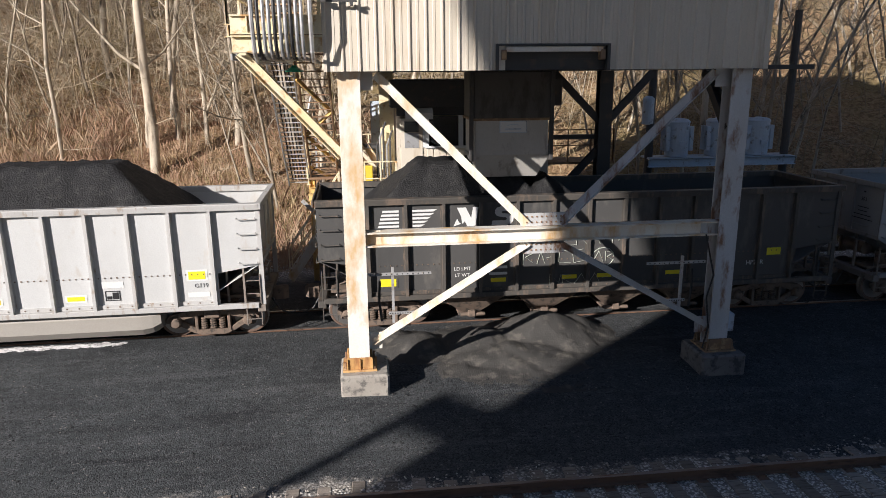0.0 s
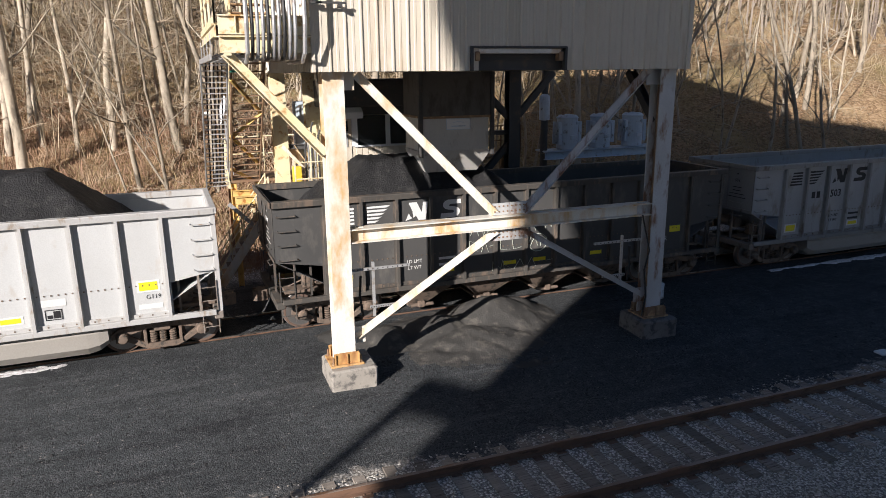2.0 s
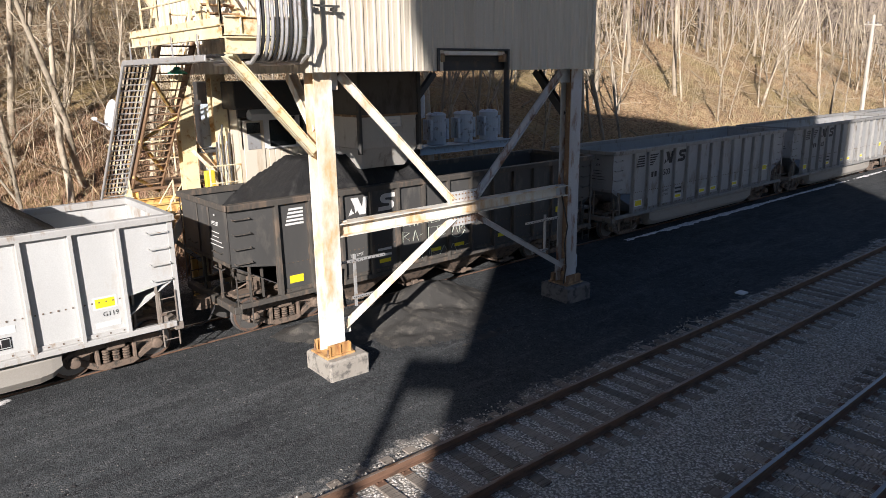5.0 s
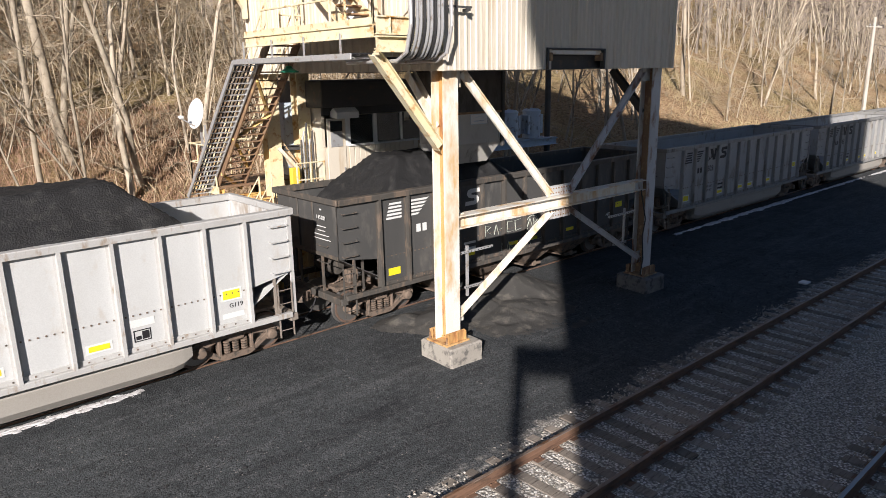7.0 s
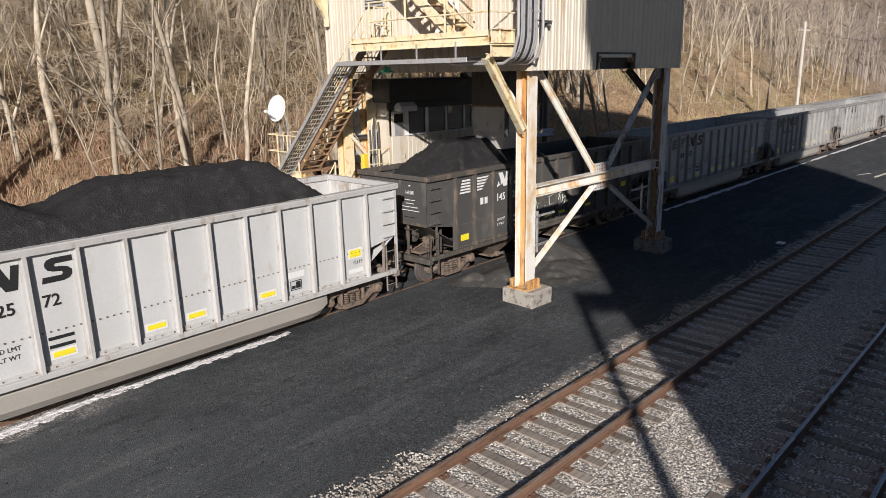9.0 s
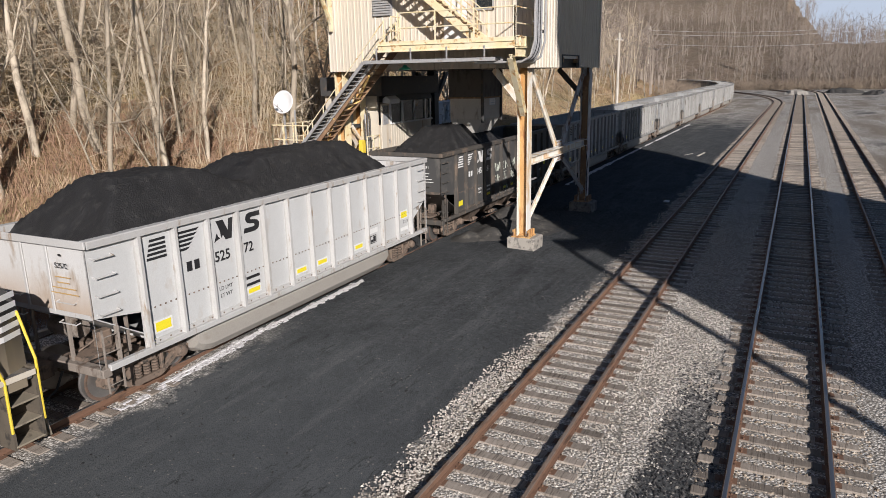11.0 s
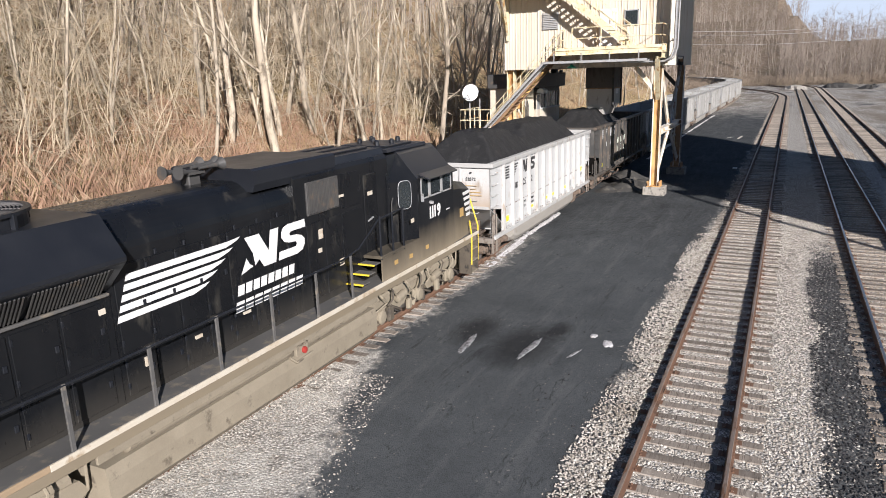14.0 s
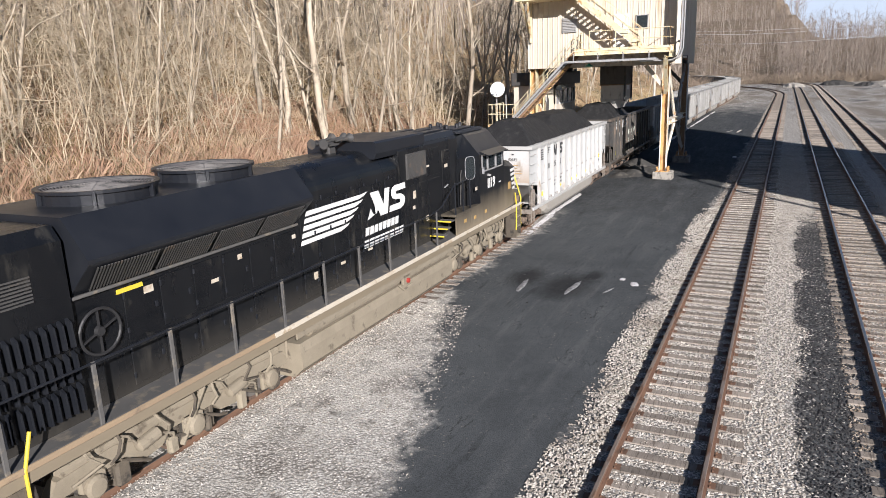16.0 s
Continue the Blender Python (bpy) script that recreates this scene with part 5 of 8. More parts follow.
        for x0, x1, z0, z1 in ((2.05, 2.6, 1.9, 3.6), (2.7, 3.3, 1.9, 3.6), (3.4, 4.25, 2.5, 3.6), (3.4, 4.25, 3.7, 4.5)):
            part("panel", M().box(x0, x1, s * 1.05, s * 1.075, z0, z1, 0.008), LOCO, lo)
        for x, z, w, h in ((2.45, 3.2, 0.16, 0.22), (3.3, 3.98, 0.22, 0.06), (3.2, 2.4, 0.18, 0.16), (2.4, 2.9, 0.14, 0.1)):
            part("notice", M().box(x, x + w, s * 1.07, s * 1.082, z, z + h), SILL_WHITE, lo, "small pale notice plate")
        # raised platform behind the cab with three yellow-edged steps
        part("raised_deck", M().box(4.25, 5.52, s * 1.05, s * (HW - 0.02), 2.32, 2.40, 0.01).box(4.3, 5.52, s * (HW - 0.06), s * (HW - 0.03), 1.74, 2.34), LOCO_LOW, lo)
        for j in range(3):
            x = 3.45 + j * 0.27
            z = 1.74 + (j + 1) * 0.17
            st = part("step", M().box(x, x + 0.30, s * 1.06, s * (HW - 0.06), z - 0.03, z, 0.006), WALK_TREAD, lo)
            part("step_edge", M().box(x - 0.025, x + 0.02, s * 1.06, s * (HW - 0.06), z - 0.035, z + 0.004, 0.004), SAFETY, st, "yellow step edge")
        # side handrail
        rail = part("handrail", M().tube([(-10.2, s * (HW - 0.04), 2.72), (2.6, s * (HW - 0.04), 2.72), (3.3, s * (HW - 0.04), 2.82), (4.25, s * (HW - 0.04), 3.32), (5.5, s * (HW - 0.04), 3.38)], 0.021, 7), LOCO_ROOF, lo)
        for xx in (-10.0, -8.55, -7.1, -5.65, -4.2, -2.75, -1.3, 0.15, 1.6, 2.95):
            part("post", M().bar((xx, s * (HW - 0.04), 1.6), (xx, s * (HW - 0.04), 2.74), 0.035, 0.07, (1, 0, 0), 0.006), WALK_TREAD, rail)
        for xx in (4.3, 4.9, 5.45):
            part("post", M().bar((xx, s * (HW - 0.04), 2.3), (xx, s * (HW - 0.04), 3.38), 0.035, 0.06, (1, 0, 0), 0.006), LOCO_ROOF, rail)
    # cab: shell with an angled rear corner on each side, side windows, sun shades
    cab = new("cab", None)
    cab.parent = lo
    CX0, CX1 = 6.3, 8.55
    part("cab_shell", M().prism([(-1.55, 1.74), (-1.55, 3.42), (1.55, 3.42), (1.55, 1.74)], CX0, CX1, "x"), LOCO_LOW, cab)
    g = M().prism([(-1.55, 4.0), (-1.02, 4.62), (-0.9, 4.72), (0.9, 4.72), (1.02, 4.62), (1.55, 4.0)], CX0, CX1 - 0.08, "x")
    part("cab_roof", g, LOCO_ROOF, cab)
    for xx, w in ((CX0, 0.16), (CX1 - 0.1, 0.10)):
        for s in (-1, 1):
            part("cab_pillar", M().box(xx, xx + w, s * 1.50, s * 1.55, 3.42, 4.0), LOCO, cab)
    g = M()
    for z0, z1, t0, t1 in ((2.40, 3.98, 1.0, 1.0), (3.98, 4.66, 1.0, 0.62)):
        g.hull8([(5.5, -1.1, z0), (CX0, -1.55 * t0, z0), (CX0, 1.55 * t0, z0), (5.5, 1.1, z0), (5.5, -1.1 * max(t1, 0.9), z1), (CX0, -1.55 * t1, z1), (CX0, 1.55 * t1, z1), (5.5, 1.1 * max(t1, 0.9), z1)])
    part("cab_rear_corner", g, LOCO, cab)
    part("cab_skirt", M().box(5.5, CX0 + 0.02, -1.552, 1.552, 1.74, 2.40), LOCO_LOW, cab)
    part("cab_bulkhead", M().box(CX0, CX0 + 0.06, -1.5, 1.5, 3.4, 4.02), LOCO, cab)
    part("cab_floor", M().box(CX0 + 0.1, CX1 - 0.1, -1.48, 1.48, 3.40, 3.43), PLASTIC_BLACK, cab)
    part("roof_plate", M().prism([(-0.95, 4.72), (-0.9, 4.80), (0.9, 4.80), (0.95, 4.72)], 5.85, 8.1, "x"), LOCO_ROOF, cab)
    part("roof_plate", M().box(6.15, 7.7, -0.7, 0.7, 4.80, 4.86, 0.02), LOCO_ROOF, cab)
    for s in (-1, 1):
        for x0, x1 in ((6.5, 6.98), (7.02, 7.74), (7.78, 8.42)):
            w = part("window", M().box(x0, x1, s * 1.535, s * 1.56, 3.40, 3.44).box(x0, x1, s * 1.535, s * 1.56, 3.94, 3.98).box(x0, x0 + 0.045, s * 1.535, s * 1.56, 3.40, 3.98).box(x1 - 0.045, x1, s * 1.535, s * 1.56, 3.40, 3.98), GALV, cab, "aluminium window frame")
            part("pane", M().box(x0 + 0.03, x1 - 0.03, s * 1.54, s * 1.546, 3.47, 3.95), GLASS, w)
        part("sunshade", M().sheet([(6.45, s * 1.50, 4.10), (8.42, s * 1.50, 4.10), (8.36, s * 1.80, 3.97), (6.5, s * 1.80, 3.97)], 0.03), LOCO_ROOF, cab, "black sun shade over the side windows")
        # round-cornered window in the angled rear door
        dx, dy = 0.872, s * 0.49
        mid = Vector((5.95, s * 1.352, 3.62))
        ring = []
        for i in range(25):
            t = i * math.pi / 12
            u = 0.20 * math.copysign(abs(math.cos(t)) ** 0.5, math.cos(t))
            ring.append((mid.x + dx * u, mid.y + dy * u, mid.z + 0.37 * math.copysign(abs(math.sin(t)) ** 0.5, math.sin(t))))
        dw = part("door_window", M().tube(ring, 0.012, 6), CONDUIT, cab, "rounded aluminium window frame")
        part("pane", M().sheet(ring[:-1], 0.008), GLASS, dw)
        part("mirror", M().box(6.42, 6.48, s * 1.57, s * 1.65, 3.36, 3.58, 0.01), CONDUIT, cab)
        part("lamp", M().lathe([(0.07, -0.03), (0.07, 0.02), (0.03, 0.03)], (7.0, s * 1.60, 3.26), (0, 0.3 * s, 1), 10), GALV, cab, "small grey marker lamp")
        # road number
        for k in range(3):
            x = 6.98 + 0.145 * k if s < 0 else 7.74 - 0.145 * k
            part("number", M().box(x, x + 0.075, s * 1.551, s * 1.556, 2.80, 3.13), LETTER_WHITE, cab)
        lettering("9", 0.46, pose(7.55 if s < 0 else 7.25, s * 1.554, 2.80, 90, 0, 0 if s < 0 else 180), LETTER_WHITE, cab, "number", 0.022, 0.95)
        part("small_bar", M().box(8.02, 8.26, s * 1.551, s * 1.556, 2.85, 2.88), LETTER_WHITE, cab)
        part("notice", M().box(9.1, 9.36, s * 1.49, s * 1.512, 2.42, 2.68), GOLD, cab, "tan notice plate")
        for xx, zz in ((5.85, 2.9), (6.65, 2.0), (5.7, 1.98), (4.9, 2.02)):
            part("notice", M().box(xx, xx + 0.18, s * 1.556, s * 1.562, zz, zz + 0.11), GOLD if zz < 2.2 else SILL_WHITE, cab, "small plate")
        part("cab_grab", M().tube([(5.45, s * 1.2, 2.5), (5.42, s * 1.25, 3.5), (5.55, s * 1.22, 3.6)], 0.018, 6), DARK_STEEL, cab)
    # windscreens and nose
    for q in (-1, 1):
        part("windscreen", M().sheet([(8.57, q * 1.35, 3.55), (8.57, q * 0.1, 3.55), (8.46, q * 0.1, 4.1), (8.46, q * 1.35, 4.1)], 0.02), GLASS, cab)
    nose = M()
    sec = [(8.5, 1.53, 3.58), (9.2, 1.50, 3.50), (10.0, 1.43, 3.36), (10.4, 1.27, 3.1), (10.48, 1.12, 2.9)]
    for x, w, h in sec:
        nose.v += [(x, -w, 1.74), (x, -w, h - 0.22), (x, -w + 0.25, h), (x, w - 0.25, h), (x, w, h - 0.22), (x, w, 1.74)]
    nose.f += [(i * 6 + k, i * 6 + (k + 1) % 6, i * 6 + 6 + (k + 1) % 6, i * 6 + 6 + k) for i in range(4) for k in range(6)] + [tuple(range(5, -1, -1)), tuple(range(24, 30))]
    ns = part("nose", nose, LOCO_LOW, cab)
    for s in (-1, 1):
        for j in range(5):
            z = 3.03 - j * 0.175
            xa = 9.40 + 0.07 * j
            ya, yb = 1.506 - (xa - 9.2) * 0.0875, 1.434
            part("nose_stripe", M().sheet([(xa, s * ya, z), (10.0, s * yb, z), (10.0, s * yb, z + 0.10), (xa - 0.05, s * (ya + 0.005), z + 0.10)], 0.006), LETTER_WHITE, ns, "white nose stripe")
            part("nose_stripe", M().sheet([(10.0, s * yb, z), (10.38, s * 1.286, z), (10.38, s * 1.286, z + 0.10), (10.0, s * yb, z + 0.10)], 0.006), LETTER_WHITE, ns, "white nose stripe")
    part("nose_door", M().box(10.48, 10.50, -0.35, 0.35, 1.85, 2.85, 0.005), LOCO, ns)
    for q in (-0.2, 0.2):
        part("headlamp", M().lathe([(0.1, 0), (0.1, 0.04), (0.06, 0.05)], (10.45, q, 3.0), (1, 0, 0), 14), GALV, ns)
    # ends: anticlimber, step wells, plough, yellow rails
    for d in (-1, 1):
        x = d * 10.35
        part("end_plate", M().box(x, x + d * 0.12, -1.5, 1.5, 1.15, 1.75, 0.02), DUST_DARK, lo)
        part("plough", M().sheet([(x + d * 0.15, -1.45, 0.35), (x + d * 0.15, 1.45, 0.35), (x + d * 0.02, 1.45, 1.15), (x + d * 0.02, -1.45, 1.15)], 0.04), DUST, lo, "dusty snow plough plate")
        for s in (-1, 1):
            sw = part("step_well", M().box(x - d * 0.55, x - d * 0.50, s * 1.12, s * 1.55, 0.42, 1.6).box(x - d * 0.02, x + d * 0.03, s * 1.12, s * 1.55, 0.42, 1.6).box(x - d * 0.55, x, s * 1.12, s * 1.16, 0.42, 1.6), DUST_DARK, lo)
            for z in (0.45, 0.82, 1.2):
                part("foot_step", M().box(x - d * 0.52, x, s * 1.14, s * 1.56, z, z + 0.035, 0.006), DUST, sw)
            part("yellow_rail", M().tube([(x - d * 0.55, s * 1.56, 0.75), (x - d * 0.55, s * 1.58, 1.7), (x - d * 0.7, s * 1.58, 2.2)], 0.026, 7), SAFETY, lo, "bright yellow grab rail")
            part("yellow_rail", M().tube([(x + d * 0.06, s * 1.52, 0.75), (x + d * 0.06, s * 1.54, 1.9), (x + d * 0.02, s * 1.3, 2.75), (x - d * 0.1, s * 1.2, 2.8)], 0.026, 7), SAFETY, lo, "bright yellow grab rail")
        coupler(lo, d * 10.55, d)
    # hood markings: sweeping stripes, an emblem and two word bars
    for s in (-1, 1):
        yy = s * 1.057
        for j in range(5):
            z = 3.79 - j * 0.155
            xb = 0.02 - j * 0.22
            xl = -2.57 - 0.06 * j
            part("hood_stripe", M().sheet([(xl, yy, z), (xb - 0.35, yy, z), (xb, yy, z + 0.02), (xb - 0.12, yy, z - 0.04), (xb - 0.4, yy, z - 0.105), (xl - 0.04, yy, z - 0.105)], 0.004), LETTER_WHITE, lo, "white speed stripe")
        emblem(lo, LETTER_WHITE, lambda a, b, k: (-0.08 + a * 1.10 if s < 0 else 1.96 - a * 1.10, yy + s * (0.022 + 0.001 * k), 3.08 + b * 0.68),
               lambda a, b, k: (1.02 + a * 0.98 if s < 0 else 0.86 - a * 0.98, yy + s * 0.022, 3.08 + b * 0.68))
        for z, x0, wd in ((2.70, -0.22, 1.76), (2.39, -0.31, 2.1)):
            for j in range(8):
                x = x0 + j * wd / 8
                w = wd / 8 - 0.045
                g = M().sheet([(x, yy + s * 0.016, z), (x + w, yy + s * 0.016, z), (x + w + 0.04, yy + s * 0.016, z + 0.2), (x + 0.04, yy + s * 0.016, z + 0.2)], 0.004)
                part("word_bar", g, LETTER_WHITE, lo, "white bar where a word is painted")
    return lo


locomotive()

# ---- loading tower ----
BX0, BX1, BY0, BY1, BZ = -0.65, 8.12, 13.5, 22.15, 6.76
tower = thing("loading_tower", "cream-clad coal loading tower on rusting white steel legs", "loading tower")


def column(x, y, z0, z1, mat, web, name="leg"):
    g = M()
    for s in (-1, 1):
        g.box(x - 0.215, x + 0.215, y + s * 0.165, y + s * 0.20, z0, z1, 0.004)
    c = part(name, g, mat, tower)
    part("web", M().box(x - 0.018, x + 0.018, y - 0.165, y + 0.165, z0, z1).box(x - 0.05, x + 0.05, y - 0.165, y + 0.165, z0 + 0.02, z0 + 0.06), web, c)
    return c


LEGY = 13.98
# the right leg's white paint gets its shaded colour here
for x, mat, web in ((-0.21, WHITE_RUST, RUST_WEB), (7.78, SHADED_GREY, BROWN_STEEL)):
    lg = column(x, LEGY, 0.66, BZ, mat, web)
    # base plate, stiffener gussets and anchor bolts
    part("base_plate", M().box(x - 0.36, x + 0.36, LEGY - 0.36, LEGY + 0.36, 0.62, 0.67, 0.006), RUST_WEB if x < 1 else BROWN_STEEL, lg)
    for s in (-1, 1):
        g = M().box(x - 0.26, x + 0.26, LEGY + s * 0.27, LEGY + s * 0.30, 0.67, 0.92, 0.004)
        for q in (-0.26, 0, 0.26):
            g.box(x + q - 0.012, x + q + 0.012, LEGY + s * 0.235, LEGY + s * 0.34, 0.67, 0.90)
        part("base_gusset", g, RUST_WEB if x < 1 else BROWN_STEEL, lg)
    for sx in (-0.3, 0.3):
        for sy in (-0.29, 0.29):
            part("anchor_bolt", M().lathe([(0.035, 0.0), (0.035, 0.05), (0.02, 0.05), (0.02, 0.16)], (x + sx, LEGY + sy, 0.67), (0, 0, 1), 8), BROWN_STEEL, lg)
for x, y in ((-0.2, 21.9), (7.75, 21.9), (0.78, 21.75)):
    column(x, y, 0.3, BZ, DARK_STEEL if x > 1 else YELLOW, DARK_STEEL if x > 1 else RUST_WEB)
# the right footing is given the darker concrete colour
for x, mat in ((-0.21, CONCRETE), (7.78, CONCRETE_DARK)):
    q = x + 0.10 if x < 1 else x
    g = M().box(q - 0.51, q + 0.51, LEGY - 0.56, LEGY + 0.52, -0.2, 0.63, 0.04)
    g.v = [(a + 0.012 * noise.noise((a * 3, b * 3, c * 3)), b + 0.012 * noise.noise((a * 3, b * 3, c * 3 + 9)), c) for a, b, c in g.v]
    thing("concrete_footing", "chipped concrete footing under a tower leg" if x < 1 else "dark concrete footing under a tower leg", "footing", geo=g, mat=mat)

# front frame: cross beam, four diagonals, gusset plates
YB = 13.98
part("cross_beam", M().wbeam((0.0, YB, 3.42), (7.57, YB, 3.42), 0.34, 0.30), WHITE_RUST, tower, "rusting white cross beam")
for a, b in (((0.3, YB, 6.70), (3.38, YB, 3.62)), ((7.28, YB, 6.70), (4.1, YB, 3.62)), ((3.42, YB, 3.22), (0.05, YB, 1.15)), ((4.05, YB, 3.22), (7.6, YB, 1.15))):
    left = a[0] < 3.6
    g = M()
    u = Vector((0, 1, 0))
    d = (Vector(b) - Vector(a)).normalized()
    s = d.cross(u)
    for q in (-1, 1):
        wide = 0.17 if a[2] > 5 else 0.13
        g.bar(Vector(a) + u * 0.02 * q, Vector(b) + u * 0.02 * q, 0.012, wide, s)
        g.bar(Vector(a) + u * 0.06 * q + s * (wide / 2 - 0.008), Vector(b) + u * 0.06 * q + s * (wide / 2 - 0.008), 0.08, 0.012, s)
    # right-hand braces carry the shaded copy of the white paint
    part("diagonal_brace", g, WHITE_RUST if left else SHADED_GREY, tower)
g = M().box(3.25, 4.25, YB - 0.025, YB + 0.025, 3.58, 3.85).box(3.3, 4.2, YB - 0.025, YB + 0.025, 2.98, 3.26)
gus = part("gusset_plate", g, SHADED_GREY, tower, "bolted gusset plate in a shaded blue-grey")
for i in range(8):
    for z in (3.66, 3.78, 3.06, 3.18):
        part("bolt", M().lathe([(0.02, 0), (0.02, 0.018)], (3.38 + i * 0.105, YB - 0.025, z), (0, -1, 0), 6), BROWN_STEEL, gus)
for x, z in ((0.05, 6.6), (0.08, 1.2), (7.5, 6.6), (7.5, 1.2), (0.12, 3.42), (7.45, 3.42)):
    part("gusset_plate", M().box(x - 0.2, x + 0.2, YB - 0.015, YB + 0.015, z - 0.2, z + 0.17, 0.003), WHITE_RUST if x < 1 else SHADED_GREY, tower)
# knee braces
for a, b, mat in (((-2.2, 13.75, 7.12), (-0.40, 13.95, 5.15), YELLOW), ((-0.21, 15.15, 6.72), (-0.21, 14.15, 5.55), WHITE_RUST), ((7.78, 15.3, 6.72), (7.78, 14.15, 5.5), DARK_STEEL),
                  ((7.6, 21.9, 5.2), (6.1, 21.9, 6.7), DARK_STEEL), ((7.9, 21.9, 5.2), (9.3, 21.9, 6.7), DARK_STEEL),
                  ((7.7, 21.9, 4.4), (6.0, 21.9, 2.6), DARK_STEEL), ((-0.1, 21.9, 4.9), (0.7, 21.75, 3.6), WHITE_RUST)):
    part("knee_brace", M().wbeam(a, b, 0.2, 0.2, (0, 1, 0) if a[1] == b[1] else (1, 0, 0), 0.018), mat, tower)
part("tie_beam", M().wbeam((0.78, 21.75, 4.55), (-0.2, 21.9, 4.55), 0.15, 0.15), DARK_STEEL, tower)
part("tie_beam", M().wbeam((6.0, 21.9, 4.7), (7.7, 21.9, 4.7), 0.15, 0.15), DARK_STEEL, tower)
# floor frame of the clad house
for y in (13.75, 16.6, 19.4, 21.95):
    part("floor_beam", M().wbeam((BX0 + 0.1, y, BZ + 0.18), (BX1 - 0.1, y, BZ + 0.18), 0.2, 0.34), DARK_STEEL, tower)
part("floor_plate", M().box(BX0 + 0.08, BX1 - 0.08, BY0 + 0.1, BY1 - 0.08, BZ + 0.36, BZ + 0.42), DARK_STEEL, tower)

# clad house: single siding panels, each a folded sheet
PITCH = 0.313
TOPZ = 17.7


def panel_mesh(z0, z1):
    """A siding sheet one rib wide; its face looks along -y."""
    prof = [(0.0, 0.0), (0.022, -0.035), (0.052, -0.035), (0.072, 0.0), (0.165, 0.0), (0.175, -0.008), (0.215, -0.008), (0.225, 0.0), (PITCH - 0.004, 0.0), (PITCH - 0.004, 0.006), (0.0, 0.006)]
    return M().prism(prof, z0, z1, "z").mesh("siding_panel", CREAM)


panel_full, panel_notch = panel_mesh(BZ, TOPZ), panel_mesh(7.22, TOPZ)
w_front = tagged(new("wall_front", M().box(BX0 + 0.02, BX1 - 0.02, BY0 + 0.05, BY0 + 0.12, 7.25, TOPZ).box(BX0 + 0.02, 2.62, BY0 + 0.05, BY0 + 0.12, BZ, 7.25).box(4.84, BX1 - 0.02, BY0 + 0.05, BY0 + 0.12, BZ, 7.25).mesh("wall_front", CREAM)), "", "", "", "")
w_front.parent = tower
x, k = BX0, 0
while x < BX1 - 0.05:
    o = part("siding_panel", panel_notch if 2.5 < x < 4.72 else panel_full, None, w_front)
    o.matrix_basis = pose(x, BY0 + 0.04, 0)
    x += PITCH
w_end = part("wall_end", M().box(BX0 + 0.05, BX0 + 0.12, BY0 + 0.12, BY1 - 0.02, BZ, TOPZ), CREAM, tower)
y = BY1
while y > BY0 + 0.25:
    o = part("siding_panel", panel_full, None, w_end)
    o.matrix_basis = pose(BX0 + 0.04, y, 0, 0, 0, -90)
    y -= PITCH
part("wall_back", M().box(BX0 + 0.05, BX1 - 0.05, BY1 - 0.1, BY1, BZ, TOPZ), CREAM, tower)
part("wall_far_end", M().box(BX1 - 0.12, BX1, BY0 + 0.05, BY1, BZ, TOPZ), CREAM, tower)
part("corner_trim", M().box(BX0 - 0.01, BX0 + 0.06, BY0 - 0.01, BY0 + 0.16, BZ - 0.01, TOPZ, 0.006), CREAM, tower)
part("corner_trim", M().box(BX1 - 0.10, BX1 + 0.01, BY0 - 0.012, BY0 + 0.10, BZ - 0.01, TOPZ, 0.006), CREAM, tower)
part("roof", M().box(BX0 - 0.2, BX1 + 0.2, BY0 - 0.2, BY1 + 0.2, TOPZ, TOPZ + 0.15), GALV, tower)
# notch in the front wall with its rusty lintel and runner beam
part("lintel", M().box(2.80, 4.72, BY0 + 0.02, BY0 + 0.16, 7.10, 7.20, 0.01), WHITE_RUST, tower, "pale rust-stained lintel over the front opening")
part("runner_beam", M().wbeam((2.70, BY0 + 0.22, 7.02), (4.80, BY0 + 0.22, 7.02), 0.08, 0.10), DARK_STEEL, tower)
part("opening_edge", M().box(2.60, 2.66, BY0 - 0.01, BY0 + 0.12, 6.75, 7.25, 0.004).box(4.80, 4.86, BY0 - 0.01, BY0 + 0.12, 6.75, 7.25, 0.004).box(2.66, 4.80, BY0 - 0.01, BY0 + 0.12, 7.21, 7.25, 0.004), DARK_STEEL, tower)
for x in (2.76, 4.72):
    part("bracket", M().box(x - 0.05, x + 0.05, BY0 + 0.0, BY0 + 0.2, 6.95, 7.14, 0.01), BROWN_STEEL, tower)

# end-wall fittings
lv = part("louvre_vent", M().box(BX0 - 0.02, BX0 + 0.02, 19.12, 20.0, 8.75, 9.6, 0.006), CONDUIT, tower, "grey louvred vent")
for j in range(9):
    part("slat", M().sheet([(BX0 - 0.075, 19.16, 8.78 + j * 0.09), (BX0 - 0.075, 19.96, 8.78 + j * 0.09), (BX0 - 0.02, 19.96, 8.86 + j * 0.09), (BX0 - 0.02, 19.16, 8.86 + j * 0.09)], 0.006), GALV, lv)
part("door", M().box(BX0 - 0.03, BX0 + 0.02, 16.05, 16.95, 7.62, 9.6, 0.008), PLASTIC_WHITE, tower, "plain white steel door")
wn_ = part("window", M().box(BX0 - 0.04, BX0 + 0.02, 15.0, 15.7, 8.75, 8.8).box(BX0 - 0.04, BX0 + 0.02, 15.0, 15.7, 9.45, 9.5).box(BX0 - 0.04, BX0 + 0.02, 15.0, 15.05, 8.75, 9.5).box(BX0 - 0.04, BX0 + 0.02, 15.65, 15.7, 8.75, 9.5), GALV, tower)
part("pane", M().box(BX0 - 0.025, BX0 - 0.015, 15.03, 15.68, 8.78, 9.48), GLASS, wn_)

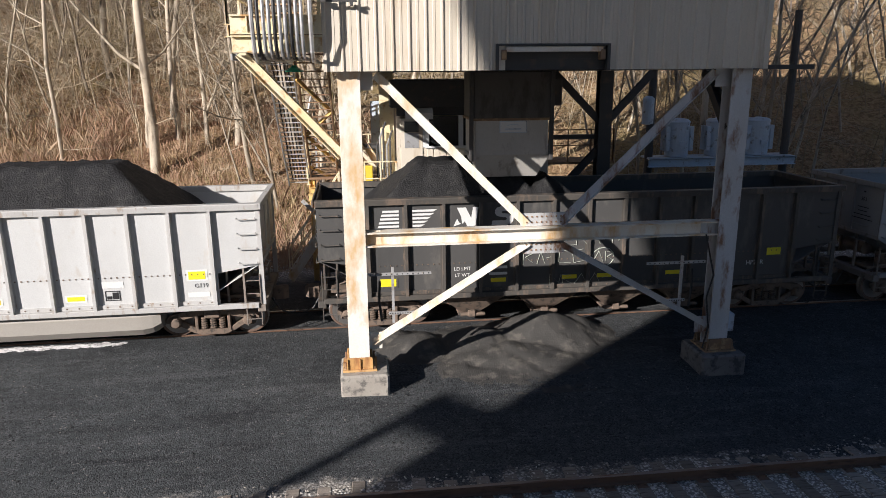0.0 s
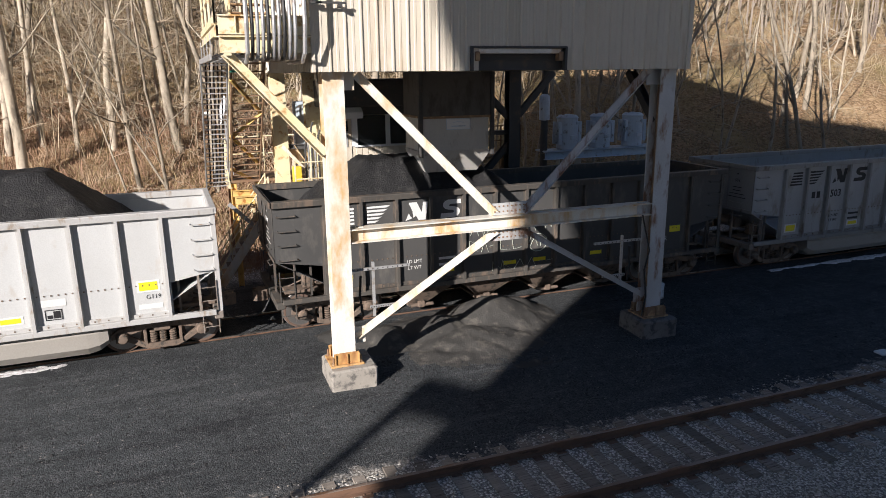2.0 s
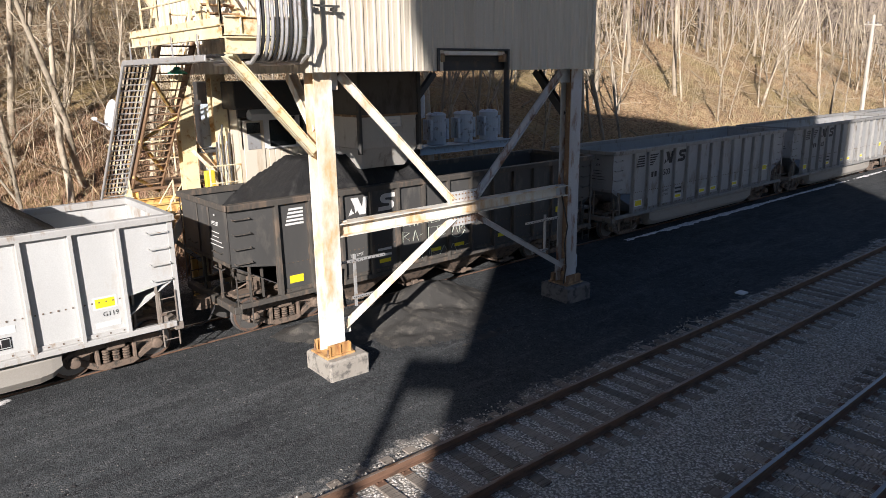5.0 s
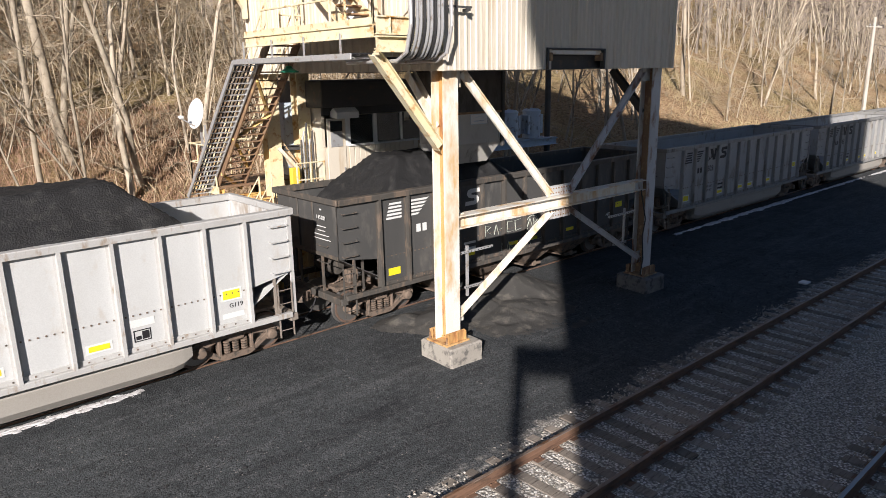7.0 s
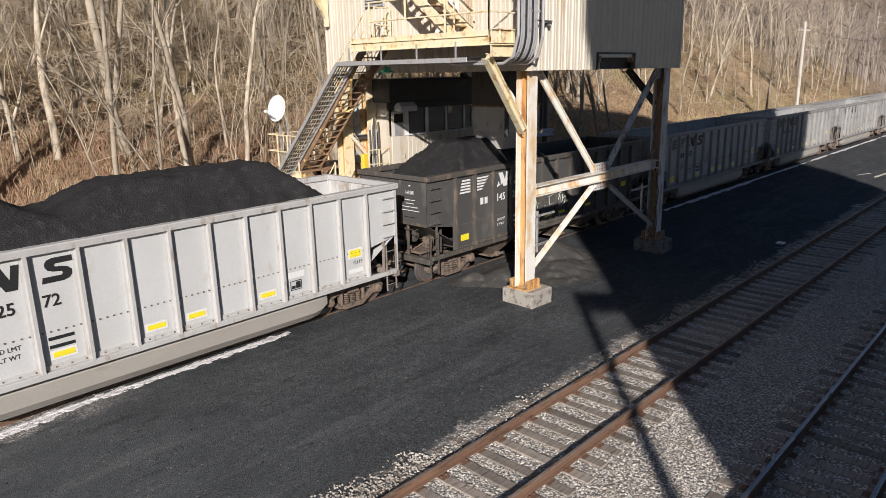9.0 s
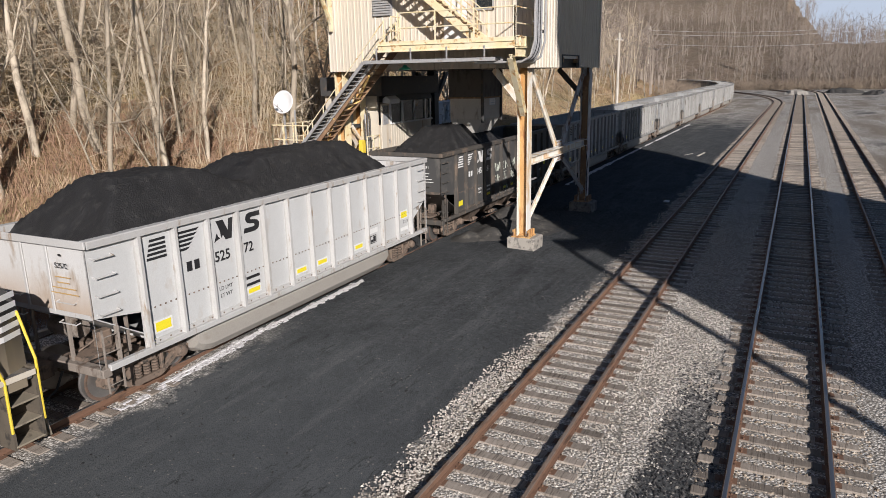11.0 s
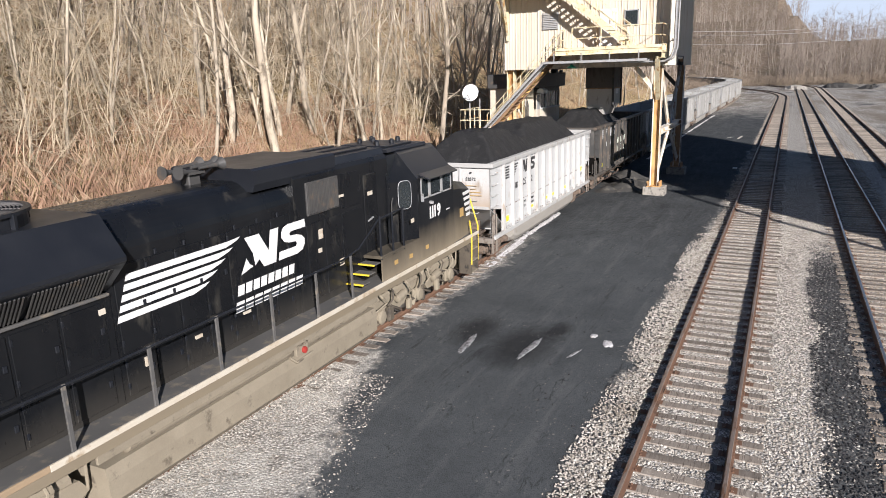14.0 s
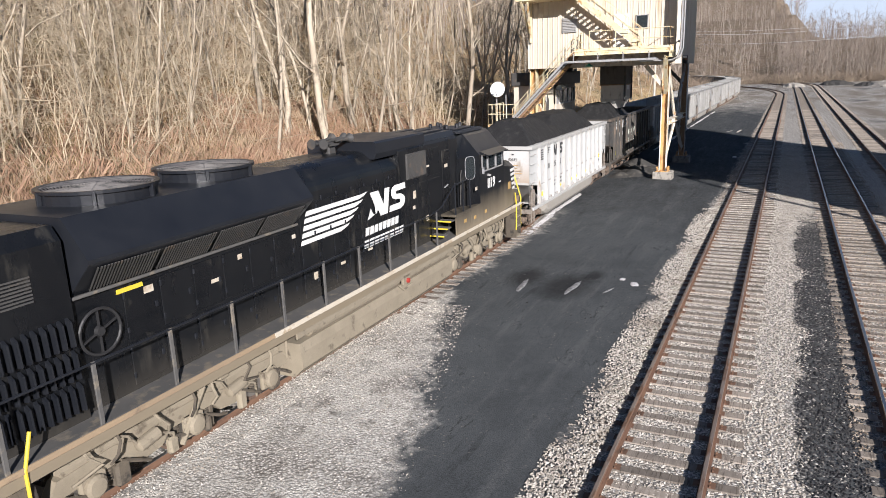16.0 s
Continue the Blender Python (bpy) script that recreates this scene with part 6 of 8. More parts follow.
# outside platform with fascia, rails and brackets
PX0, PX1, PY0, PY1, PZ = -2.35, BX0, 13.55, 18.75, 7.62
plat = thing("access_platform", "faded yellow steel platform with handrails on the tower's end", "platform")
part("deck", M().box(PX0 + 0.06, PX1 - 0.02, PY0, PY1, PZ - 0.06, PZ, 0.004), BROWN_STEEL, plat, "rust-brown grating deck")
part("fascia", M().wbeam((PX0, PY0, PZ - 0.12), (PX0, PY1, PZ - 0.12), 0.1, 0.24), YELLOW, plat)
part("toe_board", M().box(PX0 - 0.03, PX0 - 0.015, PY0, PY1, PZ, PZ + 0.12), YELLOW, plat)
part("end_beam", M().wbeam((PX0 + 0.05, PY0 - 0.02, PZ - 0.02), (PX1, PY0 - 0.02, PZ - 0.02), 0.12, 0.34, (0, 0, 1)), YELLOW, plat)
part("end_beam", M().wbeam((PX0 + 0.05, PY0, PZ - 0.36), (PX1, PY0, PZ - 0.36), 0.18, 0.30, (0, 0, 1)), YELLOW, plat)
for x in (-2.0, -1.5, -1.1):
    part("stiffener", M().box(x - 0.01, x + 0.01, PY0 - 0.08, PY0 + 0.06, PZ - 0.17, PZ + 0.12), YELLOW, plat)


def railing(parent, pts, h, n, mat, r=0.022):
    pts = [Vector(p) for p in pts]
    for zz in (h, h * 0.52):
        part("rail_bar", M().tube([p + Vector((0, 0, zz)) for p in pts], r, 6), mat, parent)
    for a, b in zip(pts[:-1], pts[1:]):
        m = max(1, round((b - a).length / n))
        for i in range(m + 1):
            p = a.lerp(b, i / m)
            part("rail_post", M().bar(p, p + Vector((0, 0, h + 0.02)), 0.045, 0.045, (1, 0, 0), 0.006), mat, parent)


railing(plat, [(PX0, 17.9, PZ), (PX0, PY0, PZ), (PX1 - 0.05, PY0, PZ)], 1.05, 1.3, YELLOW)
railing(plat, [(PX1 - 0.12, PY1, PZ), (PX1 - 0.75, PY1, PZ)], 1.05, 1.3, YELLOW)


def stair(name, label, p0, p1, width, across, n, tread_mat, mat, rail=True):
    """Steel stair: two stringers, open treads and handrails. p0 top, p1 foot, on the middle line."""
    st = thing(name, label, "stair")
    p0, p1, c = Vector(p0), Vector(p1), Vector(across)
    for s in (-1, 1):
        o = c * s * width / 2
        part("stringer", M().bar(p0 + o, p1 + o, 0.05, 0.26, (0, 0, 1), 0.008), mat, st)
        if rail:
            for hh in (0.95, 0.5):
                part("rail_bar", M().tube([p0 + o + Vector((0, 0, hh)), p1 + o + Vector((0, 0, hh))], 0.02, 6), YELLOW, st)
            for i in range(5):
                q = p0.lerp(p1, i / 4) + o
                part("rail_post", M().bar(q, q + Vector((0, 0, 0.97)), 0.04, 0.04, (1, 0, 0), 0.005), YELLOW, st)
    for i in range(n):
        q = p0.lerp(p1, (i + 0.5) / n)
        fw = Vector((p1.x - p0.x, p1.y - p0.y, 0)).normalized()
        part("tread", M().bar(q - c * width / 2, q + c * width / 2, 0.25, 0.035, (0, 0, 1), 0.005), tread_mat, st)
    return st


lower = stair("stair", "rusty yellow steel stair down from the tower platform", (-1.25, 18.9, 7.55), (-1.25, 22.78, 3.49), 0.85, (1, 0, 0), 19, BROWN_STEEL, BROWN_STEEL)
for a, b in (((-1.7, 19.6, 6.6), (-0.8, 20.8, 5.6)), ((-1.7, 21.5, 4.9), (-0.8, 20.6, 5.7)), ((-1.7, 22.3, 3.9), (-0.8, 23.0, 3.3)), ((-1.7, 21.3, 5.0), (-0.85, 22.3, 4.0))):
    part("under_brace", M().bar(a, b, 0.07, 0.09), ORANGE, lower)
stair("stair", "upper steel stair climbing the tower's end wall", (-1.55, 18.95, 10.7), (-1.55, 15.05, 7.66), 0.8, (1, 0, 0), 16, BROWN_STEEL, YELLOW)
lp = thing("access_platform", "upper steel landing high on the tower's end wall", "platform")
part("deck", M().box(-2.3, BX0, 18.85, 22.3, 10.58, 10.70), YELLOW, lp)
part("bracket", M().bar((-2.2, 22.0, 10.55), (BX0 - 0.02, 22.0, 8.9), 0.12, 0.12), YELLOW, lp)
part("bracket", M().bar((-2.2, 21.6, 10.5), (-0.75, 21.9, 8.6), 0.10, 0.14), YELLOW, lp)
part("wall_post", M().bar((-0.75, 21.9, 8.3), (-0.75, 21.9, 10.58), 0.12, 0.12), YELLOW, lp)

# ladder-type cable tray beside the stair and under the platform
tray = thing("cable_tray", "galvanised ladder cable tray running down beside the stair", "cable tray")
ta, tb = Vector((-2.1, 19.35, 7.05)), Vector((-2.1, 23.2, 3.2))
for s in (-0.33, 0.33):
    part("side_rail", M().bar(ta + Vector((s, 0, 0)), tb + Vector((s, 0, 0)), 0.04, 0.12, (0, 0, 1), 0.006), GALV, tray)
    part("side_rail", M().bar((-2.1 + s, 19.35, 7.05), (-2.1 + s, 14.2, 7.05), 0.04, 0.12, (0, 0, 1), 0.006), GALV, tray)
for i in range(26):
    q = ta.lerp(tb, (i + 0.5) / 26)
    part("rung", M().bar(q - Vector((0.33, 0, 0)), q + Vector((0.33, 0, 0)), 0.05, 0.03), GALV, tray)
for i in range(12):
    yy = 14.4 + i * 0.42
    part("rung", M().bar((-2.43, yy, 7.03), (-1.77, yy, 7.03), 0.05, 0.03), GALV, tray)
for i in range(4):
    part("hanger", M().bar((-2.40, 14.6 + i * 1.4, 7.05), (-2.40, 14.6 + i * 1.4, 7.5), 0.05, 0.02), GALV, tray)
g = M()
for i in range(5):
    xo = -2.3 + i * 0.1
    part("cable", M().tube([(xo, 14.2, 7.10), (xo, 19.3, 7.10), (xo, 19.45, 7.02), (xo, 23.1, 3.35)], 0.022, 5), RUBBER, tray)
# bundle of conduits that bends up the corner of the tower
bundle = thing("conduit_bundle", "bundle of grey conduits bending up the tower's corner", "conduit")
for i in range(9):
    xo = -1.75 + i * 0.095
    rr = 0.75 - 0.01 * i
    pts = [(xo, 15.2, 7.0 + 0.02 * (i % 2))]
    for k in range(9):
        t = k * math.pi / 16
        pts.append((xo, 13.45 - rr * 0.55 * math.sin(t) + 0.05, 7.0 + rr * (1 - math.cos(t))))
    pts.append((xo, 13.08, 14.0))
    part("conduit", M().tube(pts, 0.034, 7), CONDUIT if i % 3 else RUBBER, bundle)
for z in (8.2, 9.2, 10.2):
    part("clamp", M().bar((-1.85, 13.12, z), (-0.85, 13.12, z), 0.05, 0.03, (0, 1, 0)), GALV, bundle)
part("tray_edge", M().tube([(-1.85, 15.2, 6.95), (-1.85, 13.5, 6.95), (-1.85, 13.2, 7.1), (-1.85, 13.05, 7.6), (-1.85, 13.03, 12.0)], 0.04, 7), GALV, bundle)
part("tray_edge", M().tube([(-0.83, 15.2, 6.95), (-0.83, 13.5, 6.95), (-0.83, 13.2, 7.1), (-0.83, 13.05, 7.6), (-0.83, 13.03, 12.0)], 0.04, 7), GALV, bundle)
part("bracket", M().bar((-0.66, 13.35, 8.0), (0.0, 13.35, 8.0), 0.04, 0.04).bar((-0.1, 13.3, 7.95), (-0.1, 13.48, 7.95), 0.06, 0.06), DARK_STEEL, bundle)

# coal chute
chute = thing("loading_chute", "dusty grey telescopic coal chute hanging over the train", "chute")
part("upper_box", M().box(2.72, 4.62, 16.9, 18.5, 5.62, 6.75, 0.02), CHUTE, chute)
part("lower_box", M().box(2.75, 4.58, 16.93, 18.45, 4.72, 5.60, 0.02), CHUTE_PALE, chute, "pale dusty lower chute box")
part("flange", M().box(2.68, 4.66, 16.88, 18.52, 5.58, 5.64, 0.006), BROWN_STEEL, chute)
g = M().hull8([(2.95, 17.3, 4.15), (4.4, 17.3, 4.15), (4.4, 18.3, 4.15), (2.95, 18.3, 4.15), (2.72, 16.97, 4.72), (4.66, 16.97, 4.72), (4.66, 18.45, 4.72), (2.72, 18.45, 4.72)])
part("mouth", g, CHUTE_PALE, chute)
for x in (2.66, 4.66):
    part("guide_post", M().box(x - 0.05, x + 0.05, 16.85, 16.97, 4.6, 6.75, 0.01), DARK_STEEL, chute)
sg = part("sign", M().box(3.38, 4.02, 16.905, 16.918, 5.30, 5.56), PLASTIC_WHITE, chute, "small white maker's sign with a curved mark")
part("sign_edge", M().box(3.36, 4.04, 16.898, 16.903, 5.285, 5.30).box(3.36, 4.04, 16.898, 16.903, 5.555, 5.57).box(3.36, 3.38, 16.898, 16.903, 5.285, 5.57).box(4.02, 4.04, 16.898, 16.903, 5.285, 5.57).box(3.5, 3.9, 16.898, 16.903, 5.36, 5.39).tube([(3.55 + 0.03 * i, 16.90, 5.46 + 0.03 * math.sin(i * 0.3)) for i in range(11)], 0.008, 4), TRAFO, sg)
# green shaded lamp below the house and floodlights
for x, y, z in ((6.35, 19.9, 6.84), (-1.6, 18.1, 6.78)):
    lm = thing("pendant_lamp", "green enamelled work lamp under the tower floor", "lamp")
    part("shade", M().lathe([(0.06, 0.16), (0.10, 0.10), (0.22, 0.03), (0.24, 0.0), (0.20, 0.0), (0.05, 0.08)], (x, y, z), (0, 0, 1), 20), GREEN, lm)
    part("cord", M().bar((x, y, z + 0.15), (x, y, z + 0.35), 0.02, 0.02), DARK_STEEL, lm)

# control booth beside the track
booth = thing("control_booth", "cream-sided control booth with dark windows beneath the tower", "booth")
X0, X1, Y0, Y1, Z0, Z1 = 1.05, 5.7, 20.95, 23.6, 2.7, 5.75
part("wall", M().box(X0, X1, Y0, Y0 + 0.1, Z0, 4.55), CREAM, booth)
for i in range(int((X1 - 1.95) / 0.2)):
    part("board", M().box(1.95 + i * 0.2, 1.95 + i * 0.2 + 0.185, Y0 - 0.03, Y0 - 0.002, Z0, 4.53, 0.010), CREAM, booth)
part("wall", M().box(X0, X1, Y0, Y0 + 0.1, 5.5, Z1), DARK_STEEL, booth)
part("wall", M().box(X0, X0 + 0.1, Y0 + 0.1, Y1, Z0, Z1), CREAM, booth)
part("wall", M().box(X1 - 0.1, X1, Y0 + 0.1, Y1, Z0, Z1), CREAM, booth)
part("wall", M().box(X0, X1, Y1, Y1 + 0.1, Z0, Z1), CREAM, booth)
part("floor", M().box(X0, X1, Y0, Y1, Z0 - 0.2, Z0), DARK_STEEL, booth)
part("roof", M().box(X0 - 0.2, X1 + 0.3, Y0 - 0.3, Y1 + 0.2, Z1, Z1 + 0.8, 0.03), DARK_STEEL, booth, "dark fascia roof")
for x, w in ((1.92, 0.09), (2.98, 0.07), (4.05, 0.04), (5.1, 0.05), (5.62, 0.05)):
    part("mullion", M().box(x - w, x + w, Y0 - 0.03, Y0 + 0.1, 4.55, 5.5, 0.008), PLASTIC_WHITE, booth, "white window mullion")
for a, b in ((2.01, 2.91), (3.05, 4.01), (4.09, 5.05), (5.15, 5.57)):
    part("pane", M().box(a, b, Y0 + 0.03, Y0 + 0.04, 4.57, 5.48), GLASS, booth)
part("window_sill", M().box(1.9, X1, Y0 - 0.09, Y0 + 0.02, 4.53, 4.59, 0.01), PLASTIC_WHITE, booth)
part("notice", M().box(4.2, 4.42, Y0 + 0.015, Y0 + 0.025, 5.2, 5.48), SILL_WHITE, booth, "pale paper notice in the window")
dr = part("door", M().box(1.15, 1.82, Y0 - 0.035, Y0, Z0 + 0.05, 5.42, 0.01), CREAM, booth, "cream door with a window")
part("pane", M().box(1.27, 1.70, Y0 - 0.046, Y0 - 0.037, 5.02, 5.34), GLASS, dr)
part("closed_panel", M().box(1.27, 1.70, Y0 - 0.05, Y0 - 0.037, 4.55, 5.0, 0.006), CONDUIT, dr, "grey lower pane")
part("door_handle", M().bar((1.72, Y0 - 0.07, 3.75), (1.72, Y0 - 0.07, 3.9), 0.03, 0.03), GALV, dr)
fl = thing("floodlight", "white hooded floodlight on the booth's corner", "lamp")
part("hood", M().prism([(20.55, 5.42), (20.92, 5.46), (20.92, 5.62), (20.75, 5.74), (20.55, 5.60)], 1.3, 2.1, "x"), PLASTIC_WHITE, fl)
part("arm", M().bar((1.75, 20.85, 5.6), (1.75, 20.97, 5.72), 0.05, 0.05), DARK_STEEL, fl)
for x in (1.3, 4.2, 5.5):
    for y in (21.2, 23.3):
        part("support_post", M().wbeam((x, y, 0.0), (x, y, 2.5), 0.2, 0.2, (1, 0, 0), 0.02), BROWN_STEEL, booth)
# walkway at the foot of the stair
WZ = 3.5
wk = thing("walkway", "yellow-railed steel walkway at the foot of the stair", "walkway")
part("deck", M().box(-1.75, 1.0, 22.5, 24.4, WZ - 0.07, WZ, 0.006), BROWN_STEEL, wk)
part("deck", M().box(-0.7, 1.0, 20.9, 22.5, WZ - 0.47, WZ - 0.40, 0.006), BROWN_STEEL, wk)
part("edge_beam", M().wbeam((-1.75, 22.5, WZ - 0.12), (-1.75, 24.4, WZ - 0.12), 0.12, 0.24), YELLOW, wk)
part("edge_beam", M().wbeam((-1.7, 21.6, 3.02), (0.6, 21.6, 3.02), 0.14, 0.24), ORANGE, wk, "orange-rusted yellow edge beam")
part("edge_beam", M().wbeam((-1.7, 22.45, 3.1), (0.6, 22.45, 3.1), 0.12, 0.2), ORANGE, wk, "orange-rusted yellow edge beam")
railing(wk, [(-1.78, 22.55, WZ), (-1.78, 24.37, WZ), (0.9, 24.37, WZ)], 1.2, 0.62, YELLOW)
railing(wk, [(0.05, 20.95, WZ - 0.4), (1.0, 20.95, WZ - 0.4)], 1.05, 0.48, YELLOW)
part("front_diagonal", M().bar((-1.9, 21.5, 2.95), (-0.3, 21.45, 1.3), 0.10, 0.12), GALV, wk)
part("front_diagonal", M().bar((-0.2, 21.5, 4.6), (1.0, 21.4, 3.2), 0.08, 0.10), WHITE_RUST, wk)
for x, y in ((-1.65, 24.3), (-1.65, 22.6), (0.3, 24.3), (-0.5, 21.5), (0.6, 23.4)):
    part("support_post", M().wbeam((x, y, 0.0 + hill_z(x, y) - 0.2), (x, y, 3.4 if y > 22 else 3.0), 0.18, 0.18, (1, 0, 0), 0.02), ORANGE if y < 23 else BROWN_STEEL, wk)
back = thing("walkway", "rusty railed steel landing behind the booth", "walkway")
part("deck", M().box(5.9, 8.3, 22.2, 23.6, 3.78, 3.85, 0.006), BROWN_STEEL, back)
railing(back, [(5.95, 22.25, 3.85), (8.25, 22.25, 3.85), (8.25, 23.55, 3.85)], 1.05, 0.75, BROWN_STEEL)
for x, y in ((6.1, 23.4), (8.1, 23.4), (8.1, 22.4)):
    part("support_post", M().wbeam((x, y, hill_z(x, y) - 0.2), (x, y, 3.8), 0.15, 0.15, (1, 0, 0), 0.02), BROWN_STEEL, back)
stair("stair", "lower yellow-railed steel stair down to the track bed", (-0.75, 21.45, 2.80), (-2.35, 21.45, 0.55), 0.8, (0, 1, 0), 11, BROWN_STEEL, WHITE_RUST)
# small yellow machine box and pipes by the stair
bx = thing("junction_box", "yellow metal junction box on the walkway rail", "electrical box")
part("body", M().box(0.02, 0.3, 21.2, 21.38, 3.45, 4.0, 0.02), SAFETY, bx)
part("conduit", M().tube([(0.16, 21.3, 3.5), (0.16, 21.3, 3.1)], 0.03, 6), GALV, bx)
for i in range(5):
    x = 0.45 + 0.1 * i
    pp = thing("standpipe", "upright grey pipe standing by the booth", "pipe", group="standpipes by the booth", geo=M().tube([(x, 21.3 + 0.04 * (i % 2), 3.05), (x, 21.3 + 0.04 * (i % 2), 4.6 + 0.25 * (i % 3)), (x + 0.08, 21.4, 4.8 + 0.25 * (i % 3))], 0.032, 7), mat=GALV if i % 2 else DARK_STEEL)
pb = thing("panel_box", "grey electrical cabinet mounted on the tower steelwork", "electrical box")
part("body", M().box(0.3, 0.95, 22.0, 22.4, 3.9, 5.9, 0.02), TRAFO, pb)
part("door", M().box(0.33, 0.92, 21.98, 22.0, 3.95, 5.85, 0.006), TRAFO, pb)

# satellite dish on its post
dish = thing("satellite_dish", "white satellite dish on a thin post beside the stair", "satellite dish")
dc, dd = Vector((-1.7, 23.75, 5.62)), Vector((-0.96, -0.10, 0.22)).normalized()
g = M().lathe([(0.03, -0.10), (0.2, -0.085), (0.36, -0.04), (0.46, 0.02), (0.47, 0.03), (0.45, 0.035), (0.35, -0.02), (0.2, -0.065), (0.03, -0.08)], dc, dd, 28)
part("reflector", g, PLASTIC_WHITE, dish, smooth=True)
part("feed_arm", M().bar(dc - Vector((0, 0, 0.42)), dc + dd * 0.62 + Vector((0, 0, -0.2)), 0.03, 0.03), GALV, dish)
part("feed", M().lathe([(0.03, 0), (0.06, 0.05), (0.06, 0.14)], dc + dd * 0.6 + Vector((0, 0, -0.2)), -dd, 12), PLASTIC_WHITE, dish)
part("post", M().bar((-1.55, 23.87, 3.5), (-1.55, 23.87, 5.65), 0.06, 0.06, (1, 0, 0)), GALV, dish)
part("post", M().bar((-1.7, 23.2, 3.5), (-1.7, 23.2, 5.3), 0.05, 0.05, (1, 0, 0)), GALV, dish)

# transformer stand
stand = thing("transformer_stand", "steel stand with a blue-grey shelf carrying three transformers", "stand")
for x in (10.45, 15.75):
    part("post", M().lathe([(0.16, 0.0), (0.13, 9.0)], (x, 24.5, hill_z(x, 24.5) - 0.2), (0, 0, 1), 12), DARK_STEEL, stand)
part("shelf", M().wbeam((10.3, 24.1, 3.5), (15.95, 24.1, 3.5), 0.2, 0.3), TRAFO, stand)
part("shelf", M().box(10.35, 15.9, 24.0, 25.0, 3.62, 3.68, 0.01), TRAFO, stand)
part("cross_arm", M().bar((9.9, 24.3, 6.85), (16.4, 24.3, 6.85), 0.14, 0.16), DARK_STEEL, stand)
part("insulator_row", M().lathe([(0.05, 0), (0.07, 0.1), (0.04, 0.2)], (11.5, 24.3, 6.93), (0, 0, 1), 8).lathe([(0.05, 0), (0.07, 0.1), (0.04, 0.2)], (13.0, 24.3, 6.93), (0, 0, 1), 8).lathe([(0.05, 0), (0.07, 0.1), (0.04, 0.2)], (14.6, 24.3, 6.93), (0, 0, 1), 8), BROWN_STEEL, stand)


def transformer(x):
    t = thing("transformer", "blue-grey oil-filled transformer can with cooling fins", "transformer", pose(x, 24.5, 3.68), "transformers on the stand")
    part("tank", M().lathe([(0.40, 0.02), (0.42, 0.06), (0.42, 1.22), (0.44, 1.24), (0.44, 1.28), (0.34, 1.36), (0.05, 1.40)], (0, 0, 0), (0, 0, 1), 24), TRAFO, t)
    for s in (-1, 1):
        for k in range(5):
            part("cooling_fin", M().box(s * 0.38, s * 0.52, -0.24 + k * 0.12 - 0.015, -0.24 + k * 0.12 + 0.015, 0.22, 1.10, 0.006), TRAFO, t)
        part("bushing", M().lathe([(0.05, 0), (0.08, 0.05), (0.05, 0.08), (0.08, 0.13), (0.05, 0.16), (0.03, 0.26)], (s * 0.2, 0, 1.36), (0, 0, 1), 10), BROWN_STEEL, t)
    part("valve_box", M().box(-0.1, 0.14, -0.5, -0.38, 0.42, 0.58, 0.01), TRAFO, t)
    part("lug", M().box(0.15, 0.3, -0.46, -0.38, 1.0, 1.12, 0.01), TRAFO, t)
    return t


for x in (11.5, 13.05, 14.6):
    transformer(x)
for x, y, z in ((9.95, 23.6, 5.4),):
    mt = thing("meter_can", "small grey transformer can hung on a post", "transformer", geo=M().lathe([(0.05, -0.48), (0.2, -0.45), (0.2, 0.42), (0.1, 0.5)], (x, y, z), (0, 0, 1), 14), mat=TRAFO)

# gauge arms of perforated angle bolted to the front legs
for x, d, mt in ((0.54, 1, GALV), (6.95, -1, GALV)):
    gs = thing("gauge_arm", "perforated steel angle frame bolted to a tower leg", "gauge arm", group="gauge arms on the legs")
    part("upright", M().bar((x, 14.1, 1.52), (x, 14.1, 2.76), 0.055, 0.055, (1, 0, 0)), mt, gs)
    for z, a, b in ((2.62, -0.52, 0.82), (1.75, -0.10, 0.55)):
        part("arm", M().bar((x + d * a, 14.07, z), (x + d * b, 14.07, z), 0.05, 0.055), mt, gs)
        for k in range(12):
            q = a + (b - a) * (k + 0.5) / 12
            part("hole", M().box(x + d * q - 0.012, x + d * q + 0.012, 14.04, 14.046, z - 0.012, z + 0.012), RUBBER, gs)
    part("cable", M().tube([(x - d * 0.27, 14.15, 2.45), (x - d * 0.30, 14.17, 2.0), (x - d * 0.25, 14.15, 1.55)], 0.03, 5), RUBBER, gs)
# electrical box on the far front leg
lb = thing("leg_box", "grey switch box on the tower leg", "electrical box", geo=M().box(8.0, 8.2, 13.9, 14.15, 1.0, 1.42, 0.015), mat=TRAFO)
part("cable", M().tube([(7.3, 13.8, 3.3), (7.52, 13.74, 2.4), (7.4, 13.74, 1.9), (7.5, 13.74, 1.2), (7.4, 13.74, 0.7)], 0.02, 5), RUBBER, lb)

# ---- yard details ----


def spill(x, y):
    z = 0.06
    for cx, cy, rx, ry, h in ((1.2, 15.9, 0.9, 0.9, 0.42), (2.7, 16.0, 1.2, 1.0, 0.45), (4.4, 16.3, 1.4, 1.1, 0.72), (3.4, 15.2, 1.8, 1.0, 0.30), (5.2, 16.6, 0.9, 0.8, 0.5), (0.6, 16.6, 0.8, 0.6, 0.3), (2.6, 14.6, 2.2, 0.8, 0.12)):
        q = ((x - cx) / rx) ** 2 + ((y - cy) / ry) ** 2
        z = max(z, h * math.exp(-q * 1.3) + 0.09)
    return z


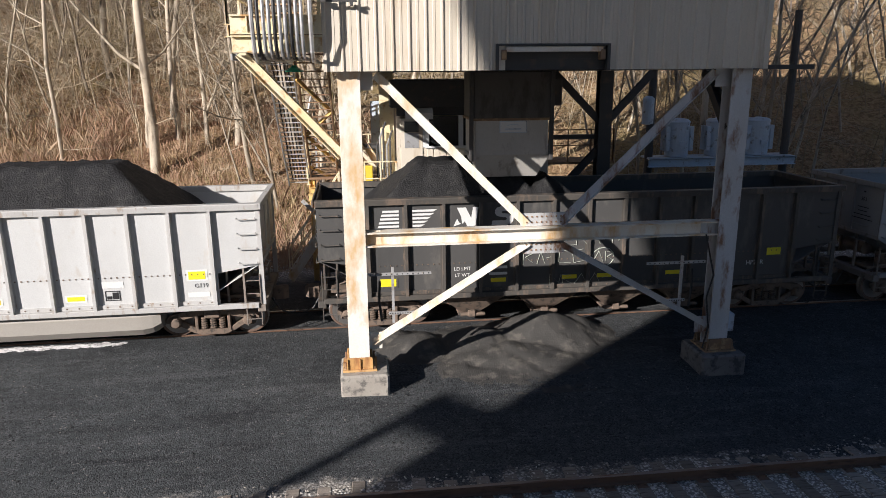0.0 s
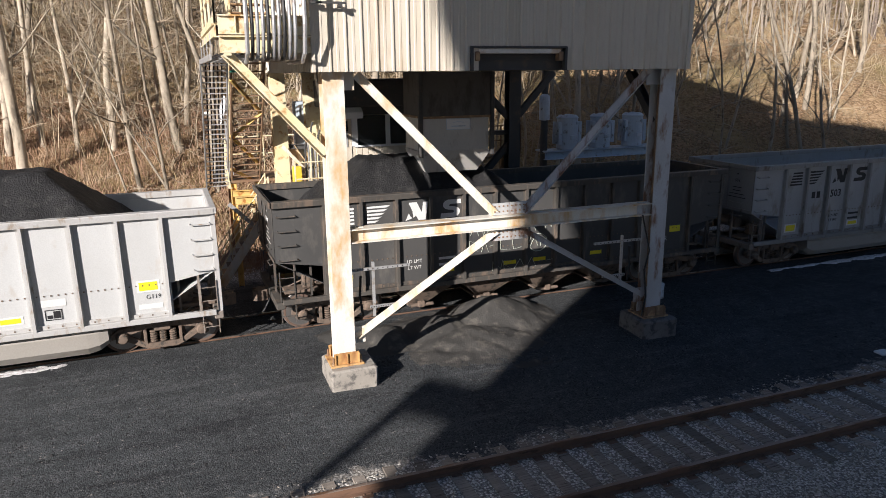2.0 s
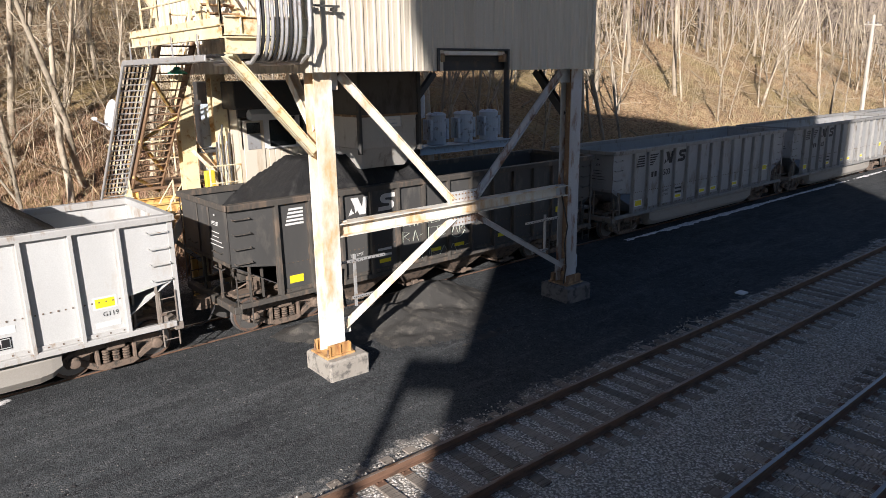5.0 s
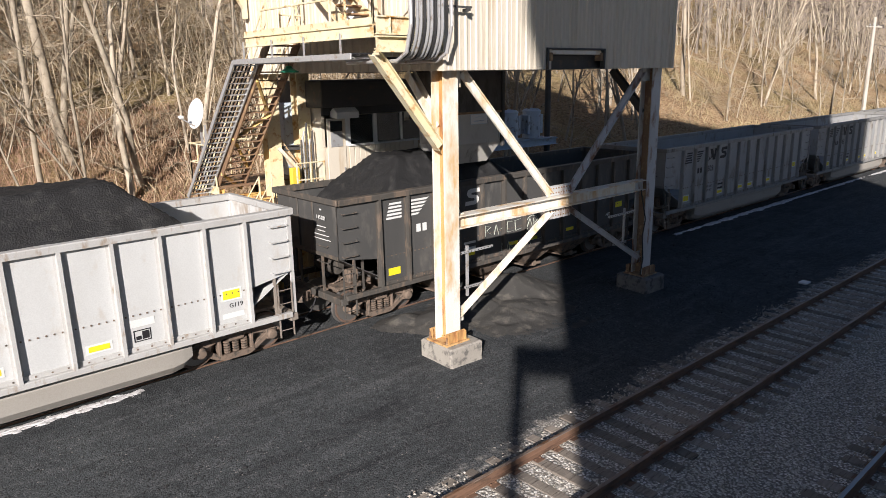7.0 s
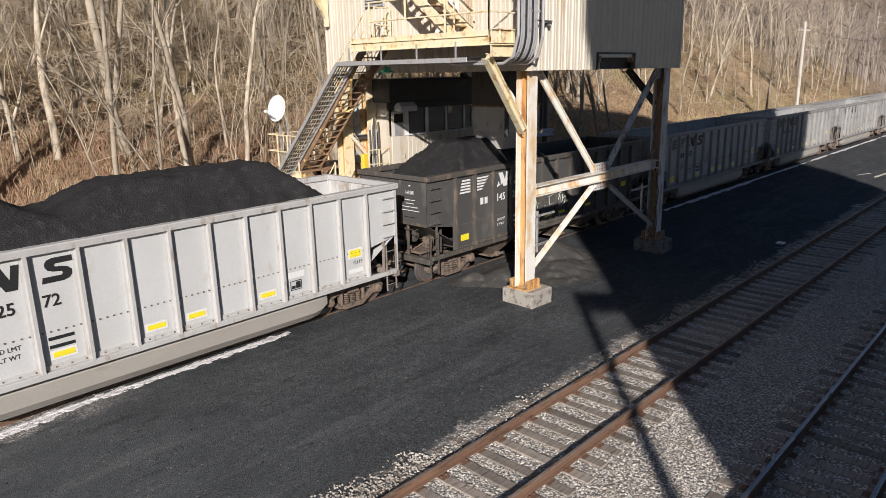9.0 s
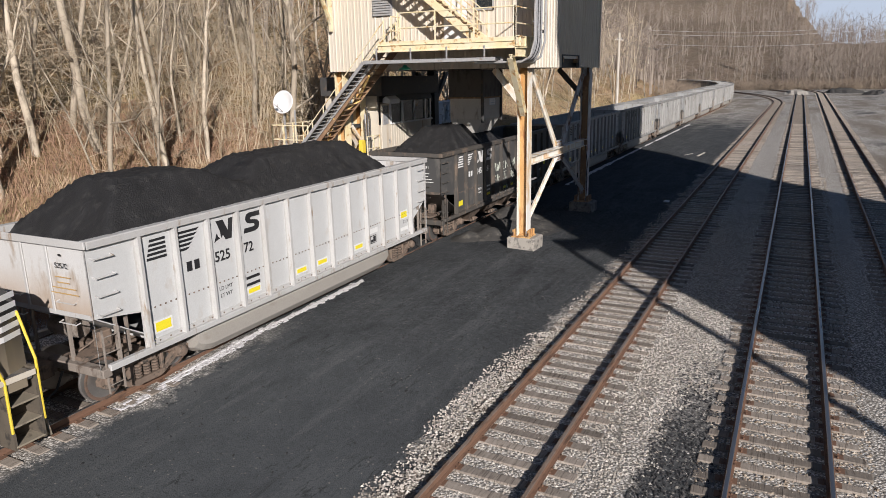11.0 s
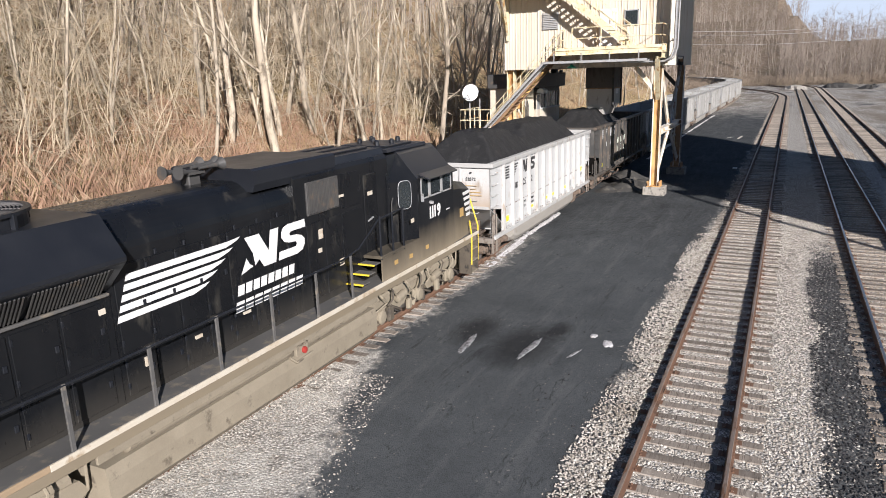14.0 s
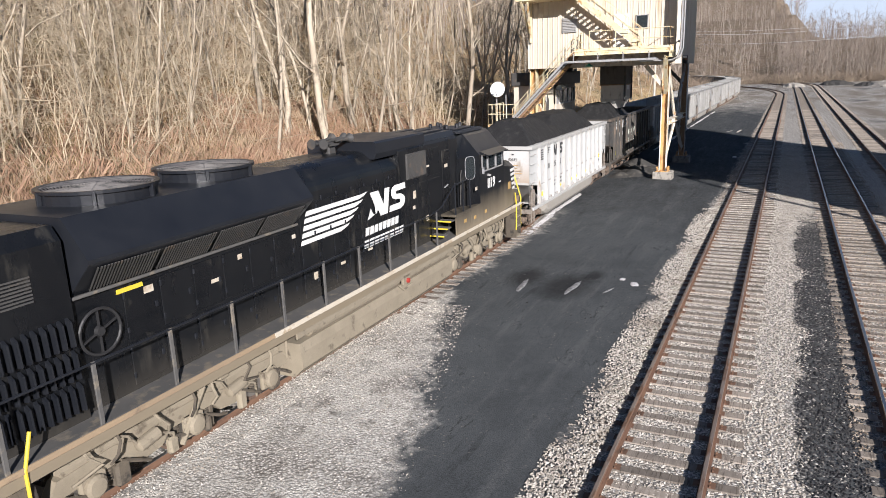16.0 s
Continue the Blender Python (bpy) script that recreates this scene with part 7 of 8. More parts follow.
sx, sy = steps([(-0.8, 7.2, 0.07)]), steps([(13.2, 17.5, 0.07)])
g = M()
g.v = [(x, y, spill(x, y) + 0.05 * noise.noise((x * 2.5, y * 2.5, 1)) * min(1, spill(x, y) * 4) + 0.025 * noise.noise((x * 9, y * 9, 2))) for y in sy for x in sx]
n = len(sx)
g.f = [(j * n + i, j * n + i + 1, (j + 1) * n + i + 1, (j + 1) * n + i) for j in range(len(sy) - 1) for i in range(n - 1)]
thing("spilled_coal", "low dusty heaps of spilled coal beside the train", "coal", kind="stuff", geo=g, mat=COAL_FINE, smooth=True)

rng = random.Random(11)


def patch(name, label, cx, cy, rx, ry, mat, turn=0.0, h=0.025):
    """A thin uneven patch lying on the ground."""
    g = M()
    n = 34
    rad = [1 + 0.35 * noise.noise((math.cos(i * 2 * math.pi / n) * 2 + cx, math.sin(i * 2 * math.pi / n) * 2 + cy, 1.0)) + rng.uniform(-0.1, 0.1) for i in range(n)]
    for q, z in ((1.0, -0.01), (0.86, h * 0.7), (0.45, h), (0.0, h)):
        for i in range(n):
            t = i * 2 * math.pi / n
            a, b = rx * rad[i] * q * math.cos(t), ry * rad[i] * q * math.sin(t)
            c, s = math.cos(turn), math.sin(turn)
            g.v.append((cx + a * c - b * s, cy + a * s + b * c, z + apron_z(cx + a * c - b * s, cy + a * s + b * c)))
    g.f = [(k * n + i, k * n + (i + 1) % n, k * n + n + (i + 1) % n, k * n + n + i) for k in range(3) for i in range(n)]
    return thing(name, label, name.replace("_", " "), geo=g, mat=mat, smooth=True, group="" if name != "snow_patch" else "snow along the rail")


def snow_strip(x0, x1, off, w, label):
    """A ragged ribbon of old snow beside the rail, broken here and there."""
    g = M()
    x, row = x0, []
    while x < x1:
        q = noise.noise((x * 0.9, off, 2.0)) + 0.5 * noise.noise((x * 4.0, off, 5.0))
        ww = w * max(0.0, 0.75 + 1.1 * q)
        y = along(x)[0] - off + 0.05 * noise.noise((x * 2.5, 1.0, 9.0))
        row.append((x, y, ww))
        x += 0.08
    for (xa, ya, wa), (xb, yb, wb) in zip(row[:-1], row[1:]):
        if wa < 0.03 or wb < 0.03:
            continue
        za, zb = apron_z(xa, ya), apron_z(xb, yb)
        g.add([(xa, ya - wa, za + 0.006), (xb, yb - wb, zb + 0.006), (xb, yb - wb * 0.6, zb + 0.035), (xa, ya - wa * 0.6, za + 0.035), (xb, yb + wb * 0.5, zb + 0.035), (xa, ya + wa * 0.5, za + 0.035), (xb, yb + wb * 0.7, zb + 0.006), (xa, ya + wa * 0.7, za + 0.006)],
              [(0, 1, 2, 3), (3, 2, 4, 5), (5, 4, 6, 7)])
    return thing("snow_strip", label, "snow", kind="stuff", geo=g, mat=SNOW)


snow_strip(-15.5, -7.0, 1.04, 0.075, "ragged strip of old snow along the rail")
snow_strip(15.0, 66.0, 1.5, 0.16, "thin strip of old snow along the far rail")
# crumbling blotches of old snow beside the rail
g = M()
for i in range(900):
    x = -15.8 + 9.6 * rng.random() ** 0.7
    y = along(x)[0] - 1.06 + rng.gauss(0, 0.055) - (0.1 if x < -12 else 0.0)
    r = rng.choice((0.02, 0.03, 0.05, 0.09)) * rng.uniform(0.6, 1.3)
    k = len(g.v)
    z = apron_z(x, y)
    ring = [(r * rng.uniform(0.6, 1.2) * math.cos(j * math.pi / 4), r * rng.uniform(0.35, 0.8) * math.sin(j * math.pi / 4)) for j in range(8)]
    g.add([(x + a * 1.5, y + b, z + 0.002) for a, b in ring] + [(x + a * 0.9, y + b * 0.6, z + 0.006 + r * 0.15) for a, b in ring], [(j, (j + 1) % 8, 8 + (j + 1) % 8, 8 + j) for j in range(8)] + [tuple(range(8, 16))])
thing("snow_blotches", "crumbling blotches of old snow beside the rail", "snow", kind="stuff", geo=g, mat=SNOW)
for cx, cy, rx, ry, tn in ((-22.5, 14.75, 1.05, 0.10, 0.10), (-22.15, 13.2, 1.0, 0.11, -0.08), (-21.2, 11.5, 0.30, 0.14, 0.3), (-20.8, 11.95, 0.18, 0.1, 0.0), (-22.1, 12.1, 0.45, 0.045, -0.3)):
    patch("ice_patch", "small remnant of dirty ice on the apron", cx, cy, rx * 0.8, ry, ICE if cy > 12 else SNOW, tn, 0.015)
g = M().box(12.2, 12.55, 10.72, 11.0, 0.0, 0.05, 0.015)
thing("litter", "crumpled white scrap lying on the apron", "litter", geo=g, mat=PLASTIC_WHITE)
for a, b in (((31.0, 13.6), (34.5, 12.6)), ((33.0, 12.0), (35.5, 11.8)), ((29.0, 15.2), (31.5, 14.6))):
    thing("board", "pale board lying on the apron", "board", group="boards on the apron", geo=M().bar((*a, 0.04), (*b, 0.04), 0.14, 0.05), mat=POLE)

# ballast: single stones heaped along the tracks, coal-coated ones in the streak, crumbs of coal on the apron


def island_stone(name, cols, dust=(0.24, 0.20, 0.155)):
    """Broken stone, each piece with a shade of its own."""
    m, nt, bs = nodes_of(name)
    g = G(nt)
    geo_ = g.put("ShaderNodeNewGeometry")
    ramp_ = g.put("ShaderNodeValToRGB")
    el = ramp_.color_ramp.elements
    while len(el) < len(cols):
        el.new(0.5)
    for e, (p, c) in zip(el, cols):
        e.position, e.color = p, (*c, 1)
    g.ln(geo_.outputs["Random Per Island"], ramp_.inputs[0])
    fine = g.noise(geo_.outputs["Position"], 90.0, 2.0, 0.6)
    broad = g.noise(geo_.outputs["Position"], 0.7, 4.0, 0.6)
    c = g.mix(g.math("MULTIPLY", g.step(fine, 0.4, 0.7), 0.3), ramp_.outputs[0], tuple(q * 0.85 for q in dust))
    c = g.mix(g.math("MULTIPLY", g.step(broad, 0.5, 0.68), 0.5), c, dust)
    g.ln(c, bs.inputs["Base Color"])
    bs.inputs["Roughness"].default_value = 0.9
    bs.inputs["Specular IOR Level"].default_value = 0.2
    return m


def stones(name, label, category, xyz, r, mat, seed):
    """Many small broken stones: lopsided eight-faced lumps at the places xyz with the radii r."""
    rs = np.random.RandomState(seed)
    n = len(r)
    unit = np.array([(1, 0, 0), (0, 1, 0), (-1, 0, 0), (0, -1, 0), (0, 0, 1), (0, 0, -0.7)], float)
    v = unit[None] * rs.uniform(0.55, 1.35, (n, 6, 1)) + rs.uniform(-0.25, 0.25, (n, 6, 3))
    a = rs.uniform(0, 6.283, n)
    c, s = np.cos(a)[:, None], np.sin(a)[:, None]
    long_ = rs.uniform(0.8, 1.5, (n, 1))
    vx, vy = v[:, :, 0] * long_, v[:, :, 1]
    v = np.stack([vx * c - vy * s, vx * s + vy * c, v[:, :, 2] * rs.uniform(0.6, 1.0, (n, 1))], 2) * r[:, None, None] + xyz[:, None]
    f = np.array([(0, 1, 4), (1, 2, 4), (2, 3, 4), (3, 0, 4), (1, 0, 5), (2, 1, 5), (3, 2, 5), (0, 3, 5)])
    f = f[None] + 6 * np.arange(n)[:, None, None]
    me = bpy.data.meshes.new(name)
    me.from_pydata(v.reshape(-1, 3).tolist(), [], f.reshape(-1, 3).tolist())
    me.materials.append(mat)
    return tagged(new(name, me), label, category, kind="stuff")


rs = np.random.RandomState(21)
PALE_STONE = island_stone("pale_ballast_stone", ((0.0, (0.24, 0.215, 0.185)), (0.3, (0.42, 0.385, 0.335)), (0.7, (0.56, 0.525, 0.47)), (1.0, (0.74, 0.70, 0.64))))
BROWN_STONE = island_stone("brown_stained_stone", ((0.0, (0.13, 0.10, 0.075)), (0.4, (0.31, 0.25, 0.19)), (1.0, (0.56, 0.49, 0.40))))
COAL_STONE = island_stone("coal_coated_stone", ((0.0, (0.018, 0.018, 0.02)), (0.7, (0.06, 0.06, 0.063)), (0.95, (0.11, 0.105, 0.10)), (1.0, (0.55, 0.52, 0.47))), (0.03, 0.03, 0.031))


def strip(n, x0, x1, ylo, yhi, lift=0.0, power=1.0):
    x = x0 + (x1 - x0) * rs.rand(n) ** power
    y = ylo + (yhi - ylo) * rs.rand(n)
    return np.stack([x, y, np.full(n, lift)], 1)


def wavy(x, k=0.0):
    return 0.16 * np.sin(x * 0.9 + k) + 0.10 * np.sin(x * 2.3 + 1.7 * k) + 0.06 * np.sin(x * 5.1 + k)


bed = []
# shoulder between the apron and the second track, heaped highest beside the ties
p = strip(25000, -36, 20, 10.1, 11.0, 0.0, 1.35)
edge = np.where(p[:, 0] < -8, 10.86, 10.36) + wavy(p[:, 0]) + 0.12 * rs.randn(len(p))
p = p[(p[:, 1] < edge) & ((p[:, 0] < -7.5) | (rs.rand(len(p)) < 0.22))]
p[:, 2] = 0.05 * np.clip((10.75 - p[:, 1]) / 0.4, 0, 1) + 0.012
bed.append(p)
p = strip(36000, -36, 22, 7.95, 10.2, 0.0, 1.35)
bed.append(p[(p[:, 0] < -4) | (rs.rand(len(p)) < 0.6)])
p = strip(34000, -36, 22, 6.2, 8.0, 0.006, 1.3)
bed.append(p[(p[:, 1] > np.where(p[:, 0] < -10, 6.92, 6.2) + wavy(p[:, 0], 2.0) + 0.09 * rs.randn(len(p)))])
p = np.concatenate(bed)
stones("loose_ballast", "pale broken ballast stones heaped along the tracks", "ballast", p, rs.uniform(0.013, 0.031, len(p)), PALE_STONE, 1)
p = strip(16000, -34, -8, 5.7, 7.0, 0.004, 1.1)
p = p[(p[:, 0] < -13) | (rs.rand(len(p)) < (-8 - p[:, 0]) / 5)]
p = p[(p[:, 1] < 6.98 + wavy(p[:, 0], 2.0)) & (p[:, 1] > 5.9 + 0.1 * rs.randn(len(p)))]
stones("coal_coated_ballast", "black coal-coated ballast stones between two tracks", "ballast", p, rs.uniform(0.015, 0.034, len(p)), COAL_STONE, 2)
p = strip(22000, -30, 24, 3.4, 6.1, 0.0, 1.2)
stones("stained_ballast", "brown stained ballast stones along the worn track", "ballast", p, rs.uniform(0.016, 0.034, len(p)), BROWN_STONE, 3)
# stones under and beside the train's track, and the trampled pale ground beside the locomotive
x = -38 + 26 * rs.rand(9000)
c_ = 18.42 + 0.015 * x
y = c_ - 0.75 - 0.85 * rs.rand(9000) ** 1.5
p = np.stack([x, y, np.where(x > -24.5, -0.014, 0.0)], 1)
x = -38 + 13 * rs.rand(6500)
y = 18.42 + 0.015 * x - 1.4 - rs.rand(6500) ** 1.4 * (0.4 + 0.30 * np.maximum(0, -22.5 - x))
p = np.concatenate([p, np.stack([x, y, np.full(6500, -0.002)], 1)])
p[:, 2] += [apron_z(a, b) for a, b in p[:, :2]]
stones("trampled_stone", "scattered pale stones beside the locomotive's track", "ballast", p, 0.008 + 0.020 * rs.rand(len(p)) ** 2.5, PALE_STONE, 4)
p = strip(12000, -26, 14, 10.9, 16.6)
p = p[(p[:, 0] > -10) | (rs.rand(len(p)) < 0.2)]
p[:, 2] = [apron_z(a, b) for a, b in p[:, :2]]
stones("coal_crumbs", "scattered lumps of coal on the apron", "coal", p, 0.007 + 0.026 * rs.rand(len(p)) ** 3, COAL, 5)

# utility pole and wires
pl = thing("utility_pole", "pale timber utility pole with a cross-arm beyond the train", "utility pole")
part("pole", M().lathe([(0.20, 0.0), (0.13, 11.0)], (58.2, 24.4, hill_z(58.2, 24.4) - 0.3), (0, 0, 1), 12), POLE, pl)
part("cross_arm", M().bar((57.0, 24.6, 10.0), (59.4, 24.2, 10.0), 0.10, 0.12), POLE, pl)
for x in (57.2, 58.0, 59.2):
    part("insulator", M().lathe([(0.03, 0.0), (0.06, 0.08), (0.03, 0.16)], (x, 24.4, 10.06), (0, 0, 1), 8), CONDUIT, pl)
for zz, yy in ((10.2, 24.6), (10.2, 24.2), (8.6, 24.4)):
    w = M()
    w.tube([(58.2 + (230 - 58.2) * i / 14, yy + 0.05 * i + max(0, i - 5) ** 2 * 0.25, zz - 2.0 * math.sin(math.pi * ((i * 1.5) % 7.01) / 7) + i * 0.6) for i in range(15)], 0.018, 4)
    thing("overhead_wire", "thin dark overhead wire", "wire", group="overhead wires", geo=w, mat=DARK_STEEL)

far_pole = copy_thing(pl, pose(187.0 - 58.2, 46.0 - 24.4, 8.0))
far_pole["label"] = "far timber utility pole on the wooded slope"
for k, (za, zb) in enumerate(((17.6, 15.6), (16.6, 14.7), (13.9, 12.1))):
    w = M().tube([(187.0, 46.0 - 12.0 * i, za + (zb - za) * i / 10 - 1.2 * math.sin(math.pi * ((i % 5) / 5))) for i in range(11)], 0.045, 4)
    thing("overhead_wire", "pale overhead wire crossing the end of the valley", "wire", group="overhead wires", geo=w, mat=GALV)

# coal silo behind the camera's way, which throws the long shadow over the yard
silo = thing("coal_silo", "tall round concrete coal silo south of the yard", "silo")
SX, SY = -17.09, -16.03
part("shell", M().lathe([(8.85, -1.0), (8.85, 17.9), (9.95, 21.6), (9.95, 28.6), (9.7, 28.9), (0.5, 29.4)], (SX, SY, 0), (0, 0, 1), 64), SILO, silo)
sm = Matrix.Translation((SX, SY, 0)) @ Matrix.Rotation(math.atan2(0.755, -0.655), 4, "Z")
part("riser_leg", M().box(9.78, 10.08, -0.15, 0.15, 0.0, 13.2, 0.0, sm), GALV, silo)
part("side_landing", M().box(8.7, 10.1, -0.6, 0.6, 13.0, 13.3, 0.0, sm), GALV, silo)

# ---- woods ----


def limb(g, p, d, length, r0, n, sides, rg, wander=0.12, up=0.0):
    """One tapered, slightly crooked limb; returns its points."""
    pts, q, v = [p], p.copy(), d.copy()
    for i in range(n):
        v = (v + Vector((rg.gauss(0, wander), rg.gauss(0, wander), rg.gauss(up, wander * 0.6)))).normalized()
        q = q + v * (length / n)
        pts.append(q.copy())
    g.tube(pts, r0, sides, r0 * 0.3, False)
    return pts


def on(pts, f):
    k = min(len(pts) - 2, int(f * (len(pts) - 1)))
    return pts[k].lerp(pts[k + 1], f * (len(pts) - 1) - k)


def wild(rg, up):
    a = rg.uniform(0, 6.283)
    return Vector((math.cos(a), math.sin(a), up)).normalized()


def forest_tree(rg, h, r, low):
    """A tall bare forest tree: a slender crooked trunk, rising limbs with branches and fine twigs, a few drooping low limbs."""
    g, t = M(), M()
    trunk = limb(g, Vector((0, 0, -0.4)), Vector((rg.gauss(0, 0.10), rg.gauss(0, 0.10), 1)).normalized(), h, r, 8, 7, rg, 0.085)
    stems = [(trunk, r)]
    if rg.random() < 0.5:
        f = rg.uniform(0.08, 0.4)
        stems.append((limb(g, on(trunk, f), wild(rg, 2.2), h * (0.9 - f), r * 0.62, 6, 5, rg, 0.09, 0.05), r * 0.62))
    for st, rr in stems:
        for k in range(rg.randint(8, 10)):
            f = rg.uniform(0.16, 0.95)
            b = limb(g, on(st, f), wild(rg, rg.uniform(0.25, 1.9)), h * rg.uniform(0.13, 0.30) * (1.2 - 0.65 * f), max(0.016, rr * (1 - 0.7 * f) * 0.45), 4, 4, rg, 0.2, 0.06)
            for j in range(rg.randint(4, 6)):
                c = limb(t, on(b, rg.uniform(0.15, 1.0)), wild(rg, rg.uniform(-0.3, 1.4)), rg.uniform(0.6, 1.8), 0.012, 3, 3, rg, 0.25, 0.04)
                for q in range(4):
                    e = on(c, rg.uniform(0.2, 0.98))
                    t.tube([e, e + wild(rg, rg.uniform(-0.5, 1.1)) * rg.uniform(0.25, 0.8)], 0.0065, 3, 0.003, False)
    for k in range(low):
        b = limb(t, on(trunk, rg.uniform(0.06, 0.36)), wild(rg, rg.uniform(-0.2, 0.5)), rg.uniform(1.2, 4.2), 0.02, 5, 4, rg, 0.2, -0.02)
        for j in range(7):
            e = on(b, rg.uniform(0.2, 1.0))
            t.tube([e, e + wild(rg, rg.uniform(-0.5, 0.8)) * rg.uniform(0.3, 1.1)], 0.008, 3, 0.003, False)
    return g, t


TREE_LABELS = ("bare grey-barked hardwood tree on the hillside", "bare pale slender tree on the leafy slope", "bare many-limbed tree at the foot of the hill")
trees = []
for k in range(9):
    rg = random.Random(100 + k)
    g, t = forest_tree(rg, rg.uniform(11, 17), (0.07, 0.10, 0.14, 0.085, 0.19, 0.075, 0.12, 0.065, 0.10)[k], (5, 3, 2, 6, 2, 5, 3, 7, 4)[k])
    tr = thing("tree", TREE_LABELS[k % 3], "tree", pose(0, 0, 0), "bare trees on the hill")
    part("trunk", g, BARK, tr, smooth=True)
    part("crown", t, TWIG, tr)
    trees.append(tr)
rg = random.Random(4)
spots = []
# trees that stand out, then the wood
for x, y in ((-5.2, 30.5), (-4.7, 30.9), (-1.8, 30.5), (-13.0, 32.0), (-9.0, 31.4), (17.0, 31.0), (20.0, 33.5), (24.0, 30.0), (26.5, 32.0), (12.0, 32.5)):
    spots.append((x, y))
while len(spots) < 296:
    x = rg.uniform(-32, 22) if rg.random() < 0.5 else rg.uniform(-45, 105)
    y = (33.5 if x < -6 else 29.0) + rg.random() ** 1.35 * 25 + max(0, x - 108) ** 2 / 360
    if all((x - a) ** 2 + (y - b) ** 2 > 1.6 for a, b in spots) and not (-4 < x < 9 and y < 29):
        spots.append((x, y))
for i, (x, y) in enumerate(spots):
    m = pose(x, y, hill_z(x, y) - 0.1, rg.uniform(-6, 6), rg.uniform(-6, 6), rg.uniform(0, 360))
    s = rg.uniform(0.65, 1.25)
    if i < len(trees):
        trees[i].matrix_basis = m @ Matrix.Diagonal((s, s, s, 1))
    else:
        o = copy_thing(trees[i % len(trees)], m)
        o.scale = (s, s, s * rg.uniform(0.9, 1.15))

# thicket between the trees: arching many-stemmed shrubs and thin saplings, denser west of the tower
g = M()
for i in range(4300):
    x = rg.uniform(-50, 105)
    y = (32.0 if x < -2 else 28.0 if x < 10 else 30.5) + rg.random() ** 1.3 * 24
    if (-4 < x < 9 and y < 28) or (x > 12 and rg.random() < 0.6) or (-14 < x <= 12 and y < 38 and rg.random() < 0.6):
        continue
    z = hill_z(x, y)
    p = Vector((x, y, z - 0.1))
    tall = rg.random() < 0.3
    h = rg.uniform(2.5, 5.5) if tall else rg.uniform(0.6, 2.0)
    for k in range(1 if tall else rg.randint(2, 4)):
        lean = 0.10 if tall else 0.42
        q = p + Vector((rg.gauss(0, lean) * h, rg.gauss(0, lean) * h, h * rg.uniform(0.4, 0.6)))
        e = q + Vector((rg.gauss(0, lean * 1.4) * h, rg.gauss(0, lean * 1.4) * h, h * rg.uniform(0.1, 0.5)))
        r = 0.006 + 0.003 * h
        g.tube([p, q, e], r, 3, r * 0.3, False)
        for j in range(8 if tall else 4):
            b = p.lerp(q, rg.uniform(0.4, 1)) if j % 2 else q.lerp(e, rg.random())
            g.tube([b, b + wild(rg, rg.uniform(-0.3, 1.4)) * (0.2 + h * rg.uniform(0.08, 0.28))], 0.0055, 3, 0.003, False)
thing("saplings", "tangled thicket of bare shrubs and saplings on the slope", "undergrowth", kind="stuff", geo=g, mat=TWIG_UNDER)
# pole-stage growth: thin pale stems with spreading fine twigs
g = M()
for i in range(1900):
    x = rg.uniform(-42, 22)
    y = (33.0 if x < -2 else 31.0) + rg.random() ** 1.2 * 18
    if x > -14 and rg.random() < (0.7 if y < 38 else 0.45):
        continue
    h = rg.uniform(2.5, 6.5)
    p = Vector((x, y, hill_z(x, y) - 0.1))
    st = limb(g, p, Vector((rg.gauss(0, 0.2), rg.gauss(0, 0.2), 1)).normalized(), h, 0.010 + 0.003 * h, 5, 3, rg, 0.17)
    for k in range(rg.randint(9, 12)):
        b = on(st, rg.uniform(0.15, 1.0))
        e = b + wild(rg, rg.uniform(-0.2, 1.1)) * rg.uniform(0.5, 1.7)
        g.tube([b, e], 0.008, 3, 0.004, False)
        for q in range(2):
            m = b.lerp(e, rg.uniform(0.3, 0.95))
            g.tube([m, m + wild(rg, rg.uniform(-0.5, 1.1)) * rg.uniform(0.2, 0.7)], 0.006, 3, 0.003, False)
thing("young_growth", "thin pale saplings with spreading bare twigs", "undergrowth", kind="stuff", geo=g, mat=TWIG_PALE)
# fallen boughs and logs on the leaf litter
g = M()
for i in range(50):
    x, y = rg.uniform(-40, 80), 27.5 + rg.random() * 22
    if -4 < x < 12 and y < 29:
        continue
    a, ln = rg.uniform(0, 6.283), rg.uniform(1.2, 6.0)
    pts = []
    for k in range(5):
        px, py = x + math.cos(a) * ln * k / 4 + rg.gauss(0, 0.05), y + math.sin(a) * ln * k / 4 + rg.gauss(0, 0.05)
        pts.append((px, py, hill_z(px, py) + 0.06 + 0.05 * k * rg.random()))
    r = rg.uniform(0.03, 0.14)
    g.tube(pts, r, 6, r * 0.5)
thing("fallen_boughs", "fallen logs and boughs lying on the leaf litter", "deadwood", kind="stuff", geo=g, mat=TWIG_UNDER)


def tufts(name, label, count, area, hmin, hmax, mat, w):
    g = M()
    for i in range(count):
        x, y = area()
        z = hill_z(x, y) - 0.03
        h = rg.uniform(hmin, hmax)
        a = rg.uniform(0, 6.283)
        dx, dy = math.cos(a) * w, math.sin(a) * w
        lx, ly = rg.gauss(0, 0.3) * h, rg.gauss(0, 0.3) * h
        g.add([(x - dx, y - dy, z), (x + dx, y + dy, z), (x + lx * 0.5 + dx * 0.6, y + ly * 0.5 + dy * 0.6, z + h * 0.6), (x + lx, y + ly, z + h)], [(0, 1, 2), (0, 2, 3)])
    return thing(name, label, "undergrowth", kind="stuff", geo=g, mat=mat)


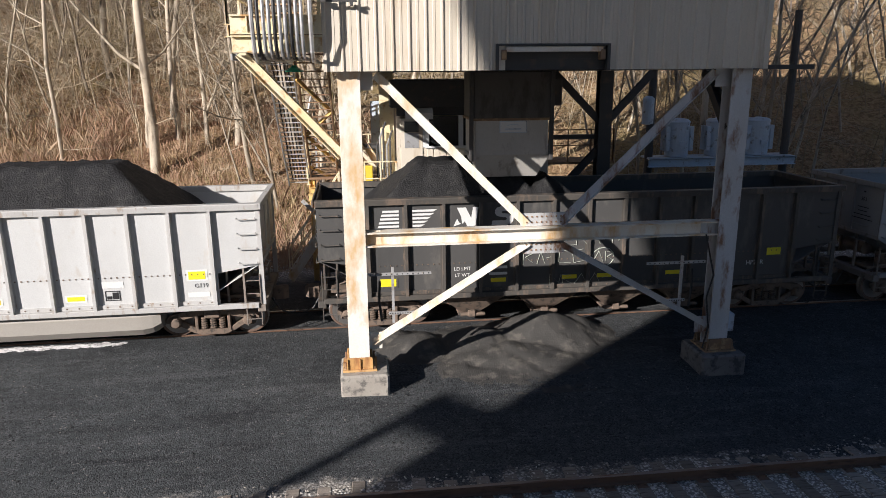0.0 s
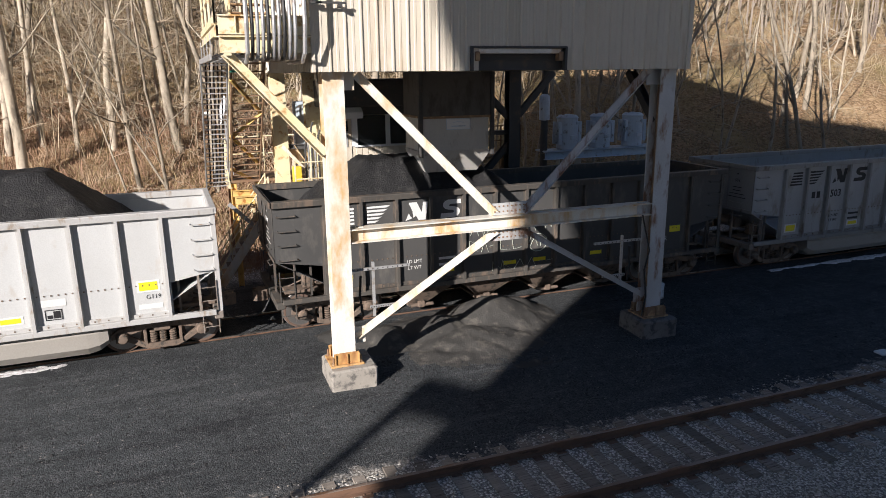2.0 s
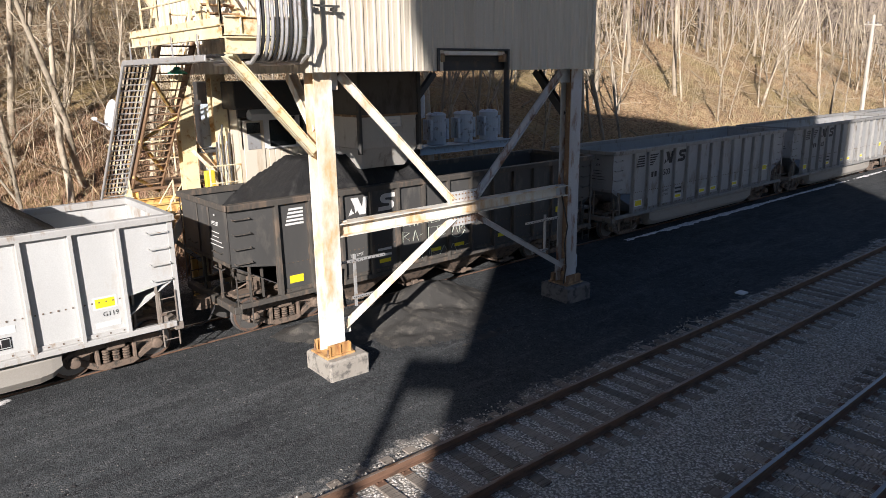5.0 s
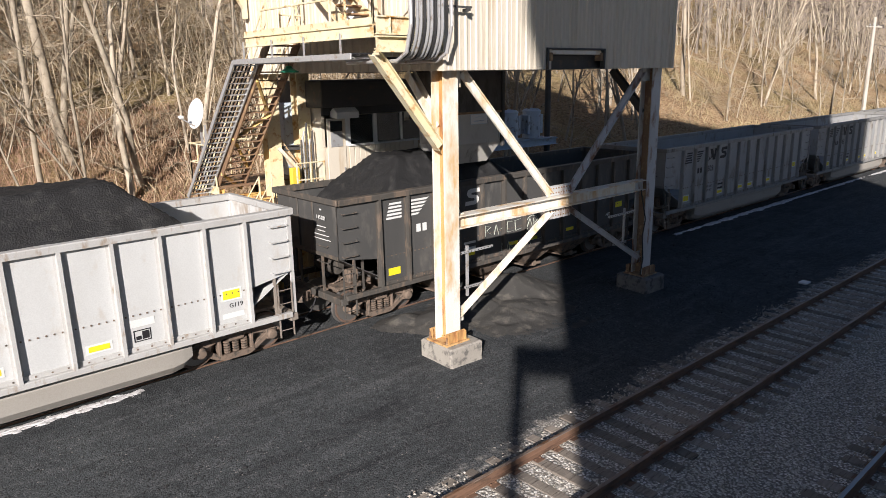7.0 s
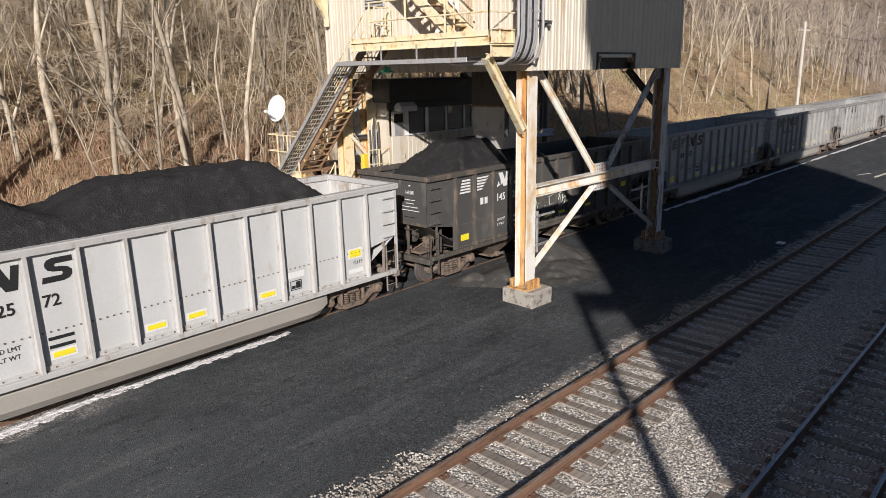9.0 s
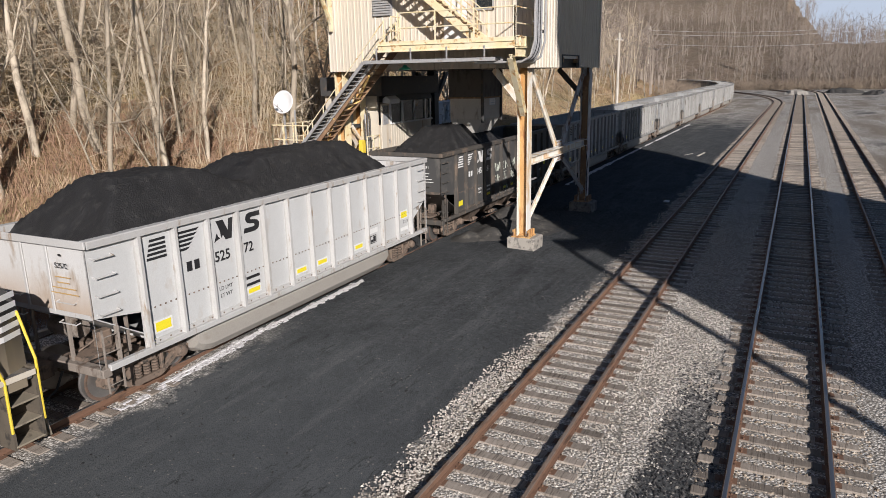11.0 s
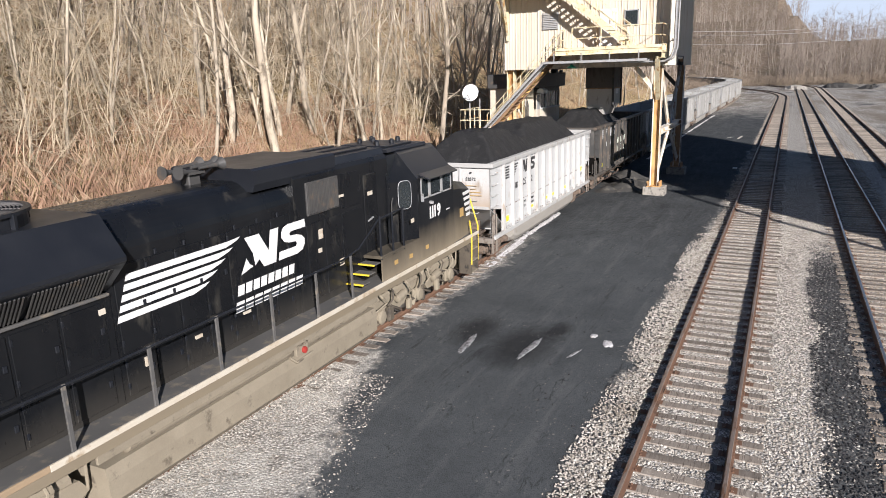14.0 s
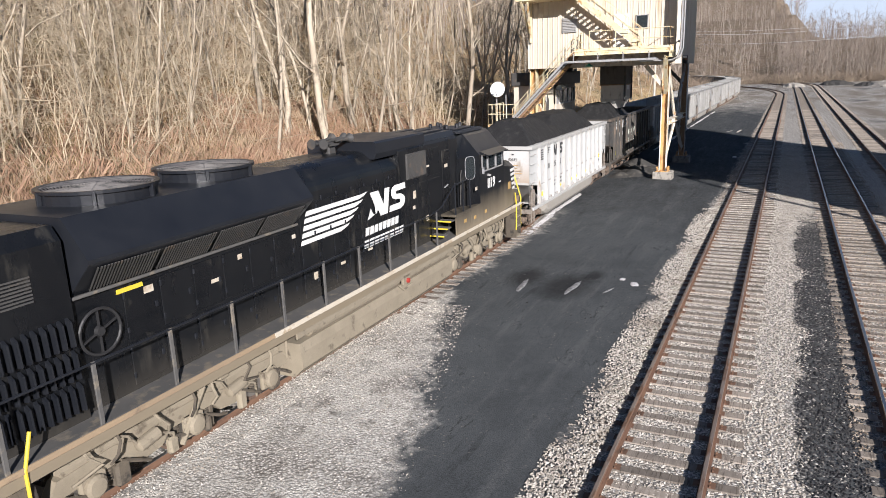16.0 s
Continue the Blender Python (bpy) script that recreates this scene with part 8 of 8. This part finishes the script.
def foot():
    x = rg.uniform(-50, -11) if rg.random() < 0.85 else rg.uniform(-11, 80)
    return x, 23.6 + 0.8 * math.sin(x * 0.11) + abs(rg.gauss(0, 6.2 if x < -11 else 2.4)) + rg.uniform(0, 1)


def fern():
    x = rg.uniform(-12, 8)
    return x, 24.0 + rg.random() * 14


def bank():
    x = rg.uniform(14, 90)
    return x, 23.4 + 0.8 * math.sin(x * 0.11) + abs(rg.gauss(0, 3.0)) + rg.uniform(0, 1)


def slope():
    x, y = rg.uniform(-55, 100), 26 + rg.random() * 26
    if noise.noise((x * 0.22, y * 0.22, 6.0)) < -0.05:
        y = 26 + rg.random() * 4
    return x, y


tufts("dry_brush", "reddish dry brush and brambles at the hill's foot", 72000, foot, 0.25, 1.15, STALK, 0.010)
tufts("dry_fern", "low reddish dry ferns among the leaf litter", 34000, fern, 0.12, 0.55, STALK, 0.012)
tufts("bank_grass", "straw-coloured dry grass on the bank beyond the train", 30000, bank, 0.15, 0.8, GRASS, 0.012)
tufts("dry_grass", "olive and straw undergrowth on the slope", 42000, slope, 0.15, 0.7, GRASS, 0.013)

# far woods: along the ridge and across the end of the valley
g = M()


def far_tree(x, y, h, r, kids):
    z = hill_z(x, y)
    p = Vector((x, y, z - 0.5))
    e = p + Vector((rg.gauss(0, 0.05) * h, rg.gauss(0, 0.05) * h, h))
    g.tube([p, e], r, 3, r * 0.2, False)
    for k in range(kids):
        b = p.lerp(e, rg.uniform(0.3, 0.95))
        d = Vector((rg.gauss(0, 1), rg.gauss(0, 1), rg.uniform(0.6, 1.8))).normalized() * h * rg.uniform(0.12, 0.32)
        g.tube([b, b + d], r * 0.6, 3, r * 0.1, False)
        for j in range(2):
            c = b.lerp(b + d, rg.uniform(0.3, 0.9))
            g.tube([c, c + Vector((rg.gauss(0, 1), rg.gauss(0, 1), rg.uniform(0.2, 1.2))).normalized() * d.length * 0.5], r * 0.22, 3, r * 0.06, False)


for i in range(1300):
    x = rg.uniform(-70, 140)
    far_tree(x, 46 + 60 * rg.random() ** 1.5, rg.uniform(8, 15), rg.uniform(0.07, 0.13), 7)
for i in range(2300):
    x = 214 + 240 * rg.random() ** 1.4
    y = rg.uniform(-110, 190)
    if x < 222 + 0.12 * abs(y - 10) + rg.uniform(-6, 2):
        continue
    far_tree(x, y, rg.choice((5, 8, 11, 14)) * rg.uniform(0.8, 1.2), rg.uniform(0.05, 0.15), 9)
for i in range(1100):
    y = rg.uniform(-95, 12)
    x = 218 + 0.12 * abs(y - 10) + rg.random() ** 1.3 * 90
    far_tree(x, y, rg.choice((6, 9, 12)) * rg.uniform(0.8, 1.25), rg.uniform(0.05, 0.13), 10)
for i in range(700):
    x = rg.uniform(105, 230)
    y = 30 + max(0, x - 108) ** 2 / 360 + rg.random() * 45
    far_tree(x, y, rg.uniform(8, 14), rg.uniform(0.10, 0.2), 7)
thing("far_woods", "grey-brown leafless woods on the far slopes", "woods", kind="stuff", geo=g, mat=TWIG_FAR)
# brush and brambles at the foot of the far woods, rubble heaps at the end of the yard
g = M()
for i in range(3400):
    far_edge = rg.random() < 0.7
    if far_edge:
        y = rg.uniform(-90, 70)
        x = 214 + 0.12 * abs(y - 10) + rg.random() ** 1.5 * 26
    else:
        x = rg.uniform(108, 222)
        y = 23.5 + max(0, x - 108) ** 2 / 360 + rg.random() * 5
    z = hill_z(x, y)
    h = rg.uniform(1.0, 4.5)
    for k in range(6):
        d = Vector((rg.gauss(0, 0.5), rg.gauss(0, 0.5), rg.uniform(0.5, 1.0))) * h
        b = Vector((x + rg.gauss(0, 0.5), y + rg.gauss(0, 0.5), z - 0.1))
        m = b + d * 0.5 + Vector((rg.gauss(0, 0.2), rg.gauss(0, 0.2), 0.1)) * h
        g.tube([b, m, b + d], 0.045, 3, 0.012, False)
thing("far_brush", "tan brush and brambles at the end of the yard", "undergrowth", kind="stuff", geo=g, mat=TWIG_BRUSH)
for x, y, r, h, mt, lb in ((175.0, 7.0, 4.5, 1.2, CONCRETE, "pale heap of stone at the end of the yard"), (168.0, -14.0, 6.0, 1.3, CONCRETE, "pale heap of rubble beside the far track"), (172.0, -10.5, 5.0, 1.0, COAL_FINE, "dark heap of spoil beside the far track"), (188.0, -4.0, 7.0, 1.2, COAL_FINE, "dark heap of spoil at the end of the yard"), (176.0, -26.0, 7.0, 1.6, CONCRETE, "pale heap of rubble beside the far track")):
    g = M()
    n = 18
    g.v = [(x + r * (2 * i / n - 1), y + r * 0.7 * (2 * j / n - 1), max(-0.05, h * (1 - ((2 * i / n - 1) ** 2 + (2 * j / n - 1) ** 2)) + 0.35 * h * noise.noise((i * 0.45 + x, j * 0.45, 1.0)))) for j in range(n + 1) for i in range(n + 1)]
    g.f = [(j * (n + 1) + i, j * (n + 1) + i + 1, (j + 1) * (n + 1) + i + 1, (j + 1) * (n + 1) + i) for j in range(n) for i in range(n)]
    thing("spoil_mound", lb, "mound", geo=g, mat=mt)
# the pale winter sky low over the end of the valley
sky_low = bpy.data.materials.new("pale_sky")
sky_low.use_nodes = True
em = sky_low.node_tree.nodes.new("ShaderNodeEmission")
em.inputs[0].default_value = (0.74, 0.86, 1.0, 1)
em.inputs[1].default_value = 0.62
sky_low.node_tree.links.new(em.outputs[0], sky_low.node_tree.nodes["Material Output"].inputs[0])
tagged(new("backdrop", M().box(690, 691, -260, 120, -5, 110).mesh("backdrop", sky_low)), "pale blue winter sky over the end of the valley", "sky", kind="structure")
